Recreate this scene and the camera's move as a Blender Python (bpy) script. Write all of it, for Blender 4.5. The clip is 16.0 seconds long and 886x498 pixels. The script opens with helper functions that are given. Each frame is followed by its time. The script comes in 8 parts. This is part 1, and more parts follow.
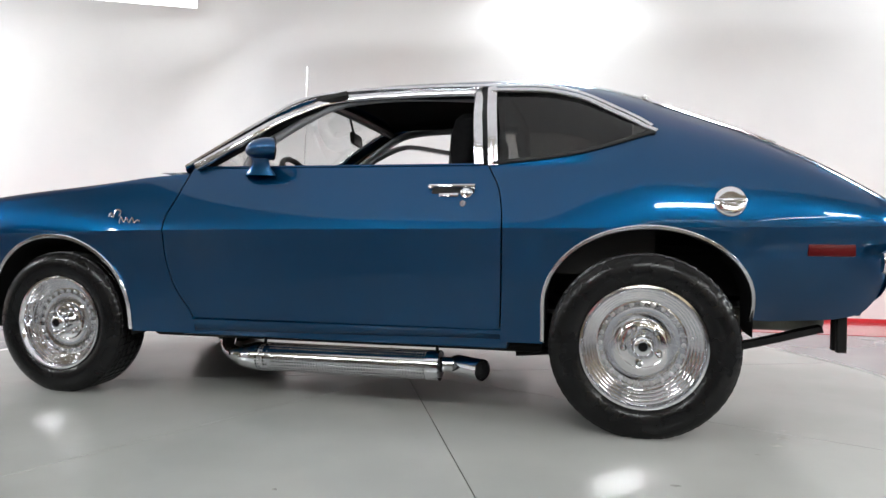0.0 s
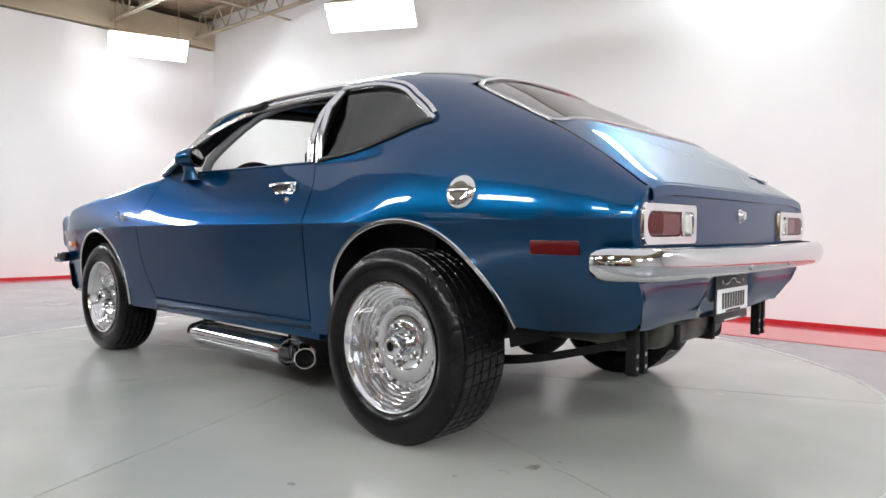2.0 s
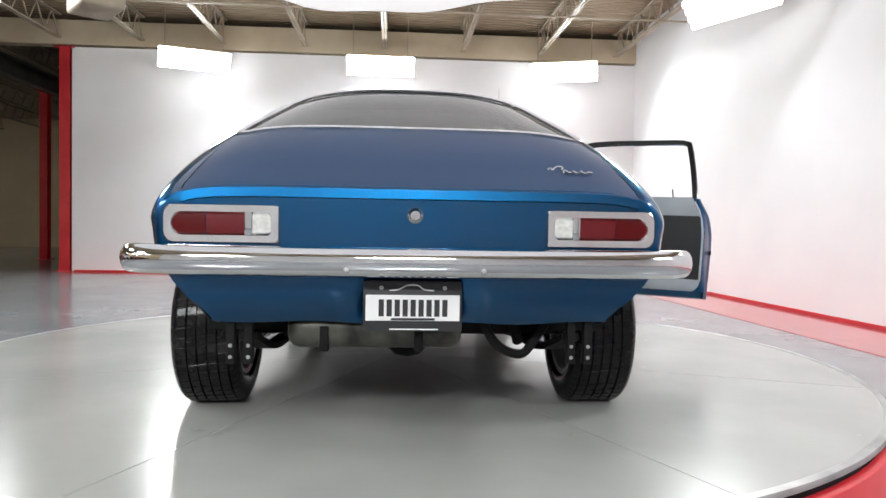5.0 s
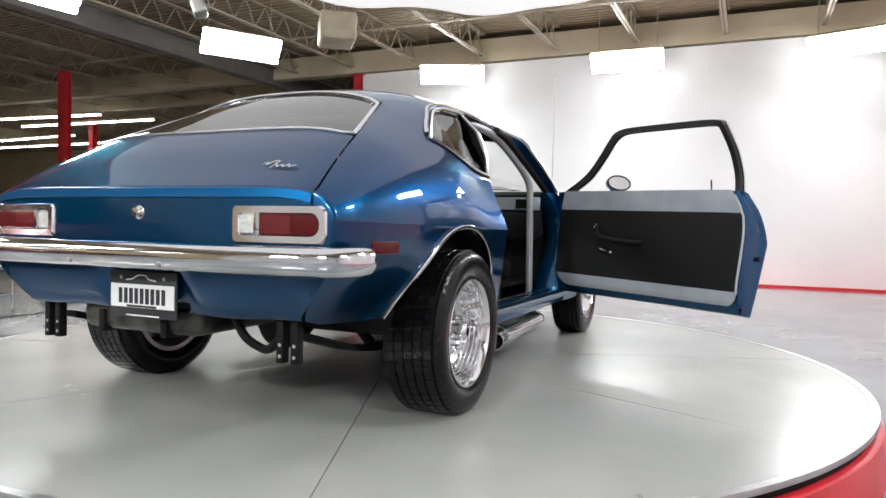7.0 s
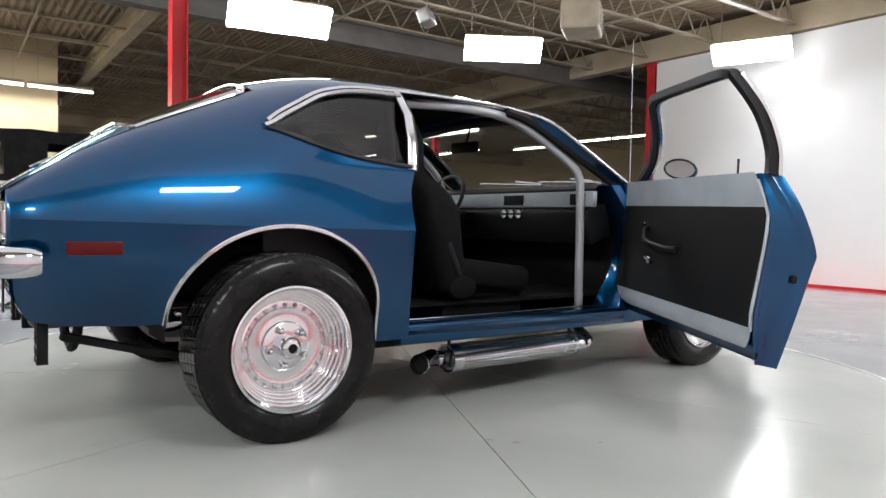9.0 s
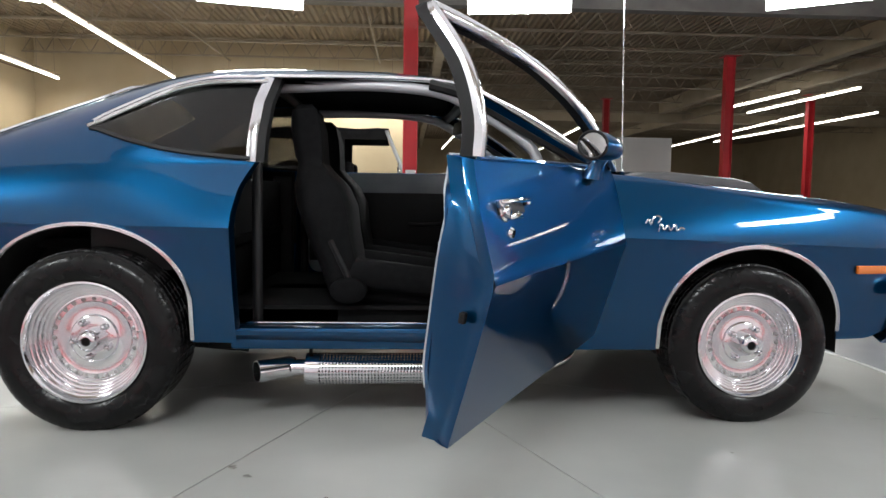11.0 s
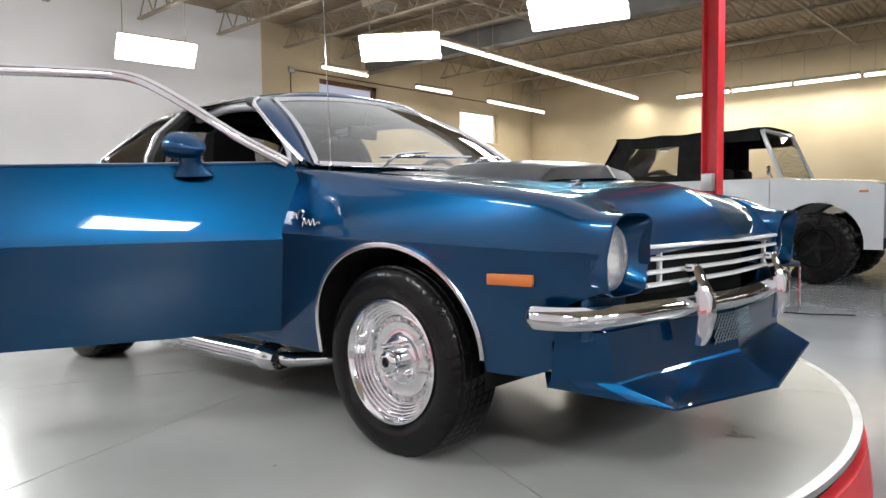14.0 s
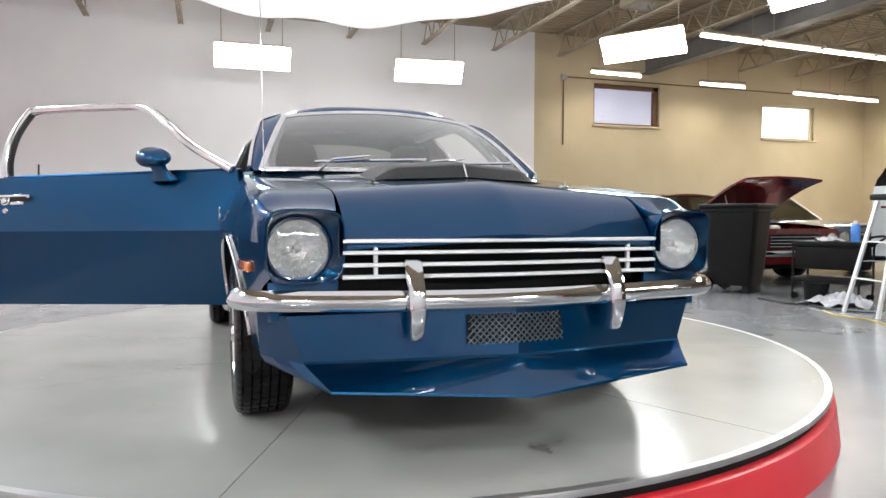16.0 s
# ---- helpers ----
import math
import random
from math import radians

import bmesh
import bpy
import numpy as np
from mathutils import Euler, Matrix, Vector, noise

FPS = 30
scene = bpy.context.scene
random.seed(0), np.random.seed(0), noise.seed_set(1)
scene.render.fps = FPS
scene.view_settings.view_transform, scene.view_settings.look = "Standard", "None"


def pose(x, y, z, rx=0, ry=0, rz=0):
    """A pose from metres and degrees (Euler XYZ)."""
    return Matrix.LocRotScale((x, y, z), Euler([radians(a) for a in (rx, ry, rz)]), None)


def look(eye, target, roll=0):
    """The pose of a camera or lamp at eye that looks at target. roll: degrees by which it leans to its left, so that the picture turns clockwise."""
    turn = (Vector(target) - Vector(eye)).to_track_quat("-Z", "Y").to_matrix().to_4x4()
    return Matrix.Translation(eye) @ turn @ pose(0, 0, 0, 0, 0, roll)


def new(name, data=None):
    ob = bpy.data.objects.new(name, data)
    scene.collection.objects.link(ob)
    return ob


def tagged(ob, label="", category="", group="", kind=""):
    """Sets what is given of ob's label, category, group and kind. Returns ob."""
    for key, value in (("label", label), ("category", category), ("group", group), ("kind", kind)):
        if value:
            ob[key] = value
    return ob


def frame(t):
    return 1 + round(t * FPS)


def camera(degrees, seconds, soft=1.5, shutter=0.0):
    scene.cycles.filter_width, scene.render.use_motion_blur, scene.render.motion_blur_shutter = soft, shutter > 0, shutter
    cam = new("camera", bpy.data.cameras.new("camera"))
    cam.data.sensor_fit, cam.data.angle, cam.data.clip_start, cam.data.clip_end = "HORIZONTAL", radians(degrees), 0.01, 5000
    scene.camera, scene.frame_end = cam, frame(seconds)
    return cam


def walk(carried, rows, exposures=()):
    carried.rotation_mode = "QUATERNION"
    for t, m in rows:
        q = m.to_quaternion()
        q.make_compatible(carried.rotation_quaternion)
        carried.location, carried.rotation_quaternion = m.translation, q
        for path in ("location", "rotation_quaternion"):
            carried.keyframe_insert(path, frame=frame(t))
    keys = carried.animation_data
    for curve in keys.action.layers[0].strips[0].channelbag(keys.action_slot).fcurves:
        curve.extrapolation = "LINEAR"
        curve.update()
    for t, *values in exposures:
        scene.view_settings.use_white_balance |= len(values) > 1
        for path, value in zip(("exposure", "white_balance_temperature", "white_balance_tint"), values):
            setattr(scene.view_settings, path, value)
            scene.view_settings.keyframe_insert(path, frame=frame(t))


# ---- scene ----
# the camera's way round the car: seconds, eye, target, roll
PATH = [
    (0, (1.044, -3.302, 0.700), (0.603, -1.352, 0.650), 0.6),
    (0.5, (1.55, -3.148, 0.693), (0.856, -1.273, 0.648), 0.6),
    (1, (1.995, -2.954, 0.712), (1.081, -1.175, 0.653), 0.4),
    (1.5, (2.399, -2.674, 0.712), (1.267, -1.026, 0.646), 0.3),
    (2, (2.808, -2.422, 0.707), (1.479, -0.93, 0.642), 0.5),
    (2.5, (3.176, -2.157, 0.691), (1.666, -0.847, 0.636), 0.6),
    (3, (3.474, -1.811, 0.704), (1.796, -0.724, 0.644), 0.5),
    (3.5, (3.727, -1.421, 0.714), (1.917, -0.573, 0.652), 0.3),
    (4, (3.939, -0.99, 0.716), (2.035, -0.382, 0.656), 0.4),
    (4.5, (4.083, -0.539, 0.715), (2.121, -0.16, 0.656), 0.4),
    (4.7, (4.108, -0.353, 0.709), (2.13, -0.065, 0.653), 0.6),
    (6.8, (3.805, 1.676, 0.73), (1.941, 0.953, 0.661), 1.2),
    (7, (3.685, 1.874, 0.719), (1.862, 1.053, 0.657), 1.1),
    (7.5, (3.367, 2.263, 0.723), (1.66, 1.223, 0.657), 1.2),
    (8, (3.005, 2.586, 0.73), (1.445, 1.336, 0.659), 1.2),
    (8.2, (2.843, 2.688, 0.721), (1.352, 1.357, 0.655), 1.1),
    (10.5, (0.591, 3.298, 0.839), (0.225, 1.338, 0.681), 1.2),
    (11, (0.077, 3.285, 0.842), (-0.021, 1.293, 0.684), 0.8),
    (11.5, (-0.444, 3.222, 0.84), (-0.272, 1.235, 0.685), 0.5),
    (12, (-0.991, 3.063, 0.818), (-0.549, 1.118, 0.674), 0.2),
    (12.5, (-1.478, 2.912, 0.811), (-0.787, 1.04, 0.671), -0.1),
    (13, (-1.947, 2.741, 0.788), (-1.001, 0.983, 0.665), -0.7),
    (13.5, (-2.388, 2.53, 0.776), (-1.223, 0.909, 0.663), -0.7),
    (14, (-2.779, 2.26, 0.769), (-1.423, 0.795, 0.658), -0.6),
    (14.5, (-3.138, 1.963, 0.755), (-1.628, 0.655, 0.647), -0.5),
    (15, (-3.424, 1.601, 0.756), (-1.772, 0.48, 0.644), -0.3),
    (15.5, (-3.696, 1.252, 0.751), (-1.916, 0.347, 0.644), -0.1),
    (16, (-3.894, 0.898, 0.734), (-2.003, 0.252, 0.642), 0.1),
]
cam = camera(65.3, 16.0, 1.5)
walk(cam, [(t, look(eye, target, roll)) for t, eye, target, roll in PATH], [(0.0, -0.10), (2.0, -0.10), (4.0, 0.0), (8.0, 0.04), (11.0, -0.02), (13.0, -0.05), (14.5, 0.0), (16.0, 0.11)])


# ---- world and lamps ----
scene.view_settings.exposure = 0.0
world = bpy.data.worlds.new("hall")
scene.world = world
world.use_nodes = True
world.node_tree.nodes["Background"].inputs["Color"].default_value = (0.62, 0.68, 0.80, 1)
world.node_tree.nodes["Background"].inputs["Strength"].default_value = 0.3

FLOOR = -0.22      # hall floor below the turntable's top
CEIL = 4.75        # underside of the roof deck


def area_lamp(name, place, target, sx, sy, watts, colour):
    d = bpy.data.lights.new(name, "AREA")
    d.shape, d.size, d.size_y, d.energy, d.color, d.spread = "RECTANGLE", sx, sy, watts, colour, radians(168)
    ob = new(name, d)
    ob.matrix_basis = look(place, target)
    return ob


# ---- materials ----
def mat(name, colour, rough=0.5, metal=0.0, coat=0.0, emit=None, strength=0.0):
    m = bpy.data.materials.new(name)
    m.use_nodes = True
    b = m.node_tree.nodes["Principled BSDF"]
    b.inputs["Base Color"].default_value = (*colour, 1)
    b.inputs["Roughness"].default_value = rough
    b.inputs["Metallic"].default_value = metal
    b.inputs["Coat Weight"].default_value = coat
    b.inputs["Coat Roughness"].default_value = 0.03
    if emit:
        b.inputs["Emission Color"].default_value = (*emit, 1)
        b.inputs["Emission Strength"].default_value = strength
    return m


def vary(m, a, b, scale, detail=4, bump=0.0, bump_scale=60.0, rough=None, stretch=(1, 1, 1), lo=0.35, hi=0.65):
    """Blends the base colour between a and b by noise, and adds fine relief and an uneven gloss."""
    n, l = m.node_tree.nodes, m.node_tree.links
    p = n["Principled BSDF"]
    co = n.new("ShaderNodeTexCoord")
    mp = n.new("ShaderNodeMapping")
    mp.inputs["Scale"].default_value = stretch
    l.new(co.outputs["Object"], mp.inputs["Vector"])
    t = n.new("ShaderNodeTexNoise")
    t.inputs["Scale"].default_value, t.inputs["Detail"].default_value = scale, detail
    l.new(mp.outputs["Vector"], t.inputs["Vector"])
    r = n.new("ShaderNodeValToRGB")
    r.color_ramp.elements[0].position, r.color_ramp.elements[0].color = lo, (*a, 1)
    r.color_ramp.elements[1].position, r.color_ramp.elements[1].color = hi, (*b, 1)
    l.new(t.outputs["Fac"], r.inputs["Fac"])
    l.new(r.outputs["Color"], p.inputs["Base Color"])
    if rough:
        q = n.new("ShaderNodeMapRange")
        q.inputs["To Min"].default_value, q.inputs["To Max"].default_value = rough
        t2 = n.new("ShaderNodeTexNoise")
        t2.inputs["Scale"].default_value, t2.inputs["Detail"].default_value = scale * 2.7, 6
        l.new(mp.outputs["Vector"], t2.inputs["Vector"])
        l.new(t2.outputs["Fac"], q.inputs["Value"])
        l.new(q.outputs["Result"], p.inputs["Roughness"])
    if bump:
        t3 = n.new("ShaderNodeTexNoise")
        t3.inputs["Scale"].default_value, t3.inputs["Detail"].default_value = bump_scale, 5
        l.new(mp.outputs["Vector"], t3.inputs["Vector"])
        bp = n.new("ShaderNodeBump")
        bp.inputs["Strength"].default_value, bp.inputs["Distance"].default_value = bump, 0.01
        l.new(t3.outputs["Fac"], bp.inputs["Height"])
        l.new(bp.outputs["Normal"], p.inputs["Normal"])
    return m


def glass(name, colour, rough=0.0):
    m = mat(name, colour, rough)
    b = m.node_tree.nodes["Principled BSDF"]
    b.inputs["Transmission Weight"].default_value = 1.0
    b.inputs["IOR"].default_value = 1.58
    return m


BLUE = mat("blue paint", (0.001, 0.051, 0.139), 0.33, 0.96, 1.0)
BLUE.node_tree.nodes["Principled BSDF"].inputs["Coat IOR"].default_value = 1.42
BLUE.node_tree.nodes["Principled BSDF"].inputs["Specular Tint"].default_value = (0.18, 0.42, 0.52, 1)
SATIN = vary(mat("bright aluminium trim", (0.66, 0.66, 0.68), 0.2, 1.0), (0.62, 0.62, 0.64), (0.70, 0.70, 0.72), 12, rough=(0.14, 0.24))
CHROME = mat("chrome", (0.62, 0.63, 0.65), 0.06, 1.0)
ALLOY = vary(mat("polished alloy", (0.74, 0.74, 0.76), 0.12, 1.0), (0.70, 0.70, 0.72), (0.78, 0.78, 0.80), 9, rough=(0.06, 0.16))
RUBBER = vary(mat("tyre rubber", (0.008, 0.008, 0.0085), 0.4), (0.004, 0.004, 0.0043), (0.007, 0.007, 0.0073), 14, rough=(0.16, 0.32))
BLACK = mat("black underside", (0.004, 0.004, 0.0042), 0.7)
TRIM = mat("black vinyl", (0.0055, 0.0055, 0.006), 0.5)
WHITE_WALL = vary(mat("white wall paint", (0.8, 0.8, 0.81), 0.6), (0.82, 0.82, 0.84), (0.87, 0.87, 0.88), 0.7, bump=0.05, bump_scale=40)
TAN = vary(mat("tan block paint", (0.52, 0.43, 0.28), 0.7), (0.49, 0.40, 0.26), (0.55, 0.46, 0.31), 0.9, bump=0.1)
DECK = vary(mat("roof deck", (0.36, 0.29, 0.20), 0.7), (0.29, 0.225, 0.15), (0.38, 0.305, 0.21), 1.2)
BEAM = vary(mat("tan beam paint", (0.48, 0.41, 0.29), 0.6), (0.44, 0.37, 0.26), (0.52, 0.45, 0.33), 1.5)
RED = vary(mat("red enamel", (0.55, 0.02, 0.03), 0.35), (0.50, 0.015, 0.025), (0.60, 0.03, 0.04), 2.0, rough=(0.25, 0.45))
FLOOR_RED = vary(mat("red floor paint", (0.5, 0.03, 0.04), 0.2, 0.0, 0.6), (0.45, 0.025, 0.035), (0.55, 0.05, 0.06), 2.0, rough=(0.12, 0.3))
PLATE_FLOOR = vary(mat("turntable floor coating", (0.52, 0.52, 0.48), 0.2), (0.325, 0.33, 0.318), (0.395, 0.395, 0.378), 1.1, rough=(0.15, 0.28), bump=0.02, bump_scale=30)
HALL_FLOOR = vary(mat("grey epoxy floor", (0.42, 0.43, 0.44), 0.2), (0.20, 0.21, 0.224), (0.265, 0.277, 0.292), 0.8, rough=(0.10, 0.26), bump=0.02, bump_scale=30)
TUBE = mat("lit tube", (1, 1, 1), 0.5, emit=(0.96, 0.99, 1.0), strength=22)
TUBE_DIM = mat("lit tube near the wall", (1, 1, 1), 0.5, emit=(0.96, 0.99, 1.0), strength=4)
HALL_TUBE = mat("lit hall tube", (1, 1, 1), 0.5, emit=(1.0, 0.97, 0.90), strength=8)
CLEAR = glass("clear glass", (0.93, 0.95, 0.94))
DARK_GLASS = glass("dark smoked glass", (0.15, 0.15, 0.145))
DARK_GLASS.node_tree.nodes["Principled BSDF"].inputs["IOR"].default_value = 1.42
SMOKED = glass("smoked glass", (0.36, 0.355, 0.33))
MIRROR = mat("mirror glass", (0.62, 0.62, 0.62), 0.02, 1.0)
GREY_VINYL = vary(mat("grey vinyl", (0.30, 0.33, 0.36), 0.45), (0.28, 0.31, 0.34), (0.33, 0.36, 0.39), 9, bump=0.1, bump_scale=220)
ALLOY_DULL = vary(mat("dull metal", (0.42, 0.42, 0.42), 0.4, 0.8), (0.34, 0.34, 0.34), (0.48, 0.48, 0.48), 6, rough=(0.3, 0.5))
LENS_RED = mat("red lens", (0.10, 0.003, 0.006), 0.25, coat=0.3)
LENS_AMBER = mat("amber lens", (0.50, 0.13, 0.012), 0.2, coat=1.0)
LENS_DARK_RED = mat("dark red lens", (0.075, 0.002, 0.003), 0.3)
LENS_WHITE = vary(mat("white lens", (0.55, 0.55, 0.52), 0.25, coat=1.0), (0.45, 0.45, 0.42), (0.62, 0.62, 0.6), 60)
PLATE_WHITE = mat("white plate", (0.78, 0.78, 0.78), 0.4)
INK = mat("black print", (0.02, 0.02, 0.022), 0.45)
FABRIC = vary(mat("black seat fabric", (0.014, 0.014, 0.015), 0.85), (0.0035, 0.0035, 0.004), (0.006, 0.006, 0.0065), 40, bump=0.25, bump_scale=400)
CARPET = vary(mat("black carpet", (0.012, 0.012, 0.012), 0.95), (0.003, 0.003, 0.003), (0.006, 0.006, 0.006), 60, bump=0.4, bump_scale=300)
CAGE = mat("grey tube paint", (0.36, 0.37, 0.39), 0.35, 0.3)
SCOOP = vary(mat("satin black scoop", (0.03, 0.03, 0.032), 0.38), (0.02, 0.02, 0.022), (0.045, 0.045, 0.05), 5, rough=(0.28, 0.5))


def dotted(m, scale, dark):
    """Small dark holes in rows, as in a punched sheet."""
    n, l = m.node_tree.nodes, m.node_tree.links
    p = n["Principled BSDF"]
    base = tuple(p.inputs["Base Color"].default_value)
    co = n.new("ShaderNodeTexCoord")
    v = n.new("ShaderNodeTexVoronoi")
    v.inputs["Scale"].default_value, v.inputs["Randomness"].default_value = scale, 0.0
    l.new(co.outputs["Object"], v.inputs["Vector"])
    r = n.new("ShaderNodeValToRGB")
    r.color_ramp.elements[0].position, r.color_ramp.elements[0].color = 0.32, (*dark, 1)
    r.color_ramp.elements[1].position, r.color_ramp.elements[1].color = 0.36, base
    l.new(v.outputs["Distance"], r.inputs["Fac"])
    l.new(r.outputs["Color"], p.inputs["Base Color"])
    return m



def fluted(name):
    m = glass(name, (0.97, 0.98, 0.98), 0.05)
    n, l = m.node_tree.nodes, m.node_tree.links
    co = n.new("ShaderNodeTexCoord")
    w = n.new("ShaderNodeTexWave")
    w.bands_direction = "Y"
    w.inputs["Scale"].default_value, w.inputs["Distortion"].default_value, w.inputs["Detail"].default_value = 22, 2.5, 1
    l.new(co.outputs["Object"], w.inputs["Vector"])
    bp = n.new("ShaderNodeBump")
    bp.inputs["Strength"].default_value, bp.inputs["Distance"].default_value = 0.10, 0.003
    l.new(w.outputs["Fac"], bp.inputs["Height"])
    l.new(bp.outputs["Normal"], n["Principled BSDF"].inputs["Normal"])
    return m


LAMP_GLASS = fluted("headlamp glass")
DARK_STEEL = vary(mat("dark steel", (0.16, 0.15, 0.14), 0.5), (0.13, 0.12, 0.115), (0.19, 0.18, 0.165), 2.0)
JOIST = vary(mat("pale joist paint", (0.52, 0.47, 0.37), 0.55), (0.30, 0.25, 0.185), (0.40, 0.345, 0.265), 3.0)
BROWN = vary(mat("brown wood frame", (0.13, 0.06, 0.03), 0.5), (0.10, 0.045, 0.02), (0.17, 0.08, 0.04), 6, stretch=(1, 8, 8))
DAYLIGHT = mat("daylit glass", (0.8, 0.85, 0.9), 0.5, emit=(0.85, 0.93, 1.0), strength=2.2)
# the blind emits weakly itself, in place of daylight coming through
BLIND = mat("pale blind with faint glow", (0.55, 0.56, 0.66), 0.6, emit=(0.60, 0.62, 0.80), strength=0.35)
# emission put into the cloth stands in for lamplight coming through it
SCRIM = mat("glowing white scrim fabric", (0.85, 0.85, 0.85), 0.8, emit=(1.0, 1.0, 1.0), strength=0.6)


def ribbed(m, scale, depth):
    """Pressed ribs of a metal deck."""
    n, l = m.node_tree.nodes, m.node_tree.links
    co = n.new("ShaderNodeTexCoord")
    w = n.new("ShaderNodeTexWave")
    w.bands_direction = "X"
    w.inputs["Scale"].default_value = scale
    l.new(co.outputs["Object"], w.inputs["Vector"])
    bp = n.new("ShaderNodeBump")
    bp.inputs["Strength"].default_value, bp.inputs["Distance"].default_value = 0.9, depth
    l.new(w.outputs["Fac"], bp.inputs["Height"])
    l.new(bp.outputs["Normal"], n["Principled BSDF"].inputs["Normal"])
    return m


for dull, k in ((RUBBER, 0.2), (FABRIC, 0.1), (CARPET, 0.1), (TRIM, 0.3), (BLACK, 0.2), (PLATE_FLOOR, 0.42), (LENS_DARK_RED, 0.2), (LENS_RED, 0.3)):
    dull.node_tree.nodes["Principled BSDF"].inputs["Specular IOR Level"].default_value = k
ribbed(DECK, 2.1, 0.05)


def blocks(m):
    """Faint courses of painted concrete block."""
    n, l = m.node_tree.nodes, m.node_tree.links
    co = n.new("ShaderNodeTexCoord")
    mp = n.new("ShaderNodeMapping")
    mp.inputs["Rotation"].default_value = (radians(90), 0, radians(20))
    l.new(co.outputs["Object"], mp.inputs["Vector"])
    b = n.new("ShaderNodeTexBrick")
    b.inputs["Scale"].default_value = 1.0
    b.inputs["Brick Width"].default_value, b.inputs["Row Height"].default_value, b.inputs["Mortar Size"].default_value = 0.4, 0.2, 0.006
    l.new(mp.outputs["Vector"], b.inputs["Vector"])
    bp = n.new("ShaderNodeBump")
    bp.inputs["Strength"].default_value, bp.inputs["Distance"].default_value = 0.25, 0.004
    bp.invert = True
    l.new(b.outputs["Fac"], bp.inputs["Height"])
    l.new(bp.outputs["Normal"], n["Principled BSDF"].inputs["Normal"])
    return m


blocks(TAN)


# ---- mesh tools ----
def link(name, bm, material, parent=None, label="", smooth=40):
    me = bpy.data.meshes.new(name)
    bm.normal_update()
    bm.to_mesh(me)
    bm.free()
    me.materials.append(material)
    if smooth:
        for p in me.polygons:
            p.use_smooth = True
        me.set_sharp_from_angle(angle=radians(smooth))
    ob = new(name, me)
    if parent:
        ob.parent = parent
    if label:
        ob["label"] = label
    return ob


part = link


def empty(name, m, label, category, group="", kind=""):
    ob = new(name)
    ob.empty_display_size = 0.1
    ob.matrix_basis = m
    return tagged(ob, label, category, group, kind)


def box_bm(x0, x1, y0, y1, z0, z1, bevel=0.0, bm=None, seg=2):
    out = bm or bmesh.new()
    r = bmesh.ops.create_cube(out, size=1)
    bmesh.ops.transform(out, matrix=Matrix.Translation(((x0 + x1) / 2, (y0 + y1) / 2, (z0 + z1) / 2)) @ Matrix.Diagonal((abs(x1 - x0), abs(y1 - y0), abs(z1 - z0), 1)), verts=r["verts"])
    if bevel:
        es = list({e for v in r["verts"] for e in v.link_edges})
        bmesh.ops.bevel(out, geom=es, offset=bevel, segments=seg, affect="EDGES", profile=0.5)
    return out


def turned(bm, m, verts=None):
    bmesh.ops.transform(bm, matrix=m, verts=verts or bm.verts[:])
    return bm


def grid_bm(rows, bm=None, close_u=False, close_v=False):
    """Quads over rows of points; rows share one length."""
    bm = bm or bmesh.new()
    vs = [[bm.verts.new(p) for p in r] for r in rows]
    nr, nc = len(vs), len(vs[0])
    for i in range(nr if close_u else nr - 1):
        for j in range(nc if close_v else nc - 1):
            q = [vs[i][j], vs[(i + 1) % nr][j], vs[(i + 1) % nr][(j + 1) % nc], vs[i][(j + 1) % nc]]
            try:
                bm.faces.new(q)
            except ValueError:
                pass
    return bm


def weld(bm, d=0.0004):
    bmesh.ops.remove_doubles(bm, verts=bm.verts[:], dist=d)
    bmesh.ops.dissolve_degenerate(bm, dist=d, edges=bm.edges[:])
    return bm


def facing(bm, out):
    """Turns the faces so that they look along the given way on the whole."""
    bm.normal_update()
    s = sum(f.normal.dot(Vector(out)) * f.calc_area() for f in bm.faces)
    if s < 0:
        bmesh.ops.reverse_faces(bm, faces=bm.faces[:])
    return bm


def thick(bm, depth):
    """Gives a sheet a thickness behind its faces."""
    bm.normal_update()
    bmesh.ops.solidify(bm, geom=bm.faces[:], thickness=depth)
    return bm


def spin_bm(profile, segs=48, axis="y", bm=None, full=True):
    """Turns (radius, along) points round an axis."""
    rows = []
    for i in range(segs):
        a = 2 * math.pi * i / segs
        c, s = math.cos(a), math.sin(a)
        if axis == "y":
            rows.append([(r * c, h, r * s) for r, h in profile])
        elif axis == "x":
            rows.append([(h, r * c, r * s) for r, h in profile])
        else:
            rows.append([(r * c, r * s, h) for r, h in profile])
    bm = grid_bm(rows, bm, close_u=True)
    bmesh.ops.remove_doubles(bm, verts=bm.verts[:], dist=1e-5)
    bmesh.ops.recalc_face_normals(bm, faces=bm.faces[:])
    return bm


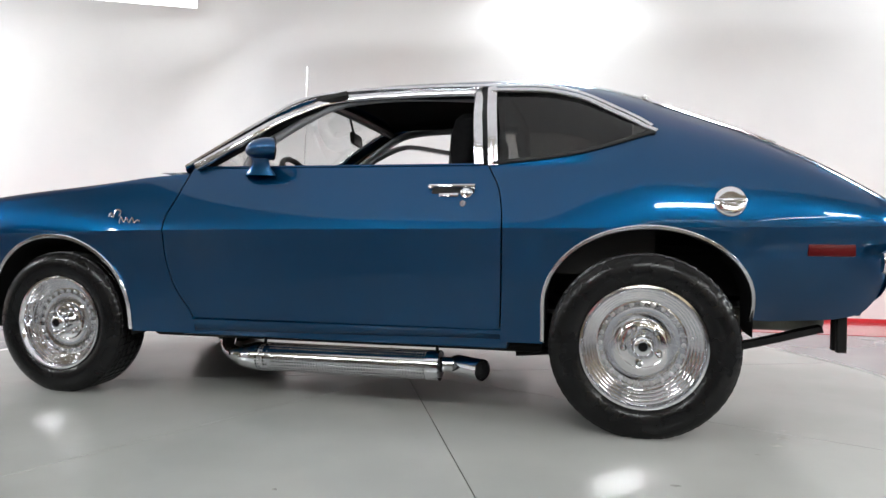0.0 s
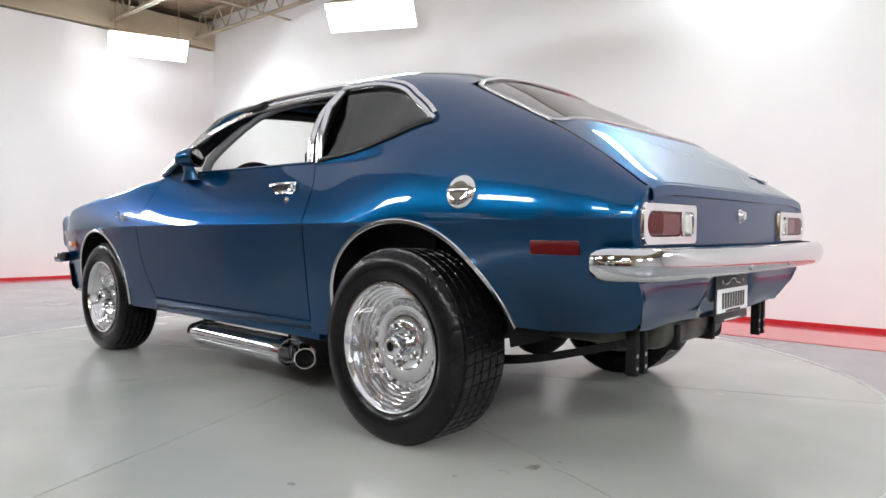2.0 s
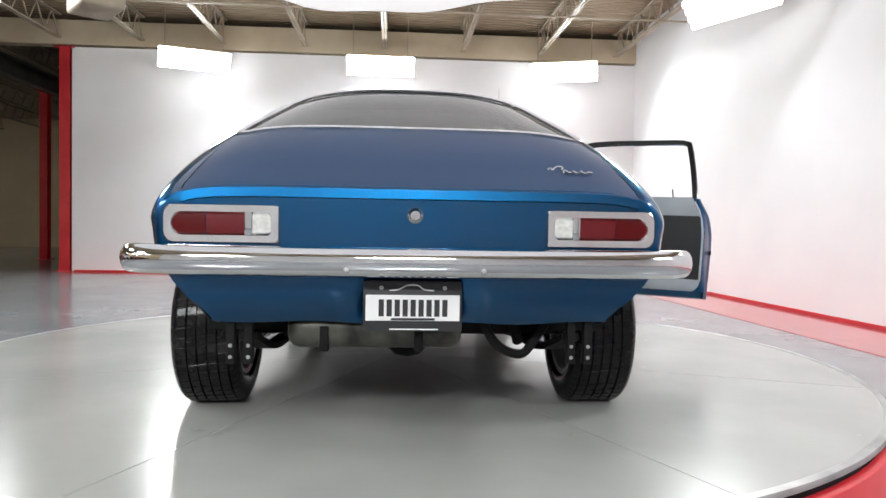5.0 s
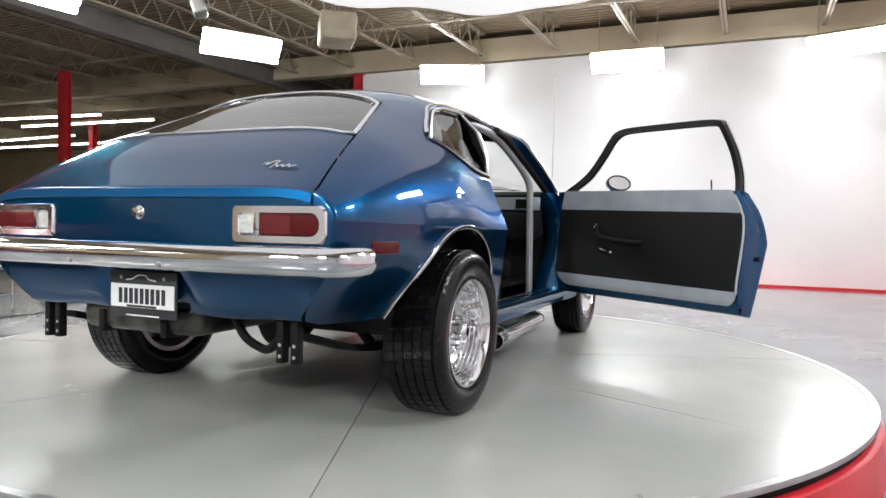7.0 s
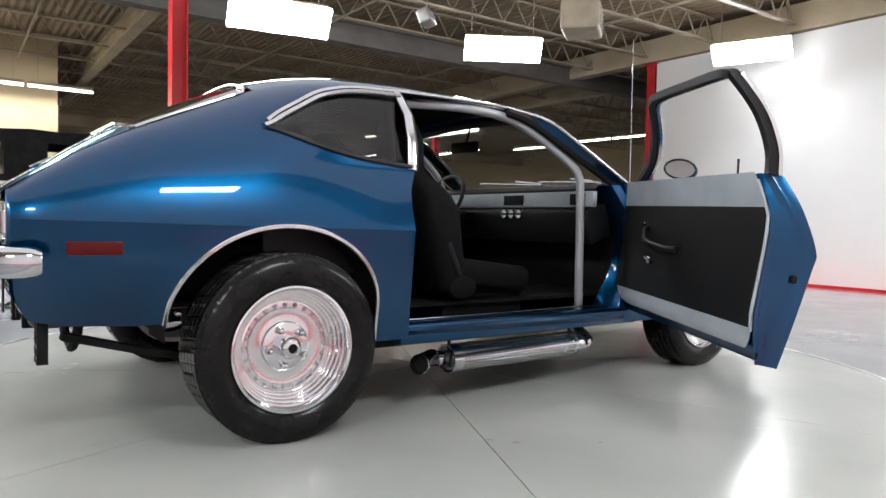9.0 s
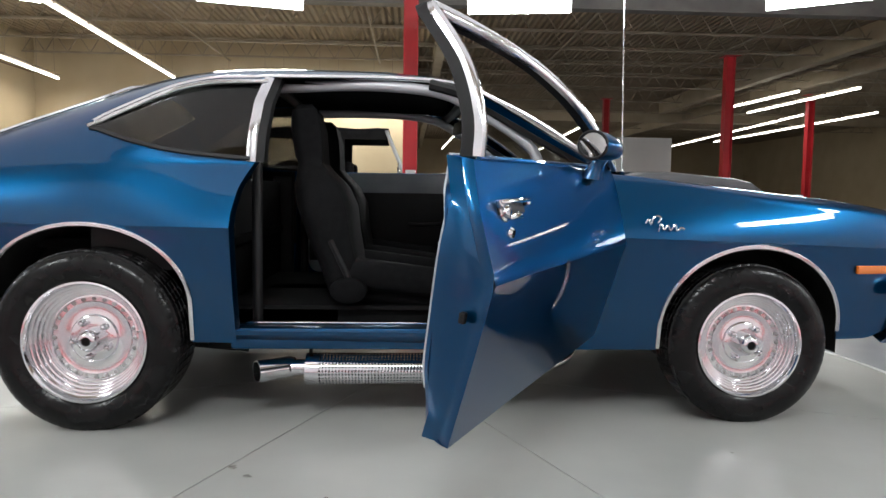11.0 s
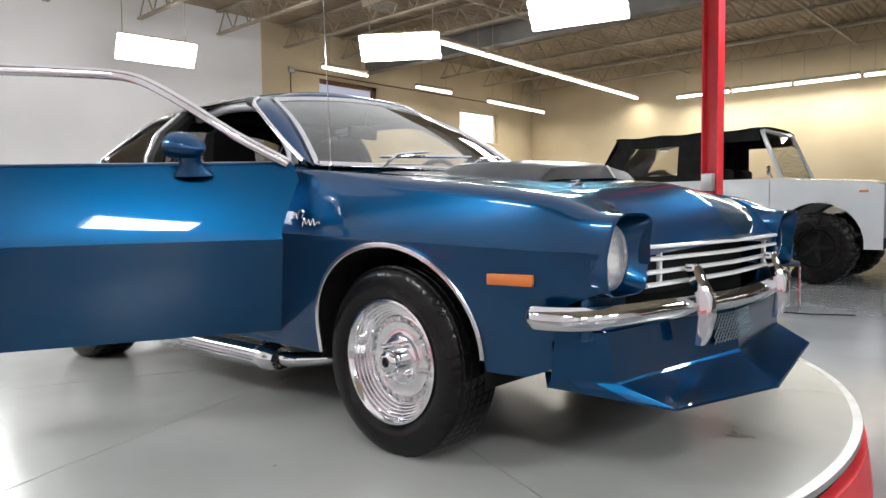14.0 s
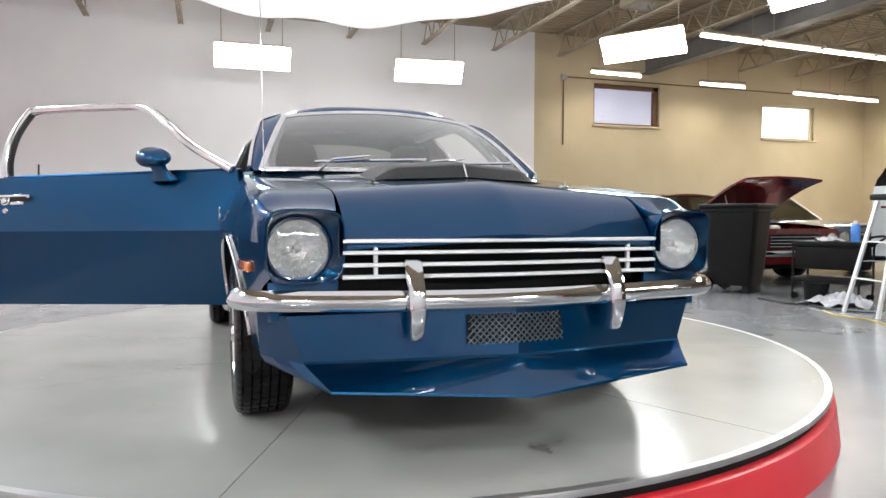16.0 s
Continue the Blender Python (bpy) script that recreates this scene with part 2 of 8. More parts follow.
def sweep_bm(points, shape, bm=None, up=(0, 0, 1), closed=False, caps=True):
    """A shape of (side, up) points carried along a line."""
    pts = [Vector(p) for p in points]
    rows = []
    n = len(pts)
    for i, p in enumerate(pts):
        a, b = pts[i - 1] if (i or closed) else p, pts[(i + 1) % n] if (i < n - 1 or closed) else p
        d = (b - a).normalized()
        side = d.cross(Vector(up))
        side = side.normalized() if side.length > 1e-6 else Vector((1, 0, 0))
        top = side.cross(d).normalized()
        rows.append([p + side * s + top * t for s, t in shape])
    bm = grid_bm(rows, bm, close_u=closed, close_v=True)
    if caps and not closed:
        bm.verts.ensure_lookup_table()
        k = len(shape)
        base = len(bm.verts) - k * n
        bm.faces.new([bm.verts[base + j] for j in range(k)])
        bm.faces.new([bm.verts[base + k * (n - 1) + j] for j in reversed(range(k))])
    bmesh.ops.recalc_face_normals(bm, faces=bm.faces[:])
    return bm


def ring(r, k=10, sx=1.0, sy=1.0):
    return [(r * sx * math.cos(2 * math.pi * i / k), r * sy * math.sin(2 * math.pi * i / k)) for i in range(k)]


def tube_bm(points, r, k=10, bm=None, up=(0, 0, 1)):
    return sweep_bm(points, ring(r, k), bm, up)


def rod_bm(a, b, r, k=10, bm=None):
    d = Vector(b) - Vector(a)
    up = (0, 0, 1) if abs(d.normalized().z) < 0.9 else (1, 0, 0)
    return sweep_bm([a, b], ring(r, k), bm, up)


def soft(points, n=6, closed=False):
    """A smooth line through the points (Catmull-Rom)."""
    p = [Vector(q) for q in points]
    out = []
    m = len(p)
    for i in range(m if closed else m - 1):
        a = p[i - 1] if (i or closed) else p[0] * 2 - p[1]
        b, c = p[i], p[(i + 1) % m]
        d = p[(i + 2) % m] if (i + 2 < m or closed) else p[-1] * 2 - p[-2]
        for k in range(n):
            t = k / n
            out.append(0.5 * ((2 * b) + (c - a) * t + (2 * a - 5 * b + 4 * c - d) * t * t + (3 * b - a - 3 * c + d) * t ** 3))
    if not closed:
        out.append(p[-1])
    return out


def curve_of(xs, ys):
    """A smooth function through points, flat beyond its ends (monotone cubic)."""
    xs, ys = np.array(xs, float), np.array(ys, float)
    h = np.diff(xs)
    d = np.diff(ys) / h
    m = np.zeros(len(xs))
    m[0], m[-1] = d[0], d[-1]
    for i in range(1, len(xs) - 1):
        if d[i - 1] * d[i] > 0:
            w1, w2 = 2 * h[i] + h[i - 1], h[i] + 2 * h[i - 1]
            m[i] = (w1 + w2) / (w1 / d[i - 1] + w2 / d[i])

    def f(x):
        x = min(max(float(x), xs[0]), xs[-1])
        i = min(int(np.searchsorted(xs, x, side="right")) - 1, len(h) - 1)
        t = (x - xs[i]) / h[i]
        return float((1 + 2 * t) * (1 - t) ** 2 * ys[i] + t * (1 - t) ** 2 * h[i] * m[i] + t * t * (3 - 2 * t) * ys[i + 1] + t * t * (t - 1) * h[i] * m[i + 1])
    return f


# ---- the hall ----
def slab(name, x0, x1, y0, y1, z0, z1, material, label, category, bevel=0.0):
    return tagged(link(name, box_bm(x0, x1, y0, y1, z0, z1, bevel), material, smooth=0), label, category, kind="structure")


slab("floor", -24, 16, -46, 6.0, FLOOR - 0.2, FLOOR, HALL_FLOOR, "grey glossy epoxy floor of the hall", "floor")
slab("ceiling", -24, 16, -46, 6.0, CEIL, CEIL + 0.2, DECK, "tan ribbed metal roof deck", "ceiling")
slab("wall_north", -10.0, 10.06, 4.85, 5.05, FLOOR, CEIL, WHITE_WALL, "smooth white studio wall", "wall")
slab("wall_west", -10.0, -9.8, -6.25, 4.85, FLOOR, 4.12, WHITE_WALL, "smooth white studio wall below a tan beam", "wall")
slab("wall_east", 9.86, 10.06, -5.90, 4.85, FLOOR, CEIL, WHITE_WALL, "white painted studio wall", "wall")
slab("wall_south", 0.3, 10.08, -15.7, -15.5, FLOOR, CEIL, TAN, "tan painted block wall", "wall")
slab("wall_passage", 0.1, 0.3, -46, -15.5, FLOOR, CEIL, TAN, "tan painted block wall along a passage", "wall")
slab("wall_far_west", -24.2, -24, -46, 6.0, FLOOR, CEIL, TAN, "far tan block wall", "wall")
slab("wall_far_south", -24, 0.3, -46.2, -46, FLOOR, CEIL, TAN, "far tan block wall", "wall")
slab("wall_north_outer", -24, -10.0, 5.8, 6.0, FLOOR, CEIL, TAN, "tan block wall beyond the studio", "wall")

# tan wall with two windows, in line with the white studio wall
EA, EB = Vector((9.86, -5.90)), Vector((9.86, -15.5))
EL = (EB - EA).length
E_M = Matrix.Translation((EA.x, EA.y, 0)) @ Matrix.Rotation(math.atan2(EB.y - EA.y, EB.x - EA.x), 4, "Z")
WIN = ((1.48, 3.23, 2.84, 3.76), (6.24, 7.90, 2.70, 3.54))
bm = bmesh.new()
ss = [0.0] + [v for w in WIN for v in w[:2]] + [EL]
zz = [FLOOR, 2.70, 2.84, 3.54, 3.76, CEIL]
hole = lambda i, k: i == 1 and k in (2, 3) or i == 3 and k in (1, 2)
fr, bk = ([[bm.verts.new((s_, y, z)) for z in zz] for s_ in ss] for y in (0.0, 0.22))
for i in range(5):
    for k in range(5):
        if hole(i, k):
            continue
        for g in (fr, bk):
            bm.faces.new([g[i][k], g[i + 1][k], g[i + 1][k + 1], g[i][k + 1]])
        for (a, b), (c, d) in (((i - 1, k), ((i, k), (i, k + 1))), ((i + 1, k), ((i + 1, k), (i + 1, k + 1))), ((i, k - 1), ((i, k), (i + 1, k))), ((i, k + 1), ((i, k + 1), (i + 1, k + 1)))):
            if not (0 <= a < 5 and 0 <= b < 5) or hole(a, b):
                bm.faces.new([fr[c[0]][c[1]], fr[d[0]][d[1]], bk[d[0]][d[1]], bk[c[0]][c[1]]])
bmesh.ops.recalc_face_normals(bm, faces=bm.faces[:])
tagged(link("wall_tan", turned(bm, E_M), TAN, smooth=0), "tan painted block wall with two high windows", "wall", kind="structure")
for k, (a, b, z0, z1) in enumerate(WIN):
    w = tagged(link("window_%d" % (k + 1), turned(box_bm(a, b, 0.13, 0.135, z0, z1), E_M), DAYLIGHT if k else BLIND, smooth=0), "bright frosted window" if k else "window with a pale closed blind", "window", kind="structure")
    for x0, x1, y0, y1 in ((a, b, z1 - (0.10 if k == 0 else 0.05), z1), (a, b, z0, z0 + 0.04), (a, a + 0.05, z0, z1), (b - (0.14 if k == 0 else 0.08), b, z0, z1)):
        part("window_frame", turned(box_bm(x0, x1, 0.06, 0.128, y0, y1, 0.005), E_M), BROWN if k == 0 else TAN, w)
    part("sill", turned(box_bm(a - 0.04, b + 0.04, -0.05, 0.12, z0 - 0.05, z0 - 0.002, 0.006), E_M), TAN, w)
    if k == 0:
        for i in range(17):
            part("blind_slat", turned(box_bm(a + 0.06, b - 0.15, 0.108, 0.122, z0 + 0.05 + i * 0.047, z0 + 0.05 + i * 0.047 + 0.042, 0.003), E_M), BLIND, w)

# red skirting and the red band painted on the floor before the white walls
slab("baseboard_north", -9.77, 9.83, 4.825, 4.846, FLOOR + 0.003, FLOOR + 0.042, RED, "low red skirting board", "baseboard", 0.004)
slab("baseboard_west", -9.796, -9.775, -6.2, 4.82, FLOOR + 0.003, FLOOR + 0.042, RED, "low red skirting board", "baseboard", 0.004)
slab("floor_band_north", -9.3, 9.8, 3.75, 4.82, FLOOR, FLOOR + 0.004, FLOOR_RED, "red band painted on the floor", "floor band")
slab("floor_band_west", -9.77, -9.3, -6.2, 4.82, FLOOR, FLOOR + 0.004, FLOOR_RED, "red band painted on the floor", "floor band")

# beams, joists, posts
def i_beam(name, a, b, h, w, material, label):
    a, b = Vector(a), Vector(b)
    t = 0.03
    shape = [(-w / 2, -h / 2), (w / 2, -h / 2), (w / 2, -h / 2 + t), (t / 2, -h / 2 + t), (t / 2, h / 2 - t), (w / 2, h / 2 - t), (w / 2, h / 2), (-w / 2, h / 2), (-w / 2, h / 2 - t), (-t / 2, h / 2 - t), (-t / 2, -h / 2 + t), (-w / 2, -h / 2 + t)]
    return tagged(link(name, sweep_bm([a, b], shape), material, smooth=0), label, "beam", kind="structure")


slab("beam_west", -10.02, -9.74, -24.0, 4.85, 4.15, 4.62, BEAM, "tan painted beam over the white wall", "beam", 0.01)
i_beam("beam_hall", (-23.9, -8.7, 4.22), (9.8, -8.7, 4.22), 0.42, 0.24, DARK_STEEL, "dark steel beam under the roof")
for x in (-0.6, -11.5):
    i_beam("beam_cross", (x, -45.9, 4.28), (x, -8.9, 4.28), 0.40, 0.22, BEAM, "tan steel beam under the roof")
i_beam("beam_far", (-23.9, -26.0, 4.22), (0.0, -26.0, 4.22), 0.42, 0.24, BEAM, "tan steel beam under the roof")


def joist(y, x0, x1):
    bm = bmesh.new()
    for z in (4.70, 4.27):
        for dy in (-0.028, 0.028):
            box_bm(x0, x1, y + dy - 0.02, y + dy + 0.02, z - 0.016, z + 0.016, 0, bm)
    n = int((x1 - x0) / 0.55)
    p = (x1 - x0) / n
    vs = []
    for i in range(n):
        for a, b in (((x0 + i * p, 4.27), (x0 + (i + 0.5) * p, 4.70)), ((x0 + (i + 0.5) * p, 4.70), (x0 + (i + 1) * p, 4.27))):
            r = 0.011
            q = [(a[0] - r, y - r, a[1]), (a[0] + r, y - r, a[1]), (a[0] + r, y + r, a[1]), (a[0] - r, y + r, a[1]), (b[0] - r, y - r, b[1]), (b[0] + r, y - r, b[1]), (b[0] + r, y + r, b[1]), (b[0] - r, y + r, b[1])]
            v = [bm.verts.new(c) for c in q]
            for f in ((0, 1, 5, 4), (1, 2, 6, 5), (2, 3, 7, 6), (3, 0, 4, 7)):
                bm.faces.new([v[k] for k in f])
    return tagged(link("joist", bm, JOIST, smooth=0), "pale painted open-web roof joist", "roof joist", "roof joists", "structure")


for i in range(9):
    joist(4.4 - i * 1.55, -9.7 if i < 8 else -23.5, 9.8)
for i in range(10):
    joist(-9.6 - i * 1.75 if i < 5 else -18.5 - (i - 5) * 3.2, -23.5, 9.8 if i < 4 else 0.0)
# bridging rods across the joists
for x in (-7.2, -3.4, 0.9, 4.8):
    tagged(link("bridging", box_bm(x - 0.018, x + 0.018, -15.4, 4.8, 4.232, 4.256), JOIST, smooth=0), "thin bridging rail under the joists", "roof rail", kind="structure")


def post(name, x, y, w, label, z1=4.0, group="red posts"):
    e = empty(name, Matrix.Translation((x, y, FLOOR)), label, "post", group)
    h = z1 - FLOOR
    t = 0.012
    shape = [(-w / 2, -w / 2), (w / 2, -w / 2), (w / 2, -w / 2 + t), (t / 2, -w / 2 + t), (t / 2, w / 2 - t), (w / 2, w / 2 - t), (w / 2, w / 2), (-w / 2, w / 2), (-w / 2, w / 2 - t), (-t / 2, w / 2 - t), (-t / 2, -w / 2 + t), (-w / 2, -w / 2 + t)]
    part("shaft", sweep_bm([(0, 0, 0.012), (0, 0, h)], shape, up=(1, 0, 0)), RED, e)
    part("base_plate", box_bm(-w * 0.9, w * 0.9, -w * 0.9, w * 0.9, 0.0, 0.014, 0.003), RED, e)
    part("cap_plate", box_bm(-w * 0.9, w * 0.9, -w * 0.9, w * 0.9, h, h + 0.014, 0.003), RED, e)
    return e


main_post = post("steel_post", 0.08, -4.98, 0.168, "glossy red steel post beside the turntable", CEIL - 0.02)
bx = part("switch_box", box_bm(-0.07, 0.05, 0.088, 0.17, 1.16, 1.34, 0.01), ALLOY_DULL, main_post, "small metal box with cables")
part("notice", box_bm(-0.05, 0.05, 0.0865, 0.089, 0.98, 1.10), PLATE_WHITE, main_post, "small white notice")
post("steel_post", -9.88, -6.38, 0.20, "red steel post at the end of the white wall", 4.10)
post("steel_post", -7.30, -12.69, 0.2, "red steel post in the hall", 4.1)
post("steel_post", -12.5, -18.2, 0.2, "red steel post in the hall", 4.1)
post("steel_post", -6.5, -20.0, 0.2, "red steel post in the hall", 4.1)
post("steel_post", -14.5, -9.0, 0.2, "red steel post in the hall", 4.1)


# ---- studio lights ----
def lamp_panel(place, target, w=1.22, h=0.42, watts=60, glow=TUBE):
    m = look(place, target)
    e = empty("studio_light", m, "glowing white studio tube light hung from the roof", "light", "studio lights round the turntable")
    part("housing", box_bm(-w / 2, w / 2, -h / 2, h / 2, 0.005, 0.07, 0.01), BEAM, e)
    for i in range(4):
        y = (i - 1.5) * h / 4
        part("tube", sweep_bm([(-w / 2 - 0.02, y, -0.035), (w / 2 + 0.02, y, -0.035)], ring(h / 8.2, 10)), glow, e)
    inv = m.inverted()
    for k in (-0.42, 0.42):
        top = m @ Vector((k * w, 0, 0.07))
        part("hanger", rod_bm(inv @ top, inv @ Vector((top.x, top.y, CEIL - 0.003)), 0.008, 6), JOIST, e)
    area_lamp("studio_lamp", m @ Vector((0, 0, -0.12)), m @ Vector((0, 0, -1)), w, h, watts, (0.95, 0.99, 1.0))
    return e


for y in (3.2, -0.32, -3.75):
    lamp_panel((-9.1, y, 3.80), (-6.6, y * 0.75, 1.0), watts=76)
lamp_panel((8.6, 0.11, 3.50), (4, 0.1, 0.9), watts=125)
lamp_panel((8.6, -3.08, 3.47), (4, -2.6, 0.9), watts=125)
lamp_panel((-4.45, 4.18, 3.66), (-2.6, 0.5, 0.6), watts=82, glow=TUBE_DIM)
lamp_panel((0.6, 4.55, 3.95), (0.4, 1.6, 0.3), watts=82, glow=TUBE_DIM)
lamp_panel((5.2, 4.3, 3.78), (2.6, 0.5, 0.6), watts=82, glow=TUBE_DIM)
for x, y, z in ((5.2, -5.42, 3.36), (2.05, -5.55, 3.34), (-1.24, -5.35, 3.28), (-5.3, -5.85, 3.62)):
    lamp_panel((x, y, z), (x * 0.55, -2.0, 0.7), watts=40)

# overhead white scrim: an oval of cloth on a thin hoop, glowing in place of lamplight
SX, SY, SA, SB = 0.53, -0.3, 3.9, 2.75
rows = []
for r in np.linspace(0, 1, 12):
    rows.append([(SX + SA * r * math.cos(a), SY + SB * r * math.sin(a), 2.95 + 0.10 * r * r - 0.05 * r ** 3 * (1 - math.cos(14 * a)) * 0.5 + 0.02 * r * math.sin(9 * a + 1)) for a in np.linspace(0, 2 * math.pi, 97)[:-1]])
sc = empty("overhead_scrim", Matrix(), "large oval white fabric scrim hung over the turntable", "light scrim")
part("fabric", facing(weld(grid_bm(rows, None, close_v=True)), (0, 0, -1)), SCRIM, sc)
part("hoop", sweep_bm([(SX + (SA + 0.02) * math.cos(a), SY + (SB + 0.02) * math.sin(a), 3.06) for a in np.linspace(0, 2 * math.pi, 97)[:-1]], ring(0.02, 8), closed=True), JOIST, sc)
for a in (0.6, 2.1, 3.7, 5.2):
    part("hanger", rod_bm((SX + SA * math.cos(a), SY + SB * math.sin(a), 3.06), (SX + SA * math.cos(a), SY + SB * math.sin(a), CEIL - 0.003), 0.006, 6), JOIST, sc)


# ---- rows of hall tubes ----
def tube_row(a, b, n, watts):
    a, b = Vector(a), Vector(b)
    d = (b - a) / n
    for i in range(n):
        p, q = a + d * (i + 0.03), a + d * (i + 0.97)
        e = empty("ceiling_tube_light", Matrix.Translation((p + q) / 2), "lit bare fluorescent strip light under the roof", "strip light", "hall strip lights")
        u = (q - p) / 2
        part("tube", sweep_bm([-u, u], ring(0.03, 8)), HALL_TUBE, e)
        part("batten", turned(box_bm(-u.length, u.length, -0.05, 0.05, 0.045, 0.10, 0.006), Matrix.Rotation(math.atan2(u.y, u.x), 4, "Z")), JOIST, e)
        for k in (-0.7, 0.7):
            part("hanger", rod_bm(u * k + Vector((0, 0, 0.1)), u * k + Vector((0, 0, CEIL - a.z - 0.003)), 0.006, 6), JOIST, e)
    m = (a + b) / 2
    l = area_lamp("hall_lamp", m - Vector((0, 0, 0.06)), m - Vector((0, 0.0001, 1)), 0.1, 0.1, watts, (1.0, 0.96, 0.88))
    along = (b - a)
    l.matrix_basis = Matrix.Translation(m - Vector((0, 0, 0.06))) @ Matrix.Rotation(math.atan2(along.y, along.x), 4, "Z")
    l.data.size, l.data.size_y = along.length, 0.12


tube_row((5.7, -6.85, 3.75), (6.2, -15.3, 3.75), 6, 203)
tube_row((4.95, -14.9, 3.58), (-0.6, -14.9, 3.56), 4, 148)
tube_row((8.9, -6.7, 3.77), (8.85, -7.95, 3.74), 1, 25)
tube_row((8.95, -9.5, 3.71), (8.85, -10.7, 3.68), 1, 25)
tube_row((8.7, -11.9, 3.60), (8.9, -14.8, 3.60), 2, 49)
tube_row((-2.3, -22.4, 3.8), (-2.0, -42.0, 3.8), 9, 62)
tube_row((-7.1, -23.7, 3.8), (-8.1, -43.0, 3.8), 9, 62)
tube_row((-10.6, -15.5, 3.8), (-10.3, -19.6, 3.8), 3, 24)
tube_row((-11.8, -14.7, 3.8), (-11.6, -20.5, 3.8), 4, 34)
tube_row((-13.7, -20.6, 3.8), (-15.4, -40.0, 3.8), 9, 50)
tube_row((-15.7, -19.6, 3.8), (-16.0, -33.0, 3.8), 6, 43)
tube_row((-17.0, -12.0, 3.8), (-16.6, -18.5, 3.8), 4, 43)


# ---- turntable ----
TABLE_R = 2.40
table = empty("turntable", Matrix.Translation((0.12, -0.02, 0)), "round turntable with a pale grey coated deck and red rim", "turntable")
for k in range(8):
    # eight wedge plates with narrow open seams between them
    a0, a1 = radians(22.3 + 45 * k), radians(67.3 + 45 * k)
    rim_ = [(TABLE_R - 0.03, a0 + (a1 - a0) * i / 24) for i in range(25)]
    g = 0.002
    mid = (a0 + a1) / 2
    off = Vector((math.cos(mid), math.sin(mid), 0)) * (g / math.sin(radians(22.5)))
    top = [off] + [Vector((r * math.cos(a), r * math.sin(a), 0)) + off * (0.4 if 0 < i < 24 else 1) * 0.4 for i, (r, a) in enumerate(rim_)]
    e0, e1 = Vector((math.cos(a0), math.sin(a0), 0)), Vector((math.cos(a1), math.sin(a1), 0))
    n0, n1 = Vector((-e0.y, e0.x, 0)), Vector((e1.y, -e1.x, 0))
    top[1], top[-1] = e0 * (TABLE_R - 0.03) + n0 * g, e1 * (TABLE_R - 0.03) + n1 * g
    bm = bmesh.new()
    va = [bm.verts.new(p) for p in top]
    vb = [bm.verts.new(p - Vector((0, 0, 0.012))) for p in top]
    bm.faces.new(va)
    for i in range(len(va)):
        j = (i + 1) % len(va)
        bm.faces.new([va[i], vb[i], vb[j], va[j]])
    bmesh.ops.recalc_face_normals(bm, faces=bm.faces[:])
    part("deck_plate", facing(bm, (0, 0, 1)), PLATE_FLOOR, table, "pale grey coated deck plate", smooth=20)
part("sub_deck", spin_bm([(0, -0.02), (TABLE_R - 0.03, -0.02), (TABLE_R - 0.03, -0.010), (0, -0.010)], 96, "z"), DARK_STEEL, table)
part("edge_band", spin_bm([(TABLE_R - 0.03, -0.01), (TABLE_R - 0.03, 0.001), (TABLE_R, 0.001), (TABLE_R + 0.002, -0.004), (TABLE_R, -0.020), (TABLE_R - 0.03, -0.020)], 160, "z"), ALLOY_DULL, table, "dull metal edge band")
part("shadow_gap", spin_bm([(TABLE_R - 0.02, -0.018), (TABLE_R - 0.02, -0.060)], 160, "z"), BLACK, table)
part("skirt", spin_bm([(TABLE_R - 0.03, -0.052), (TABLE_R + 0.006, -0.052), (TABLE_R + 0.014, -0.058), (TABLE_R + 0.035, FLOOR), (TABLE_R, FLOOR)], 160, "z"), RED, table, "glossy red skirt of the turntable")

STAIN = vary(mat("dark floor stain", (0.06, 0.058, 0.05), 0.4), (0.07, 0.068, 0.06), (0.24, 0.235, 0.21), 30)
rng = random.Random(21)
for x, y, r in ((-1.94, -0.10, 0.036), (-1.90, -0.19, 0.014), (1.67, -0.74, 0.022), (1.63, -0.83, 0.016), (1.70, -0.64, 0.010), (1.26, -1.30, 0.010), (1.77, 1.61, 0.012), (0.61, 1.20, 0.014), (0.55, 1.27, 0.012),
                (1.74, 0.57, 0.014), (-0.35, 1.62, 0.007), (0.2, -1.6, 0.007), (-1.52, -1.67, 0.010), (1.55, -0.95, 0.008), (0.30, 1.42, 0.006), (-1.0, 1.1, 0.007)):
    ph = [rng.uniform(0, 6.28) for _ in range(3)]
    bm = bmesh.new()
    bm.faces.new([bm.verts.new((x - 0.12 + r * (1 + 0.35 * math.sin(2 * a + ph[0]) + 0.2 * math.sin(5 * a + ph[1])) * math.cos(a) * 1.15, y + 0.02 + r * (1 + 0.3 * math.sin(3 * a + ph[2])) * math.sin(a), 0.0008)) for a in np.linspace(0, 2 * math.pi, 21)[:-1]])
    part("oil_stain", facing(bm, (0, 0, 1)), STAIN, table, "small dark oil stain")


# ---- the blue car: shape of its skin ----
# x runs from nose (-) to tail (+), the car's near side is -y; all in metres over the turntable
W0 = curve_of([-1.93, -1.88, -1.75, -1.59, -1.2, -0.84, -0.3, 0.5, 1.2, 1.5, 1.72, 1.86, 1.95, 1.99],
              [0.740, 0.752, 0.779, 0.802, 0.833, 0.850, 0.852, 0.852, 0.856, 0.852, 0.838, 0.822, 0.80, 0.778])
ZC = curve_of([-1.93, -0.7, 0.7, 1.99], [0.655, 0.695, 0.714, 0.733])
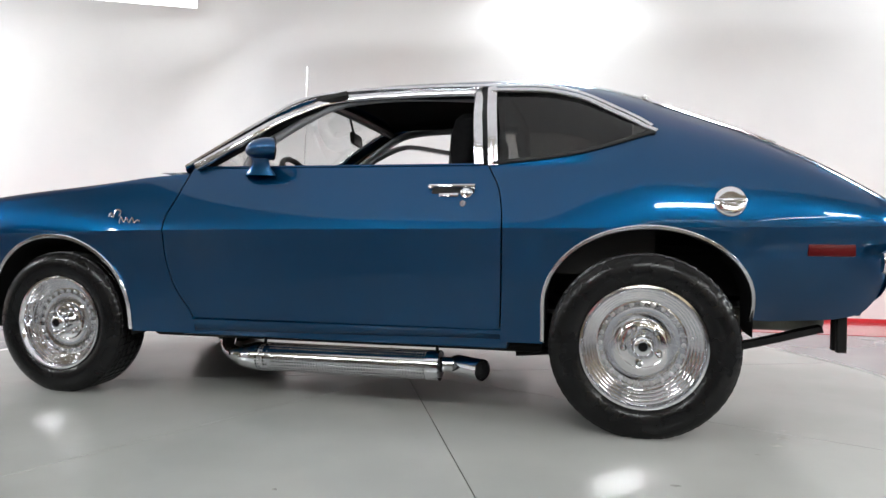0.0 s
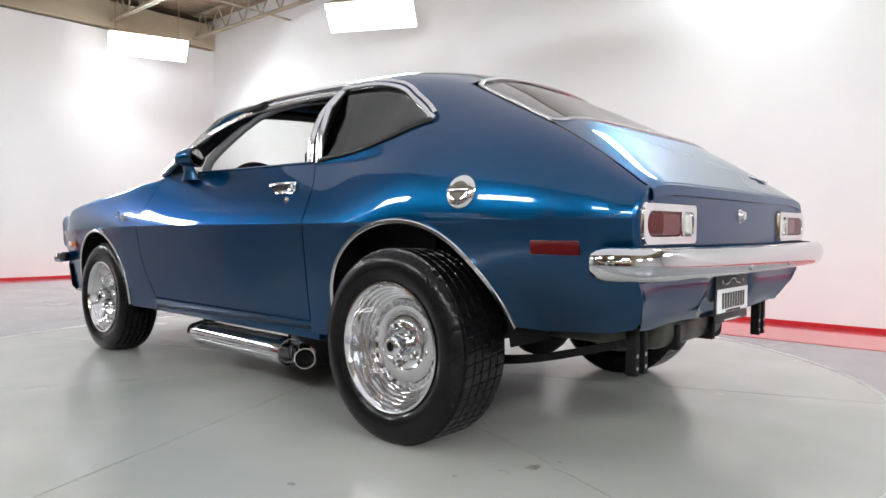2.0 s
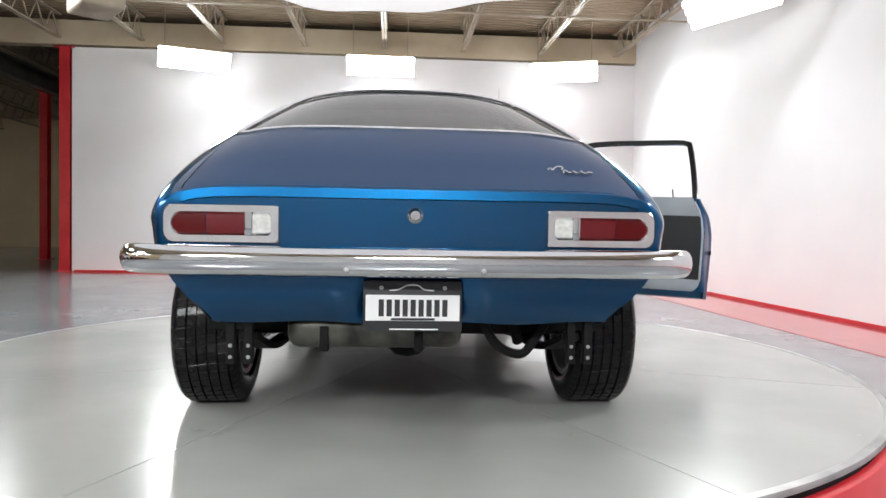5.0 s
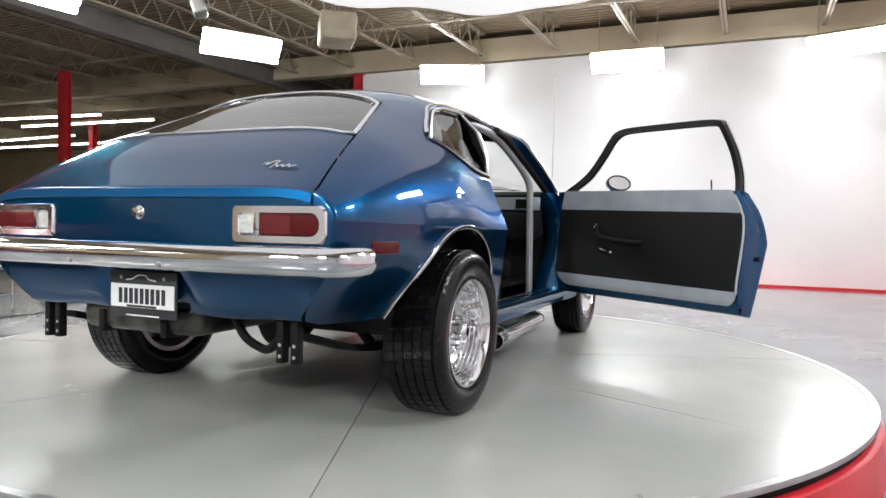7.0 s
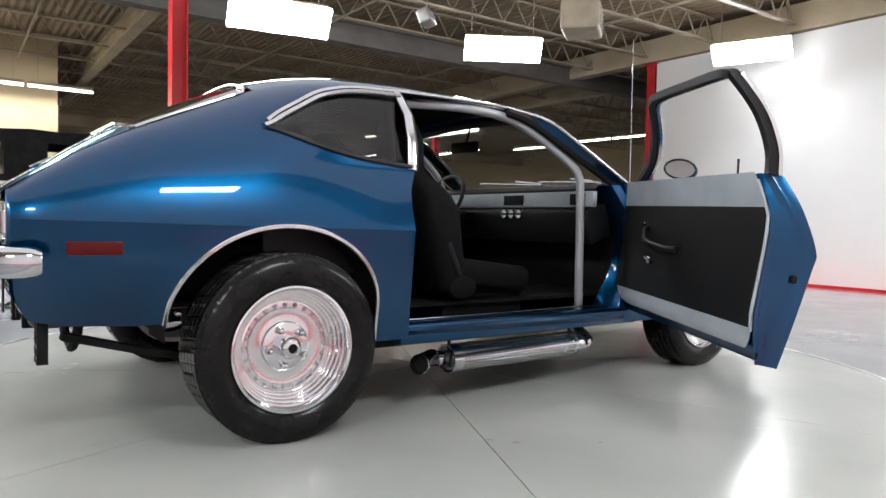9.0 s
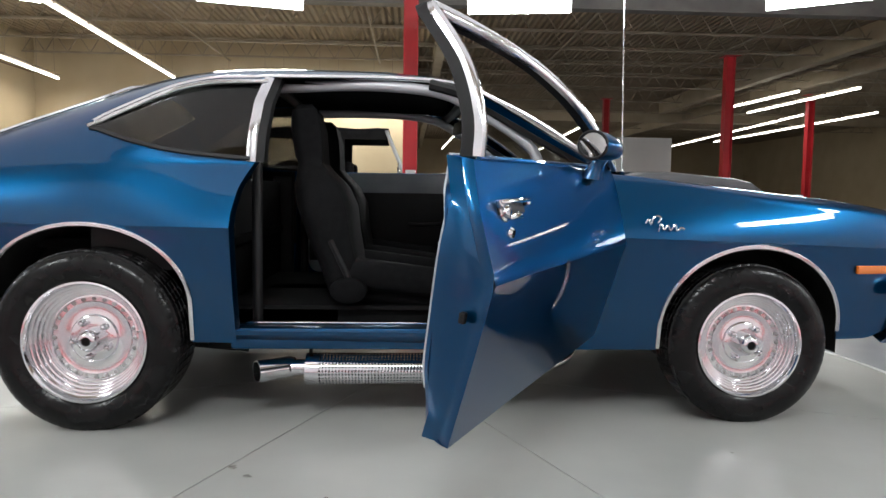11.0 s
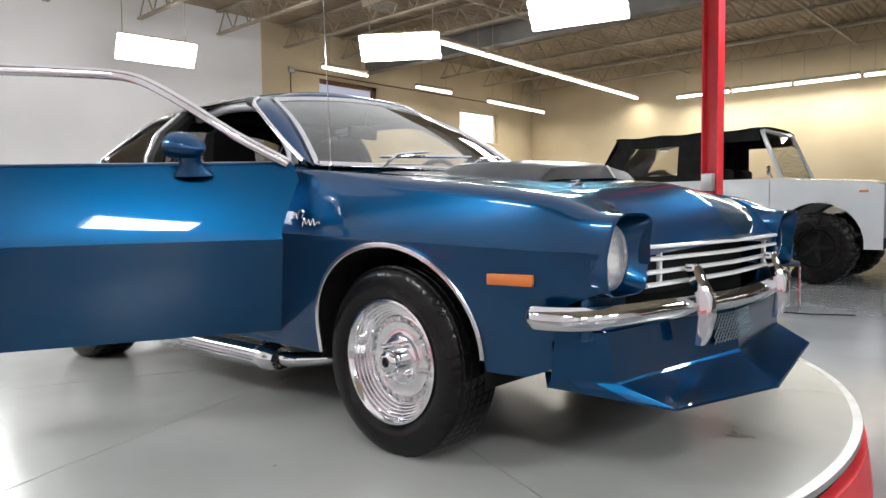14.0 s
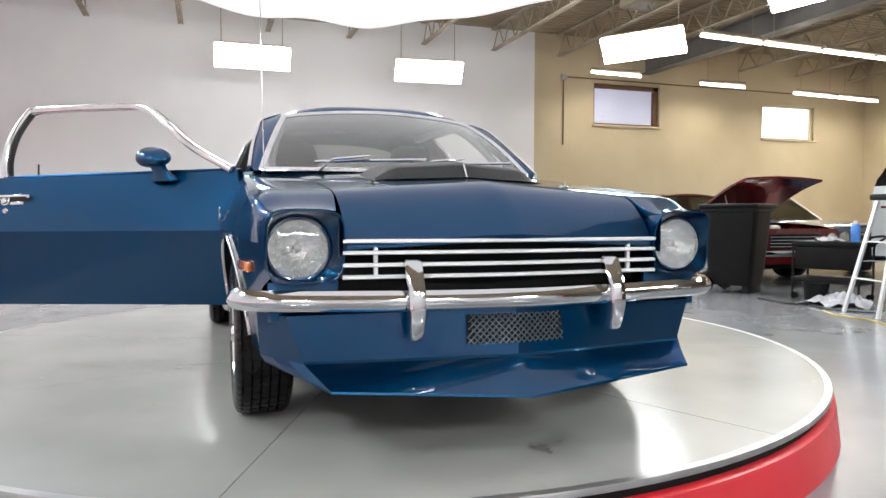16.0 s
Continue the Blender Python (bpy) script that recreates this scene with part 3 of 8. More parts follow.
ZT = curve_of([-0.15, 0.05, 0.2, 0.55, 0.8, 0.98, 1.18, 1.32, 1.49, 1.65, 1.8, 1.92, 1.99],
              [1.325, 1.352, 1.363, 1.366, 1.358, 1.340, 1.293, 1.235, 1.150, 1.064, 0.972, 0.888, 0.840])
YB = curve_of([-0.7, 0.6, 1.0, 1.3], [0.728, 0.732, 0.740, 0.76])
NB = curve_of([1.0, 1.2, 1.35, 1.5, 1.8, 1.99], [2.5, 2.8, 3.2, 4.0, 7.0, 11.0])
ZF = curve_of([-1.93, -1.88, -1.77, -1.62, -1.41, -1.15, -0.91, -0.75, -0.58], [0.775, 0.797, 0.818, 0.842, 0.868, 0.894, 0.918, 0.936, 0.955])
BELT = 0.950
FRONT_X, REAR_X = -1.196, 1.207


def ease(a, b, x):
    t = min(max((x - a) / (b - a), 0), 1)
    return t * t * (3 - 2 * t)


def low_y(x, z):
    d = max(ZC(x) - z, 0)
    tuck = 0.13 * ease(1.36, 1.68, x) * (max(0.66 - z, 0) / 0.225) ** 1.5
    return W0(x) - 0.003 * min(d / 0.006, 1) - 0.052 * (d / 0.40) ** 1.15 - tuck


def skin_y(x, z):
    """Half width of doors, quarters, cabin and tail."""
    zc, zt = ZC(x), ZT(x)
    if z <= zc:
        return low_y(x, z)
    if z >= zt:
        return 0.0
    if z <= BELT:
        a = W0(x) - (W0(x) - YB(x)) * ((z - zc) / (BELT - zc)) ** 1.12
    else:
        a = YB(x) * max(1 - ((z - BELT) / max(zt - BELT, 0.02)) ** 2.1, 0) ** (1 / 3.3)
    b = ease(0.75, 1.3, x)
    if b == 0:
        return a
    r = W0(x) * max(1 - ((z - zc) / (zt - zc)) ** 1.75, 0) ** (1 / NB(x))
    return a + (r - a) * b


def skin_z(x, y):
    """Height of roof and tail over a half width."""
    lo, hi = ZC(x), ZT(x)
    for _ in range(32):
        mid = (lo + hi) / 2
        lo, hi = (mid, hi) if skin_y(x, mid) > y else (lo, mid)
    return (lo + hi) / 2


def nose_z(x, y):
    zc = ZC(x)
    return zc + (ZF(x) - zc) * max(1 - (abs(y) / W0(x)) ** 5.0, 0) ** (1 / 2.5)


def arch_z(x):
    """Lower edge of the side panels: wheel arches, sills and the tucked-up ends."""
    if abs(x - FRONT_X) < 0.3499:
        return 0.36 + 0.306 * math.sqrt(1 - ((x - FRONT_X) / 0.35) ** 2)
    if abs(x - REAR_X) < 0.3579:
        return 0.44 + 0.283 * math.sqrt(1 - ((x - REAR_X) / 0.358) ** 2)
    if x < FRONT_X:
        return float(np.interp(x, [-1.93, -1.80, -1.68, -1.546], [0.44, 0.36, 0.313, 0.311]))
    if x < REAR_X:
        return 0.276 + 0.024 * (x + 0.846) / 1.695
    return float(np.interp(x, [1.565, 1.64, 1.85, 1.94, 1.99], [0.40, 0.390, 0.403, 0.425, 0.52]))


XF = curve_of([0.27, 0.345, 0.463, 0.598, 0.733, 0.835, 0.95], [-0.545, -0.555, -0.626, -0.661, -0.666, -0.635, -0.600])
XR = curve_of([0.27, 0.345, 0.5, 0.722, 0.843, 0.952], [0.690, 0.694, 0.699, 0.702, 0.686, 0.634])
ZL = curve_of([0.62, 0.911, 1.05, 1.236], [0.953, 0.980, 1.008, 1.066])      # lower edge of the quarter window
ZU = curve_of([0.60, 0.80, 0.95, 1.10, 1.18, 1.236], [1.268, 1.262, 1.232, 1.155, 1.108, 1.067])  # its upper edge
YH = curve_of([1.20, 1.30, 1.65, 1.97], [0.470, 0.505, 0.622, 0.700])          # edge of the hatch
DOOR_BOTTOM = 0.345


def arch_xs(xc, hw, n=26):
    return [xc - hw * math.cos(math.pi * i / n) for i in range(n + 1)]


def spread(*parts):
    out = sorted({round(x, 4) for p in parts for x in p})
    keep = [out[0]]
    for x in out[1:]:
        if x - keep[-1] > 0.0008:
            keep.append(x)
    return keep


def cols(cs, s, bm=None):
    """Columns of (x, y, z) on side s as a sheet that looks outward."""
    return grid_bm([[(x, s * y, z) for x, y, z in c] for c in cs], bm)


def lower_cols(xs, yf, n=9, shift=None):
    out = []
    for x in xs:
        bot = arch_z(x)
        top = max(ZC(x), bot)
        c = []
        for j in range(n + 1):
            z = bot + (top - bot) * j / n
            xx = x + (shift(x, z) if shift else 0)
            c.append((xx, yf(xx, z), z))
        out.append(c)
    return out


def fender_shift(x, z):
    return ease(-0.82, -0.67, x) * (XF(z) - 0.003 + 0.670) + 0.14 * ease(-1.74, -1.92, x) * ease(0.575, 0.50, z)


FENDER_XS = spread(np.linspace(-1.92, -1.546, 14), arch_xs(FRONT_X, 0.35), [-0.8465, -0.8455], np.linspace(-0.84, -0.67, 7))


def hood_edge(x):
    return 0.522 + 0.036 * (x + 1.93) / 1.2


def lamp_outline(a, f=1.0):
    """Rounded square round a headlamp, (half width, height) at angle a from the outer side."""
    c, d = math.cos(a), math.sin(a)
    k = (abs(c) ** 4.5 + abs(d) ** 4.5) ** (-1 / 4.5) * f
    return 0.645 + (0.100 if c > 0 else 0.124) * c * k, 0.648 + (0.108 if d > 0 else 0.106) * d * k


def fender_sheet(s):
    bm = cols(lower_cols(FENDER_XS, low_y, shift=fender_shift), s)
    up = []
    for x in FENDER_XS:
        z0, c = max(ZC(x), arch_z(x)), []
        ye = hood_edge(x)
        z1 = nose_z(x, ye)
        g = ease(-1.35, -0.72, x)
        zc, w0, yb = ZC(x), W0(x), YB(max(x, -0.7))
        for j in range(25):
            t = j / 24
            # a leaning flank, a tight rounded shoulder and a nearly flat top up to the hood's seam
            zs = min(BELT, z1 - 0.004 - 0.040 * (1 - g))
            z = max(zc + (zs - zc) * min(t / 0.55, 1), z0)
            y = w0 - (w0 - yb + 0.030 * (1 - g)) * (max(z - zc, 0) / (BELT - zc)) ** (1.12 + 0.45 * (1 - g))
            if t > 0.55:
                k = (t - 0.55) / 0.45
                z = zs + (z1 - zs) * (0.8 * math.sin(min(k / 0.5, 1) * math.pi / 2) + 0.2 * k)
                y = y + (ye - y) * k ** 1.7
            xx = x + fender_shift(x, min(z, 0.95))
            w = ease(-1.73, -1.91, x)
            if w:
                ty, tz = lamp_outline(radians(52 * t / 0.55 if t < 0.55 else 52 + 80 * (t - 0.55) / 0.45), 1.008)
                y, z = y + (ty - y) * w, z + (tz - z) * w
                xx -= 0.020 * w * max(z - 0.648, 0) / 0.108
            c.append((xx, y, z))
        c.append((c[-1][0], c[-1][1] - 0.002, c[-1][2] - 0.012))
        c.append((c[-1][0], c[-1][1] - 0.002, min(c[-1][2] - 0.05, 0.70 - 0.08 * ease(-1.73, -1.91, x))))
        up.append(c)
    cols(up, s, bm)
    return facing(weld(bm), (0, s, 0.3))


def door_skin(s):
    rows = []
    zs = [DOOR_BOTTOM + (ZC(0) - DOOR_BOTTOM) * j / 8 for j in range(9)] + [ZC(0) + (BELT - ZC(0)) * j / 12 for j in range(1, 13)]
    for z in zs:
        a, b = XF(z) + 0.003, XR(z) - 0.003
        rows.append([(x, s * skin_y(x, z + (ZC(x) - ZC(0)) * ease(0.34, 0.7, z) * (1 - ease(0.72, 0.95, z))), z + (ZC(x) - ZC(0)) * ease(0.34, 0.7, z) * (1 - ease(0.72, 0.95, z)))
                     for x in np.linspace(a, b, 34)])
    rows.append([(x, y - s * 0.045, z + 0.004) for x, y, z in rows[-1]])
    bm = grid_bm(rows)
    return facing(bm, (0, s, 0.1))


QUARTER_XS = spread(np.linspace(0.705, 0.848, 7), [0.8495, 0.8488], arch_xs(REAR_X, 0.358), np.linspace(1.5655, 1.99, 22))


def quarter_shift(x, z):
    return (1 - ease(0.71, 0.84, x)) * (XR(z) + 0.003 - 0.705)


def quarter_sheet(s):
    bm = cols(lower_cols(QUARTER_XS, skin_y, shift=quarter_shift), s)
    up = []
    for x in QUARTER_XS:
        z0, c = max(ZC(x), arch_z(x)), []
        z1 = ZL(x) if x < 1.236 else ZC(x) + 0.649 * (ZT(x) - ZC(x))
        for j in range(19):
            z = z0 + (z1 - z0) * j / 18
            xx = x + quarter_shift(x, z)
            c.append((xx, skin_y(xx, z), z))
        up.append(c)
    cols(up, s, bm)
    pill = []
    for x in spread([x for x in QUARTER_XS if x >= 1.236], np.linspace(0.60, 1.236, 24)):
        z0 = ZU(x) if x < 1.236 else ZC(x) + 0.649 * (ZT(x) - ZC(x))
        ye = YH(x)
        z1 = skin_z(x, ye)
        c = []
        for j in range(15):
            z = z0 + (z1 - z0) * math.sin(j / 14 * math.pi / 2)
            c.append((x, skin_y(x, z) if j < 14 else ye, z))
        pill.append(c)
    cols(pill, s, bm)
    return facing(weld(bm), (0, s, 0.3))


def rocker_sheet(s):
    rows = []
    for z, d in ((0.340, 0.006), (0.335, 0.0), (0.32, 0.0), (0.30, 0.004), (0.285, 0.012), (0.27, 0.05), (0.268, 0.12)):
        rows.append([(x, s * (low_y(x, z) - d), z + 0.024 * (x + 0.846) / 1.695 * (1 if z < 0.31 else 0.3)) for x in np.linspace(-0.846, 0.852, 30)])
    return facing(grid_bm(rows), (0, s, 0))


def roof_rail_z(x):
    return float(np.interp(x, [-0.15, 0.0, 0.12, 0.60], [1.272, 1.288, 1.292, 1.285]))


def roof_sheet(dz=0.0, inset=0.0):
    """The roof from header to hatch, down to the drip rails."""
    xs = np.linspace(-0.10, 0.62, 18)
    bm = bmesh.new()
    for s in (-1, 1):
        cs = []
        for x in xs:
            z0, ye = roof_rail_z(x), 0.47
            z1 = skin_z(x, ye)
            c = []
            for j in range(13):
                z = z0 + (z1 - z0) * math.sin(j / 12 * math.pi / 2)
                c.append((x, (skin_y(x, z) if j < 12 else ye) - inset, z - dz))
            cs.append(c)
        cols(cs, s, bm)
    mid = [[(x - 0.035 * (1 - (y / 0.47) ** 2) * (1 - ease(-0.10, 0.15, x)), y, skin_z(x, abs(y)) - dz) for y in np.linspace(-0.47, 0.47, 25)] for x in np.linspace(-0.10, 1.20, 34)]
    grid_bm(mid, bm)
    return facing(weld(bm), (0, 0, 1))


def hood_z(x, y):
    e = abs(y) / hood_edge(x)
    z = nose_z(x, y) + 0.014 * (1 - e) ** 1.5 * ease(-1.95, -1.8, x) + 0.014 * max(1 - abs(y) / 0.40, 0) * ease(-1.35, -1.75, x)
    d = max(-1.70 - x, 0) / 0.22
    return z - 0.112 * d ** 2.1


def hood_sheet():
    rows = []
    for u in np.linspace(0, 1, 40):
        x0 = -0.765 - 1.155 * u
        r = []
        for y in np.linspace(-1, 1, 41):
            yy = y * (hood_edge(x0) - 0.005)
            x = x0 - 0.050 * (1 - abs(y)) ** 1.15 * u ** 5 + 0.02 * (1 - y * y) * (1 - u) ** 6
            r.append((x, yy, hood_z(x0, yy)))
        rows.append(r)
    rows.append([(x + 0.010, y, z - 0.022) for x, y, z in rows[-1]])
    rows.append([(x + 0.05, y, z - 0.006) for x, y, z in rows[-1]])
    return facing(grid_bm(rows), (0, 0, 1))


def tail_outline(x, k=1.0, n=44):
    """Half section of the tail from bottom middle to top middle."""
    zb = 0.56
    pts = [(0.0, zb), (0.30, zb), (0.50, zb), (skin_y(x, zb) - 0.14, zb), (skin_y(x, zb) - 0.05, zb)]
    for z in np.linspace(zb, ZC(x), 8):
        pts.append((skin_y(x, z), z))
    zt = skin_z(x, YH(x))
    for z in np.linspace(ZC(x), zt, 12)[1:]:
        pts.append((skin_y(x, z), z))
    for y in np.linspace(YH(x), 0, 10)[1:]:
        pts.append((y, skin_z(x, y)))
    return pts


def tail_sheet():
    """Rear panel with a softly rounded edge."""
    base = tail_outline(1.99)
    rows = []
    for k, x in ((1.0, 1.99), (0.988, 1.998), (0.97, 2.0), (0.86, 2.0), (0.6, 2.0), (0.2, 2.0), (0.0, 2.0)):
        half = [(y * (1 - (1 - k)) if k < 0.97 else y - (1 - k) * 0.7, 0.68 + (z - 0.68) * k) for y, z in base]
        r = [(x, -max(y, 0), z) for y, z in half] + [(x, max(y, 0), z) for y, z in reversed(half)]
        rows.append(r)
    return facing(weld(grid_bm(rows), 0.0006), (1, 0, 0))


def hatch_sheet():
    rows = []
    for u in np.linspace(0, 1, 20):
        x = 1.655 + 0.335 * u
        rows.append([(x, y, skin_z(x, abs(y)) + 0.002) for y in np.linspace(-1, 1, 37) * (YH(x) - 0.006)])
    rows.append([(x + 0.016, y, z - 0.012) for x, y, z in rows[-1]])
    rows.append([(x + 0.004, y, z - 0.028) for x, y, z in rows[-1]])
    rows.append([(x - 0.02, y, z - 0.006) for x, y, z in rows[-1]])
    return facing(grid_bm(rows), (0, 0, 1))


def hatch_glass():
    rows = []
    for u in np.linspace(0, 1, 12):
        rows.append([(1.225 + 0.425 * u - 0.02 * (1 - t * t) * (1 - u), t * (YH(1.225 + 0.425 * u) - 0.02), skin_z(1.225 + 0.425 * u - 0.02 * (1 - t * t) * (1 - u), abs(t) * (YH(1.225 + 0.425 * u) - 0.02)) - 0.004)
                     for t in np.linspace(-1, 1, 25)])
    return facing(grid_bm(rows), (0, 0, 1))


def windshield_at(u, t):
    """u from base to header, t from side to side."""
    b = Vector((-0.655 - 0.15 * (1 - t * t), 0.672 * t, 0.944 - 0.004 * (1 - t * t)))
    h = Vector((-0.152 - 0.05 * (1 - t * t), 0.512 * t, 1.262 + 0.036 * (1 - t * t)))
    return b.lerp(h, u) + Vector((-0.018, 0, 0.02)) * math.sin(math.pi * u)


def windshield_sheet():
    return facing(grid_bm([[windshield_at(u, t) for t in np.linspace(-1, 1, 25)] for u in np.linspace(0, 1, 11)]), (-1, 0, 1))


# ---- the blue car: parts ----
car = empty("car", Matrix(), "metallic blue two-door hatchback coupe with chrome trim and one open door", "car")


def strip_bm(points, w, h, out, bm=None, closed=False):
    """A trim strip of width w standing h proud along the given outward way (a vector or one for each point)."""
    pts = [Vector(p) for p in points]
    n = len(pts)
    rows = []
    for i, p in enumerate(pts):
        a = pts[i - 1] if (i or closed) else p
        b = pts[(i + 1) % n] if (i < n - 1 or closed) else p
        o = Vector(out[i]) if isinstance(out, list) else Vector(out)
        d = (b - a).normalized()
        side = d.cross(o).normalized()
        o = side.cross(d).normalized()
        rows.append([p + side * (w * c) + o * (h * e) for c, e in ((-0.5, -0.3), (-0.5, 0.6), (-0.3, 1.0), (0.3, 1.0), (0.5, 0.6), (0.5, -0.3))])
    bm = grid_bm(rows, bm, close_u=closed, close_v=True)
    if not closed:
        bm.verts.ensure_lookup_table()
        base = len(bm.verts) - 6 * n
        bm.faces.new([bm.verts[base + j] for j in range(6)])
        bm.faces.new([bm.verts[base + 6 * (n - 1) + j] for j in reversed(range(6))])
    bmesh.ops.recalc_face_normals(bm, faces=bm.faces[:])
    return bm


def hard_crease(ob):
    """Keeps the shoulder line crisp along the flank."""
    me = ob.data
    on_line = [abs(v.co.z - ZC(v.co.x)) < 0.0015 and abs(v.co.y) > 0.6 for v in me.vertices]
    for e in me.edges:
        if on_line[e.vertices[0]] and on_line[e.vertices[1]]:
            e.use_edge_sharp = True
    return ob


body = part("body", roof_sheet(), BLUE, car, "blue steel roof")
part("hood", hood_sheet(), BLUE, car, "blue hood with a centre crease")
hatch = part("hatch", hatch_sheet(), BLUE, car, "blue sloping rear hatch")
part("hatch_glass", thick(hatch_glass(), 0.004), SMOKED, car, "smoked rear window")
part("rear_panel", tail_sheet(), BLUE, car)
part("windshield", thick(windshield_sheet(), 0.004), CLEAR, car)
rows = []
for t in np.linspace(-1, 1, 25):
    a, y = windshield_at(0.97, t), 0.53 * t
    b = Vector((-0.104 - 0.035 * max(1 - (y / 0.47) ** 2, 0), y, skin_z(-0.10, abs(y)) + 0.001))
    rows.append([a + Vector((0.004, 0, -0.004)), a.lerp(b, 0.25) + Vector((-0.006, 0, 0.006)), a.lerp(b, 0.6) + Vector((-0.005, 0, 0.007)), b + Vector((0.002, 0, 0.001)), b + Vector((0.03, 0, 0.0))])
part("windshield_header", facing(grid_bm(rows), (-0.6, 0, 0.8)), BLUE, car, "blue roof edge over the windshield")

for s in (-1, 1):
    hard_crease(part("fender", fender_sheet(s), BLUE, car))
    hard_crease(part("quarter_panel", quarter_sheet(s), BLUE, car))
    part("rocker_panel", rocker_sheet(s), BLUE, car)
    # wheel arch mouldings
    for xc, hw, zc, h, za, zb in ((FRONT_X, 0.35, 0.36, 0.306, 0.347, 0.285), (REAR_X, 0.358, 0.44, 0.283, 0.31, 0.40)):
        pts = [(xc - hw, za)] + [(xc - hw * math.cos(math.pi * i / 40), zc + h * math.sin(math.pi * i / 40)) for i in range(41)] + [(xc + hw, zb)]
        f = low_y if xc < 0 else skin_y
        ln = [(x, s * (f(min(max(x, xc - hw + 0.001), xc + hw - 0.001), z) + 0.003), z) for x, z in pts]
        part("arch_moulding", strip_bm(ln, 0.016, 0.008, (0, s, 0)), SATIN, car, "bright metal wheel arch moulding")
        # inner wheel well
        rows = []
        for y in (0.825, 0.80, 0.50):
            rows.append([(xc - (hw + 0.004) * math.cos(math.pi * i / 24), s * min(y, (low_y if xc < 0 else skin_y)(xc - hw * math.cos(math.pi * i / 24), zc + h * math.sin(math.pi * i / 24)) - 0.004) if y > 0.79 else s * y, zc - 0.10 * (i in (0, 24)) + (h + 0.004) * math.sin(math.pi * i / 24)) for i in range(25)])
        wb = grid_bm(rows)
        part("wheel_well", wb, BLACK, car, "black wheel well")
        cap = bmesh.new()
        cap.faces.new([cap.verts.new((xc - (hw + 0.004) * math.cos(math.pi * i / 24), s * 0.50, zc + (h + 0.004) * math.sin(math.pi * i / 24))) for i in range(25)])
        part("wheel_well_back", facing(cap, (0, s, 0)), BLACK, car)
    # window mouldings: drip rail from the windshield's foot over the doors to the quarter window's tip
    rail = soft([(-0.645, s * 0.712, 0.958), (-0.47, s * 0.688, 1.06), (-0.31, s * 0.658, 1.157), (-0.18, s * 0.622, 1.232), (-0.06, s * (skin_y(0, 1.28) + 0.006), 1.281),
                 (0.12, s * (skin_y(0.12, 1.292) + 0.006), 1.292), (0.36, s * (skin_y(0.36, 1.29) + 0.006), 1.290), (0.62, s * (skin_y(0.62, 1.284) + 0.006), 1.284)], 5)
    tail = [(x, s * (skin_y(x, ZU(x) + 0.0125) + 0.004), ZU(x) + 0.0125) for x in np.linspace(0.66, 1.225, 22)]
    part("drip_rail", strip_bm(list(rail) + tail, 0.016, 0.010, (0, s, 0.35)), SATIN, car, "bright drip rail moulding")
    rows = []
    for u in np.linspace(-0.02, 1.0, 12):
        p = windshield_at(u, s * 1.0)
        k = u * (len(rail) - 1) * 0.58
        i0 = min(max(int(k), 0), len(rail) - 2)
        q = rail[i0].lerp(rail[i0 + 1], max(k - i0, 0)) + Vector((0, -s * 0.006, 0.0))
        o = Vector((-0.5, s * 0.5, 0.5)).normalized()
        rows.append([p + o * -0.004, p.lerp(q, 0.3) + o * 0.008, p.lerp(q, 0.65) + o * 0.009, q, q + Vector((0.03, -s * 0.04, -0.02))])
    pil = facing(grid_bm(rows), (-0.5, s, 0.3))
    part("windshield_pillar", pil, BLUE, car)
    # quarter window
    win = [(x, ZL(x)) for x in np.linspace(0.652, 1.215, 16)] + [(x, ZU(x)) for x in np.linspace(1.215, 0.640, 22)]
    g = bmesh.new()
    lows = [(x, s * (skin_y(x, ZL(x)) - 0.006), ZL(x)) for x in np.linspace(0.64, 1.236, 30)]
    tops = [(x, s * (skin_y(x, ZU(x)) - 0.006), ZU(x)) for x in np.linspace(0.625, 1.236, 30)]
    mids = [[tuple(Vector(a).lerp(Vector(b), k) + Vector((0, s * 0.012 * math.sin(math.pi * k), 0))) for a, b in zip(lows, tops)] for k in np.linspace(0, 1, 7)]
    qw = part("quarter_window", thick(facing(weld(grid_bm(mids, g)), (0, s, 0)), 0.004), DARK_GLASS, car, "dark smoked quarter window")
    loop = [(x, s * (skin_y(x, z) + 0.002), z) for x, z in [(x, ZL(x) + 0.004) for x in np.linspace(0.655, 1.20, 18)] + [(1.226, 1.062), (1.225, 1.076)] + [(x, ZU(x) - 0.006) for x in np.linspace(1.20, 0.64, 26)]]
    part("window_seal", strip_bm(loop, 0.016, 0.007, (0, s, 0.3)), TRIM, qw, "black rubber seal")
    up = [(x, s * (skin_y(x, ZU(x) - 0.006) + 0.004), ZU(x) - 0.006) for x in np.linspace(0.62, 1.20, 24)] + [(1.240, s * (skin_y(1.24, 1.066) + 0.004), 1.068)]
    part("window_moulding", strip_bm(up, 0.016, 0.009, (0, s, 0.3)), SATIN, qw, "bright window moulding")
    # pillar between door and quarter window
    pb = [(0.640, BELT), (0.634, 1.05), (0.622, 1.17), (0.606, 1.275)]
    part("door_pillar", strip_bm([(x + 0.013, s * (skin_y(x + 0.013, z) - 0.001), z) for x, z in pb], 0.036, 0.008, (0, s, 0.3)), SATIN, car, "bright centre pillar cover")
    # sill plate
    part("sill_plate", box_bm(-0.53, 0.68, s * 0.70 - 0.012, s * 0.70 + 0.012, 0.352, 0.360, 0.003), CHROME, car, "bright metal sill plate")
    part("sill", box_bm(-0.62, 0.72, min(s * 0.66, s * 0.782), max(s * 0.66, s * 0.782), 0.27, 0.350, 0.01), BLUE, car)

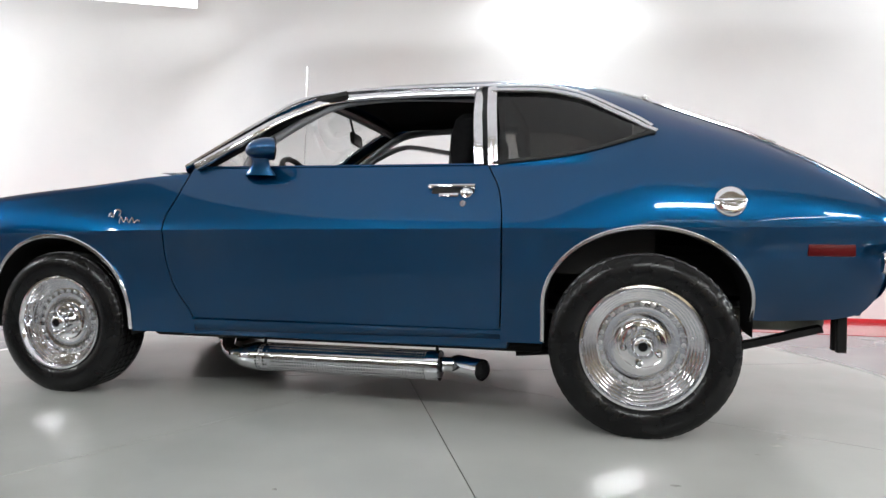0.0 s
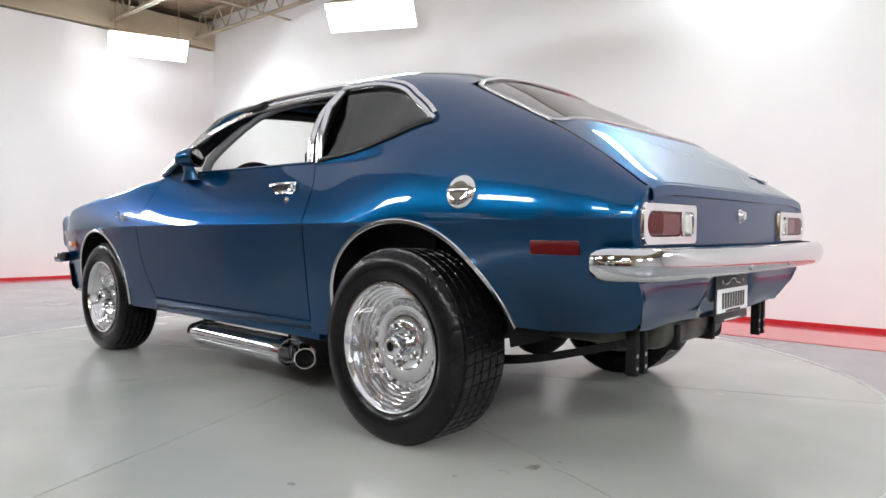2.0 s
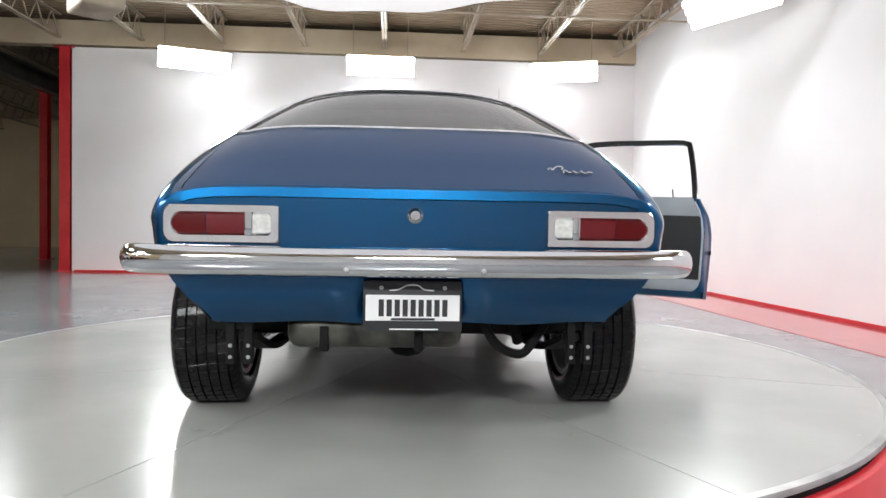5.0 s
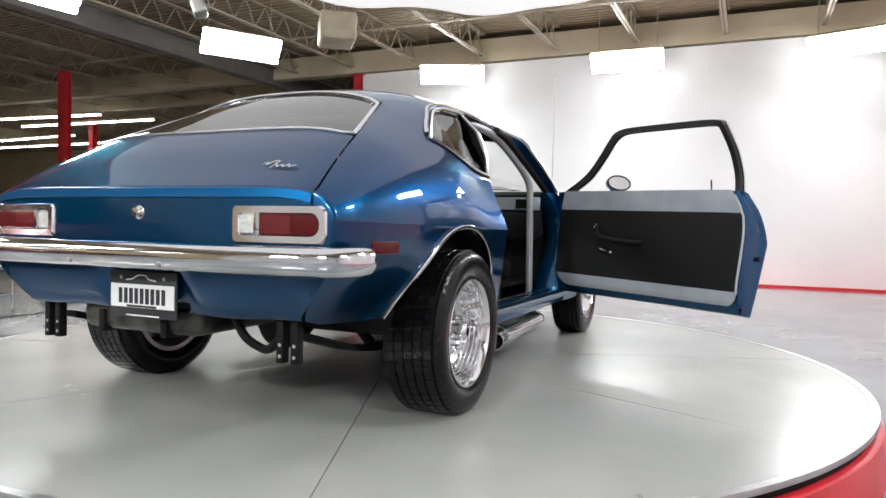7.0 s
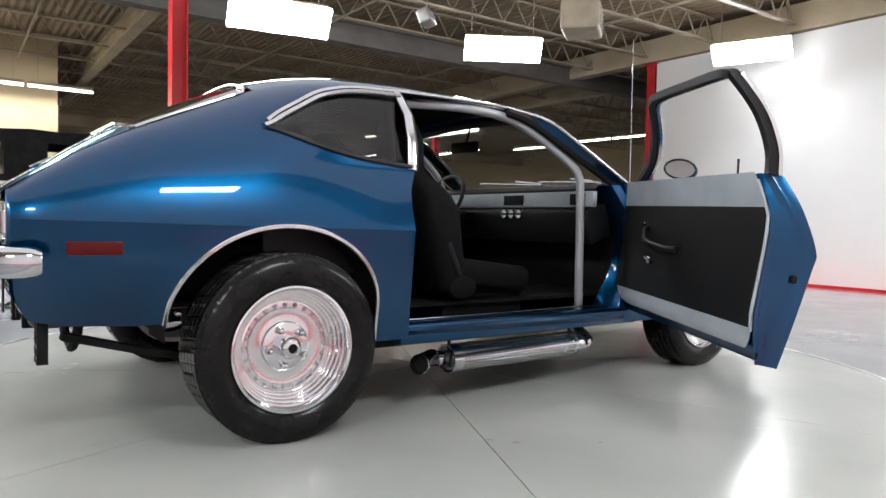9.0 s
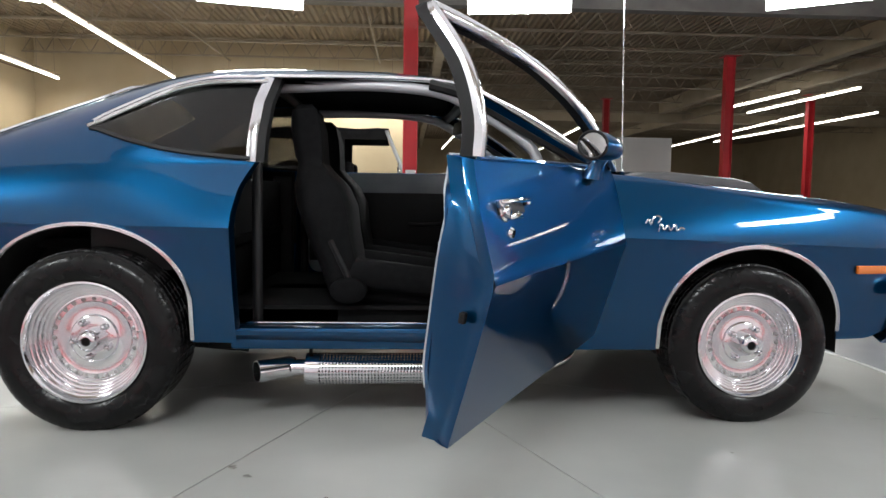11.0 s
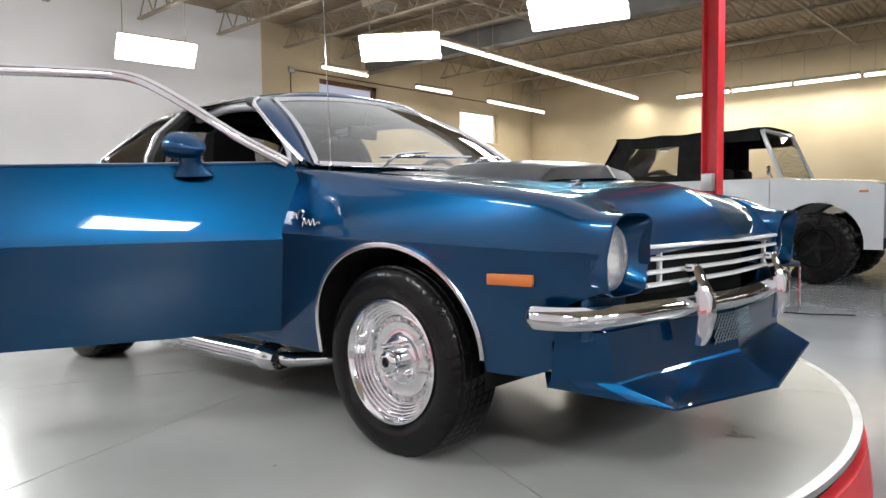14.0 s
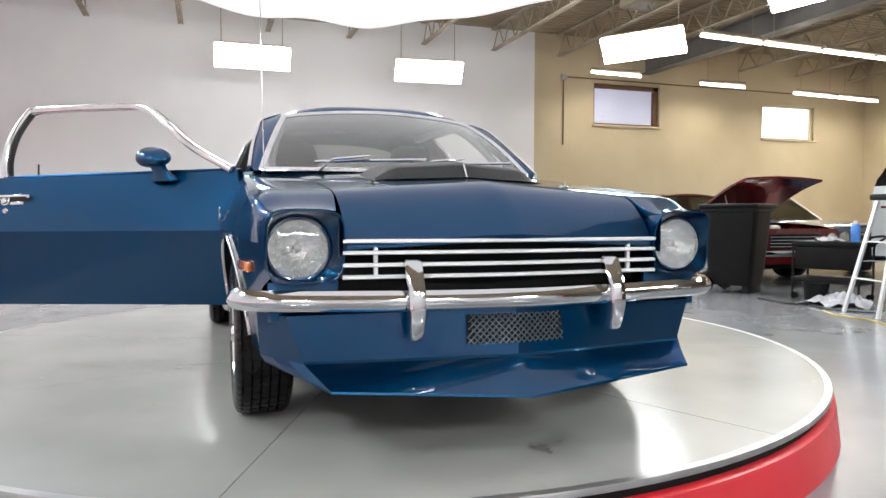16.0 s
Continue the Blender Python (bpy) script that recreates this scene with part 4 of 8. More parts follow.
# door jambs on the open side, and the structure behind the closed panels
for s in (-1, 1):
    jb = [[(XR(z) + dx, s * (skin_y(XR(z), z) - dy), z) for dx, dy in ((0.004, 0.002), (-0.006, 0.03), (0.0, 0.07), (0.03, 0.12))] for z in np.linspace(0.34, BELT, 14)]
    part("rear_jamb", facing(grid_bm(jb), (-1, 0, 0)), BLUE, car, "blue door jamb")
    ja = [[(XF(z) + dx, s * (skin_y(XF(z), z) - dy), z) for dx, dy in ((-0.006, 0.004), (-0.01, 0.03), (0.02, 0.06), (0.03, 0.13), (0.02, 0.2))] for z in np.linspace(0.30, BELT, 14)]
    part("front_jamb", facing(grid_bm(ja), (1, 0, 0)), BLUE, car, "blue door jamb")
    jp = [[(x + dx, s * (skin_y(x, z) - dy), z) for dx, dy in ((0.0, 0.004), (-0.03, 0.02), (-0.035, 0.06), (0.02, 0.10))] for x, z in pb]
    part("pillar_post", facing(grid_bm(jp), (-1, 0, 0)), TRIM, car)


def handle_place(s):
    return Matrix.Translation((0.512, s * (skin_y(0.512, 0.852) + 0.002), 0.852)) @ Matrix.Diagonal((1, s, 1, 1)) @ pose(0, 0, 0, 24, 0, 0)


def door_handle(s, parent):
    """A pull bar over a black plate for the recess's shade, with a round push button at its rear end."""
    m = handle_place(s)
    bm = box_bm(-0.092, 0.084, 0.010, 0.020, 0.008, 0.019, 0.004)
    box_bm(-0.092, -0.074, 0.0, 0.018, 0.002, 0.019, 0.003, bm)
    box_bm(0.070, 0.084, 0.0, 0.016, 0.002, 0.019, 0.003, bm)
    turned(bm, m)
    bmesh.ops.recalc_face_normals(bm, faces=bm.faces[:])
    h = part("door_handle", bm, CHROME, parent, "chrome door handle over a black plate for a shaded recess")
    # no hollow is cut: a flat black plate gives the shade behind the bar
    bm = turned(box_bm(-0.080, 0.080, -0.002, 0.0025, -0.012, 0.014, 0.002), m)
    bmesh.ops.recalc_face_normals(bm, faces=bm.faces[:])
    part("pocket_shade", bm, TRIM, h)
    bm = turned(box_bm(-0.052, 0.022, -0.002, 0.006, -0.026, -0.011, 0.003), m)
    bmesh.ops.recalc_face_normals(bm, faces=bm.faces[:])
    part("finger_plate", bm, CHROME, h)
    part("push_button", turned(spin_bm([(0.0, 0.013), (0.012, 0.013), (0.016, 0.010), (0.017, 0.004), (0.022, 0.003), (0.024, 0.0)], 24, "y"), m @ Matrix.Translation((0.050, 0.002, -0.006))), CHROME, h)


def mirror_parts(s, parent):
    m = Matrix.Translation((-0.255 if s > 0 else -0.285, s * 0.755, 1.005)) @ Matrix.Diagonal((1, s, 1, 1))
    rows = []
    for w, d, z, y, x in ((0.066, 0.036, -0.088, 0.0, 0.0), (0.062, 0.034, -0.078, 0.002, 0.0), (0.044, 0.026, -0.058, 0.008, 0.004), (0.036, 0.022, -0.035, 0.018, 0.010), (0.040, 0.025, -0.012, 0.030, 0.014), (0.046, 0.030, 0.004, 0.034, 0.014)):
        rows.append([(w * math.cos(a) + x, y + d * math.sin(a), z) for a in np.linspace(0, 2 * math.pi, 21)[:-1]])
    foot = grid_bm(rows, None, close_v=True)
    bmesh.ops.recalc_face_normals(foot, faces=foot.faces[:])
    head = part("mirror", turned(foot, m), BLUE, parent, "blue bullet-shaped door mirror on a flared foot")
    sh = []
    for r, x, dz in ((0.003, -0.062, -0.010), (0.018, -0.058, -0.009), (0.032, -0.047, -0.006), (0.042, -0.031, -0.003), (0.049, -0.012, 0.0), (0.053, 0.012, 0.002), (0.054, 0.030, 0.002), (0.053, 0.042, 0.002), (0.048, 0.045, 0.002)):
        sh.append([(x, 0.030 + 1.35 * r * math.cos(a), 0.016 + dz + r * 0.84 * math.sin(a)) for a in np.linspace(0, 2 * math.pi, 29)[:-1]])
    bm = grid_bm(sh, None, close_v=True)
    bmesh.ops.recalc_face_normals(bm, faces=bm.faces[:])
    part("mirror_shell", turned(bm, m @ pose(0, 0, 0, 0, 0, -34)), BLUE, head)
    gl = bmesh.new()
    gl.faces.new([gl.verts.new((0.0445, 0.030 + 0.064 * math.cos(a), 0.018 + 0.040 * math.sin(a))) for a in np.linspace(0, 2 * math.pi, 25)[:-1]])
    part("mirror_glass", facing(turned(gl, m @ pose(0, 0, 0, 0, 0, -34)), (1, 0, 0)), MIRROR, head, "round-cornered mirror glass")
    part("mirror_rim", turned(sweep_bm([(0.045, 0.030 + 0.067 * math.cos(a), 0.018 + 0.042 * math.sin(a)) for a in np.linspace(0, 2 * math.pi, 29)[:-1]], ring(0.005, 6), closed=True), m @ pose(0, 0, 0, 0, 0, -34)), TRIM, head, "black mirror rim")


def frame_line(s, inset=0.0):
    """The door's window frame from its foot over the top to the belt at the rear."""
    pts = [(-0.578, 0.955), (-0.40, 1.052), (-0.26, 1.144), (-0.142, 1.213), (-0.055, 1.247), (0.05, 1.259), (0.30, 1.264), (0.50, 1.264), (0.552, 1.258), (0.566, 1.245), (0.580, 1.15), (0.592, 1.04), (0.598, 0.955)]
    return [(x, s * (skin_y(max(x, 0.0), z) - 0.006 - inset - 0.035 * max(z - 1.0, 0) / 0.26 + 0.02 * min(max((-0.08 - x) / 0.45, 0), 1)), z) for x, z in pts]


def door_depth(z):
    return float(np.interp(z, [0.345, 0.40, 0.50, 0.85, 0.93], [0.035, 0.075, 0.095, 0.10, 0.075]))


def door(s):
    d = part("door", door_skin(s), BLUE, car, "open blue door with its window down" if s > 0 else "closed blue door with its window down")
    hard_crease(d)
    door_handle(s, d)
    lk = spin_bm([(0, 0.008), (0.010, 0.008), (0.013, 0.004), (0.014, 0)], 20, "y")
    part("door_lock", turned(lk, Matrix.Translation((0.553, s * skin_y(0.553, 0.803), 0.803)) @ Matrix.Diagonal((1, s, 1, 1))), CHROME, d)
    fl = frame_line(s)
    sm = soft(fl, 4)
    part("window_frame", strip_bm(sm, 0.034, 0.014, (0, s, 0.3)), SATIN, d, "bright outer window frame")
    part("inner_frame", strip_bm([(x, y - s * 0.028, z - 0.004) for x, y, z in sm], 0.026, 0.026, (0, s, 0.3)), TRIM, d, "black inner window frame")
    part("belt_moulding", strip_bm([(x, s * (skin_y(x, BELT) - 0.004), BELT + 0.002) for x in np.linspace(-0.55, 0.60, 14)], 0.012, 0.006, (0, s, 0.8)), BLUE, d)
    # inner side
    part("door_inner", facing(grid_bm([[(x, s * (min(skin_y(x, z), 0.80) - door_depth(z) + 0.014), z) for x in np.linspace(XF(z) + 0.062, XR(z) - 0.026, 16)] for z in (0.349, 0.37, 0.40, 0.46, 0.5, 0.85, 0.93, 0.952)]), (0, -s, 0)), BLUE, d, "blue inner shell of the door")
    rows = []
    zs = [0.384, 0.387, 0.394, 0.405, 0.42, 0.444, 0.455, 0.461, 0.845, 0.851, 0.935, 0.954]
    for z in zs:
        bend = 0.055 * (1 - math.sqrt(max(1 - (max(0.444 - z, 0) / 0.0601) ** 2, 0)))
        rows.append([(x, s * (min(skin_y(x, z), 0.80) - door_depth(z) - 0.004), z) for x in np.linspace(XF(z) + 0.07 + bend, XR(z) - 0.044 - bend, 16)])
    bands = [("door_lower_trim", 0, 7, GREY_VINYL, "grey lower door trim"), ("door_card", 6, 9, TRIM, "black door card"), ("door_upper_trim", 8, 12, GREY_VINYL, "grey upper door trim")]
    for n, a, b, mt, lab in bands:
        part(n, facing(grid_bm(rows[a:b]), (0, -s, 0)), mt, d, lab)
    # shut faces front and rear, with pressed ribs
    for a, nm in ((0, "front_edge"), (1, "rear_edge")):
        f = []
        for z in np.linspace(DOOR_BOTTOM, BELT, 18):
            x = XR(z) - 0.003 if a else XF(z) + 0.003
            k = -1 if a else 1
            o = min(skin_y(x, z), 0.80) - door_depth(z)
            f.append([(x, s * skin_y(x, z), z), (x + k * 0.004, s * (skin_y(x, z) - 0.02), z), (x + k * 0.014, s * (skin_y(x, z) - 0.035), z), (x + k * 0.012, s * (skin_y(x, z) - 0.07), z), (x + k * 0.032 if a else x + 0.067, s * o, z)])
        part(nm, facing(grid_bm(f), (1 if a else -1, 0, 0)), BLUE, d, "blue shut face of the door")
    f = [[(x, s * (skin_y(x, DOOR_BOTTOM) - dy), DOOR_BOTTOM + dz) for dy, dz in ((0, 0), (0.015, 0.002), (0.032, 0.006))] for x in np.linspace(XF(0.345) + 0.003, XR(0.345) - 0.003, 12)]
    part("bottom_edge", facing(grid_bm(f), (0, 0, -1)), BLUE, d)
    yy = skin_y(0.0, 0.7) - 0.150
    arm = tube_bm(soft([(-0.26, s * (yy - 0.004), 0.745), (-0.245, s * (yy - 0.03), 0.735), (-0.20, s * (yy - 0.035), 0.685), (0.0, s * (yy - 0.035), 0.665), (0.08, s * (yy - 0.02), 0.668)], 5), 0.013, 8)
    part("armrest_pull", arm, TRIM, d, "black door pull")
    part("door_opener", tube_bm([(-0.27, s * (yy - 0.005), 0.735), (-0.265, s * (yy - 0.03), 0.74), (-0.245, s * (yy - 0.035), 0.765)], 0.007, 8), CHROME, d)
    part("window_crank", tube_bm([(-0.20, s * (yy - 0.005), 0.615), (-0.20, s * (yy - 0.025), 0.615), (-0.12, s * (yy - 0.028), 0.598), (-0.10, s * (yy - 0.05), 0.597)], 0.007, 8), CHROME, d, "chrome window crank")
    part("lock_knob", rod_bm((0.475, s * 0.660, 0.95), (0.468, s * 0.655, 1.005), 0.004, 8), TRIM, d)
    part("edge_trim", strip_bm([(XR(z) - 0.045, s * (min(skin_y(0.6, z), 0.80) - door_depth(z) - 0.003), z) for z in np.linspace(0.445, 0.93, 10)], 0.012, 0.005, (0.2, -s, 0)), GREY_VINYL, d)
    part("latch", box_bm(XR(0.64) - 0.012, XR(0.64) + 0.004, min(s * 0.785, s * 0.81), max(s * 0.785, s * 0.80), 0.62, 0.645, 0.004), BLACK, d)
    mirror_parts(s, d)
    return d


def about(point, axis, degrees):
    return Matrix.Translation(point) @ Matrix.Rotation(radians(degrees), 4, Vector(axis)) @ Matrix.Translation(-Vector(point))


door(-1)
right_door = door(1)
right_door.matrix_basis = about((-0.606, 0.720, 0.60), (-0.150, -0.062, 1.0), 61.4)


# ---- the blue car: nose ----
BRIGHT = vary(mat("silvered reflector", (0.9, 0.9, 0.9), 0.16, 0.8), (0.82, 0.82, 0.81), (0.97, 0.97, 0.96), 70, bump=0.6, bump_scale=55)
def mirrored(points):
    return [(x, -y, z) for x, y, z in reversed(points)] + list(points)


for s in (-1, 1):
    # lamp surround: a rounded square plate round a circular bucket
    cy, cz = 0.650, 0.642
    out_, n = [], 64
    for i in range(n):
        a = 2 * math.pi * i / n
        out_.append(lamp_outline(a))
    rows = []
    for f, x in ((0.84, -1.74), (1.0, -1.86), (1.0, -1.915), (0.985, -1.924), (0.955, -1.924), (0.935, -1.916)):
        rows.append([(x - 0.022 * max((z - 0.648) / 0.108, 0), s * (0.645 + (y - 0.645) * f), 0.648 + (z - 0.648) * f) for y, z in out_])
    for r, x in ((0.0985, -1.884), (0.0965, -1.878), (0.095, -1.80)):
        rows.append([(x, s * (cy + r * math.cos(2 * math.pi * i / n)), cz + r * math.sin(2 * math.pi * i / n)) for i in range(n)])
    bm = grid_bm(rows, None, close_v=True)
    bez = part("lamp_surround", facing(bm, (-1, 0, 0)), BLUE, car, "blue headlamp surround")
    # blue panel that closes the nose round the lamp
    rows = []
    for i in range(65):
        a = 2 * math.pi * i / 64
        y, z = lamp_outline(a, 0.985)
        rows.append([(-1.866, s * (cy + 0.093 * math.cos(a)), cz + 0.093 * math.sin(a)), (-1.866, s * y, z)])
    part("nose_panel", facing(grid_bm(rows), (-1, 0, 0)), BLUE, car)
    part("nose_apron", box_bm(-1.862, -1.842, min(s * 0.53, s * 0.735), max(s * 0.53, s * 0.735), 0.43, 0.546, 0.004), BLUE, car)
    m = Matrix.Translation((-1.872, s * cy, cz))
    lamp = part("headlamp", turned(spin_bm([(0.095, 0.006), (0.092, -0.010), (0.086, -0.012), (0.084, -0.004), (0.088, 0.01)], 48, "x"), m), CHROME, car, "round headlamp in a chrome ring")
    part("reflector", turned(spin_bm([(0.0, 0.055), (0.03, 0.05), (0.06, 0.032), (0.084, 0.0)], 40, "x"), m), BRIGHT, lamp)
    part("bulb", turned(spin_bm([(0.0, 0.012), (0.010, 0.014), (0.012, 0.05)], 16, "x"), m), LENS_WHITE, lamp)
    part("lens", turned(spin_bm([(0.0, -0.022), (0.03, -0.0205), (0.06, -0.015), (0.085, -0.004), (0.084, -0.001), (0.06, -0.011), (0.03, -0.0165), (0.0, -0.018)], 48, "x"), m), LAMP_GLASS, lamp, "fluted glass lens")
    # side marker lamps
    mk = box_bm(-1.728, -1.590, -0.006, 0.010, 0.566, 0.598, 0.004)
    part("front_marker", turned(mk, Matrix.Translation((0, s * 0.786, 0)) @ Matrix.Translation((-1.66, 0, 0)) @ Matrix.Rotation(s * radians(9.5), 4, "Z") @ Matrix.Translation((1.66, 0, 0)) @ Matrix.Diagonal((1, s, 1, 1))), LENS_AMBER, car, "amber side marker lamp")
    mk = box_bm(1.712, 1.858, -0.010, 0.005, 0.632, 0.672, 0.004)
    part("rear_marker", turned(mk, Matrix.Translation((0, s * skin_y(1.785, 0.652), 0)) @ Matrix.Translation((1.785, 0, 0)) @ Matrix.Rotation(-s * radians(6), 4, "Z") @ Matrix.Translation((-1.785, 0, 0)) @ Matrix.Diagonal((1, s, 1, 1))), LENS_DARK_RED, car, "dark red side marker lamp")

part("grille_backing", box_bm(-1.80, -1.79, -0.52, 0.52, 0.36, 0.74), BLACK, car)
part("radiator", box_bm(-1.79, -1.74, -0.30, 0.30, 0.42, 0.68, 0.01), mat("radiator core", (0.03, 0.03, 0.03), 0.5, 0.5), car)
BAR = mat("white grille paint", (0.78, 0.78, 0.80), 0.3, 0.1, 0.5)


def grille_line(z, x):
    return mirrored([(x + 0.036 * (y / 0.53) ** 1.3, y, z) for y in np.linspace(0.004, 0.528, 9)])


grille = part("grille", strip_bm(grille_line(0.664, -1.952), 0.012, 0.012, (-1, 0, 0)), BAR, car, "grille of four thin white bars")
for z in (0.630, 0.594, 0.559):
    part("grille_bar", strip_bm(grille_line(z, -1.948), 0.012, 0.014, (-1, 0, 0)), BAR, grille)
for y in (-0.43, 0.43):
    part("grille_post", box_bm(-1.918, -1.904, y - 0.006, y + 0.006, 0.552, 0.670, 0.002), BAR, grille)

# front bumper
line = [(-1.995, 0.0, 0.490), (-1.987, 0.15, 0.490), (-1.965, 0.35, 0.491), (-1.935, 0.55, 0.493), (-1.912, 0.67, 0.494), (-1.888, 0.745, 0.495), (-1.848, 0.795, 0.495), (-1.79, 0.820, 0.495), (-1.74, 0.824, 0.495)]
PROF = [(-0.016, -0.030), (0.012, -0.028), (0.024, -0.012), (0.026, 0.004), (0.016, 0.020), (0.006, 0.030), (-0.016, 0.030)]
full = soft([(x, -y, z) for x, y, z in reversed(line[1:])] + line, 4)


def rim_sweep(points, prof, cx):
    """A section of (outward, up) points carried along a level line, outward being away from the car's middle."""
    pts = [Vector(p) for p in points]
    rows = []
    for i, p in enumerate(pts):
        a, b = pts[max(i - 1, 0)], pts[min(i + 1, len(pts) - 1)]
        d = (b - a).normalized()
        o = Vector((d.y, -d.x, 0)).normalized()
        if o.dot(p - Vector((cx, 0, p.z))) < 0:
            o = -o
        f = (0.55, 0.85, 0.97)[min(i, len(pts) - 1 - i)] if min(i, len(pts) - 1 - i) < 3 else 1.0
        rows.append([p + o * (u * f - 0.012 * (1 - f)) + Vector((0, 0, w * (0.4 + 0.6 * f))) for u, w in prof])
    bm = grid_bm(rows, None, close_v=True)
    bm.verts.ensure_lookup_table()
    k, n = len(prof), len(pts)
    bm.faces.new([bm.verts[j] for j in range(k)])
    bm.faces.new([bm.verts[k * (n - 1) + j] for j in reversed(range(k))])
    bmesh.ops.recalc_face_normals(bm, faces=bm.faces[:])
    return bm


fb = part("front_bumper", rim_sweep(full, PROF, -1.2), CHROME, car, "slim chrome front bumper with two guards")
for y in (-0.33, 0.33):
    g = []
    for x, z, w, d in ((-1.962, 0.610, 0.020, 0.010), (-1.968, 0.603, 0.028, 0.016), (-1.984, 0.565, 0.030, 0.018), (-2.006, 0.52, 0.028, 0.022), (-2.010, 0.46, 0.026, 0.022), (-2.000, 0.405, 0.023, 0.018), (-1.992, 0.380, 0.019, 0.012)):
        g.append([(x + d * 0.9, y - w * 0.86, z), (x - d * 0.3, y - w * 0.86, z), (x - d * 0.8, y - w * 0.72, z), (x - d, y, z), (x - d * 0.8, y + w * 0.72, z), (x - d * 0.3, y + w, z), (x + d * 0.9, y + w, z)])
    bm = grid_bm(g, None, close_v=True)
    bm.verts.ensure_lookup_table()
    bm.faces.new([bm.verts[i] for i in range(7)])
    bm.faces.new([bm.verts[42 + i] for i in reversed(range(7))])
    bmesh.ops.recalc_face_normals(bm, faces=bm.faces[:])
    gd = part("bumper_guard", bm, CHROME, fb, "upright chrome bumper guard")

# front valance: upright panel, a sharp ridge, and a flat lip that slopes forward, all straight from the middle to the corners
def valance_line(mid, corner, back):
    """Half line from the middle over the corner to the wheel arch, with a tight turn at both."""
    a, b, c = Vector(mid), Vector(corner), Vector(back)
    return [a] + [a.lerp(b, t) for t in (0.03, 0.25, 0.5, 0.75, 0.985)] + [b] + [b.lerp(c, t) for t in (0.05, 0.35, 0.7, 1.0)]


top = valance_line((-1.965, 0.0, 0.457), (-1.893, 0.688, 0.450), (-1.785, 0.762, 0.455))
ridge = valance_line((-1.981, 0.0, 0.313), (-1.897, 0.642, 0.312), (-1.765, 0.752, 0.322))
lip = valance_line((-2.104, 0.0, 0.215), (-2.035, 0.582, 0.256), (-1.745, 0.738, 0.300))
rows = []
for sg, ks in ((-1, range(10, 0, -1)), (1, range(11))):
    for k in ks:
        a, b, c = (Vector((p[k].x, sg * p[k].y, p[k].z)) for p in (top, ridge, lip))
        back = Vector((0.16 - 0.13 * ease(4, 9, k), -sg * 0.03 * ease(4, 9, k), 0.03))
        rows.append([a + Vector((0.02, 0, 0.004)), a, a.lerp(b, 0.5), b + (a - b) * 0.03, b + (c - b) * 0.04, b.lerp(c, 0.5), c + (b - c) * 0.03, c + Vector((0.002, 0, -0.005)), c + back])
val = part("front_spoiler", facing(grid_bm(rows), (-1, 0, 0)), BLUE, car, "blue front valance with a sharp-edged chin spoiler", 12)


def on_valance(y, z, out_):
    return Vector((-1.965 - 0.016 * (0.457 - z) / 0.144 + 0.107 * abs(y) - out_, y, z))


part("valance_mesh", facing(grid_bm([[on_valance(y, 0.352, 0.003), on_valance(y, 0.440, 0.003)] for y in np.linspace(-0.16, 0.16, 9)]), (-1, 0, 0)), BLACK, val, "black expanded metal mesh")
bm = bmesh.new()
for i in range(-6, 24):
    for k in (-1, 1):
        ya, yb = -0.24 + i * 0.020, -0.24 + i * 0.020 + k * 0.088
        for j in range(4):
            y0, y1 = ya + (yb - ya) * j / 4, ya + (yb - ya) * (j + 1) / 4
            if max(abs(y0), abs(y1)) < 0.163:
                rod_bm(on_valance(y0, 0.352 + 0.022 * j, 0.006), on_valance(y1, 0.374 + 0.022 * j, 0.006), 0.0022, 4, bm)
part("mesh_wire", bm, mat("dark wire", (0.10, 0.13, 0.16), 0.4, 0.6), val)

# hood scoop
rows = []
for x, w, h in ((-0.90, 0.22, 0.006), (-0.98, 0.235, 0.034), (-1.15, 0.25, 0.052), (-1.36, 0.262, 0.056), (-1.49, 0.268, 0.048), (-1.500, 0.270, 0.043), (-1.530, 0.285, 0.006)):
    r = []
    for t, k in ((-1.22, -0.1), (-1.0, 0.80), (-0.9, 0.95), (-0.5, 1.0), (0, 1.1), (0.5, 1.0), (0.9, 0.95), (1.0, 0.80), (1.22, -0.1)):
        y = t * w
        xx = x + (0.05 * abs(t) if x < -1.45 else 0)
        r.append((xx, y, hood_z(xx, y) + h * k))
    rows.append(r)
sc = part("hood_scoop", facing(grid_bm(rows[:6]), (0, 0, 1)), SCOOP, car, "satin black hood scoop")
part("scoop_mouth", facing(grid_bm(rows[4:]), (-1, 0, 0.3)), dotted(mat("scoop mesh", (0.016, 0.016, 0.017), 0.6), 140, (0.006, 0.006, 0.006)), sc, "black mesh scoop mouth")
part("scoop_rib", rod_bm((-1.503, 0, hood_z(-1.503, 0) + 0.050), (-1.535, 0, hood_z(-1.535, 0) + 0.006), 0.003, 6), ALLOY_DULL, sc)
# hood pins
for y in (-0.36, 0.36):
    p0 = Vector((-1.60, y, hood_z(-1.60, y)))
    bm = spin_bm([(0, 0.004), (0.018, 0.004), (0.020, 0.0)], 20, "z")
    turned(bm, Matrix.Translation(p0))
    rod_bm(p0, p0 + Vector((0, 0, 0.016)), 0.004, 8, bm)
    rod_bm(p0 + Vector((-0.02, 0.01, 0.012)), p0 + Vector((0.025, -0.01, 0.012)), 0.0025, 6, bm)
    part("hood_pin", bm, CHROME, car)
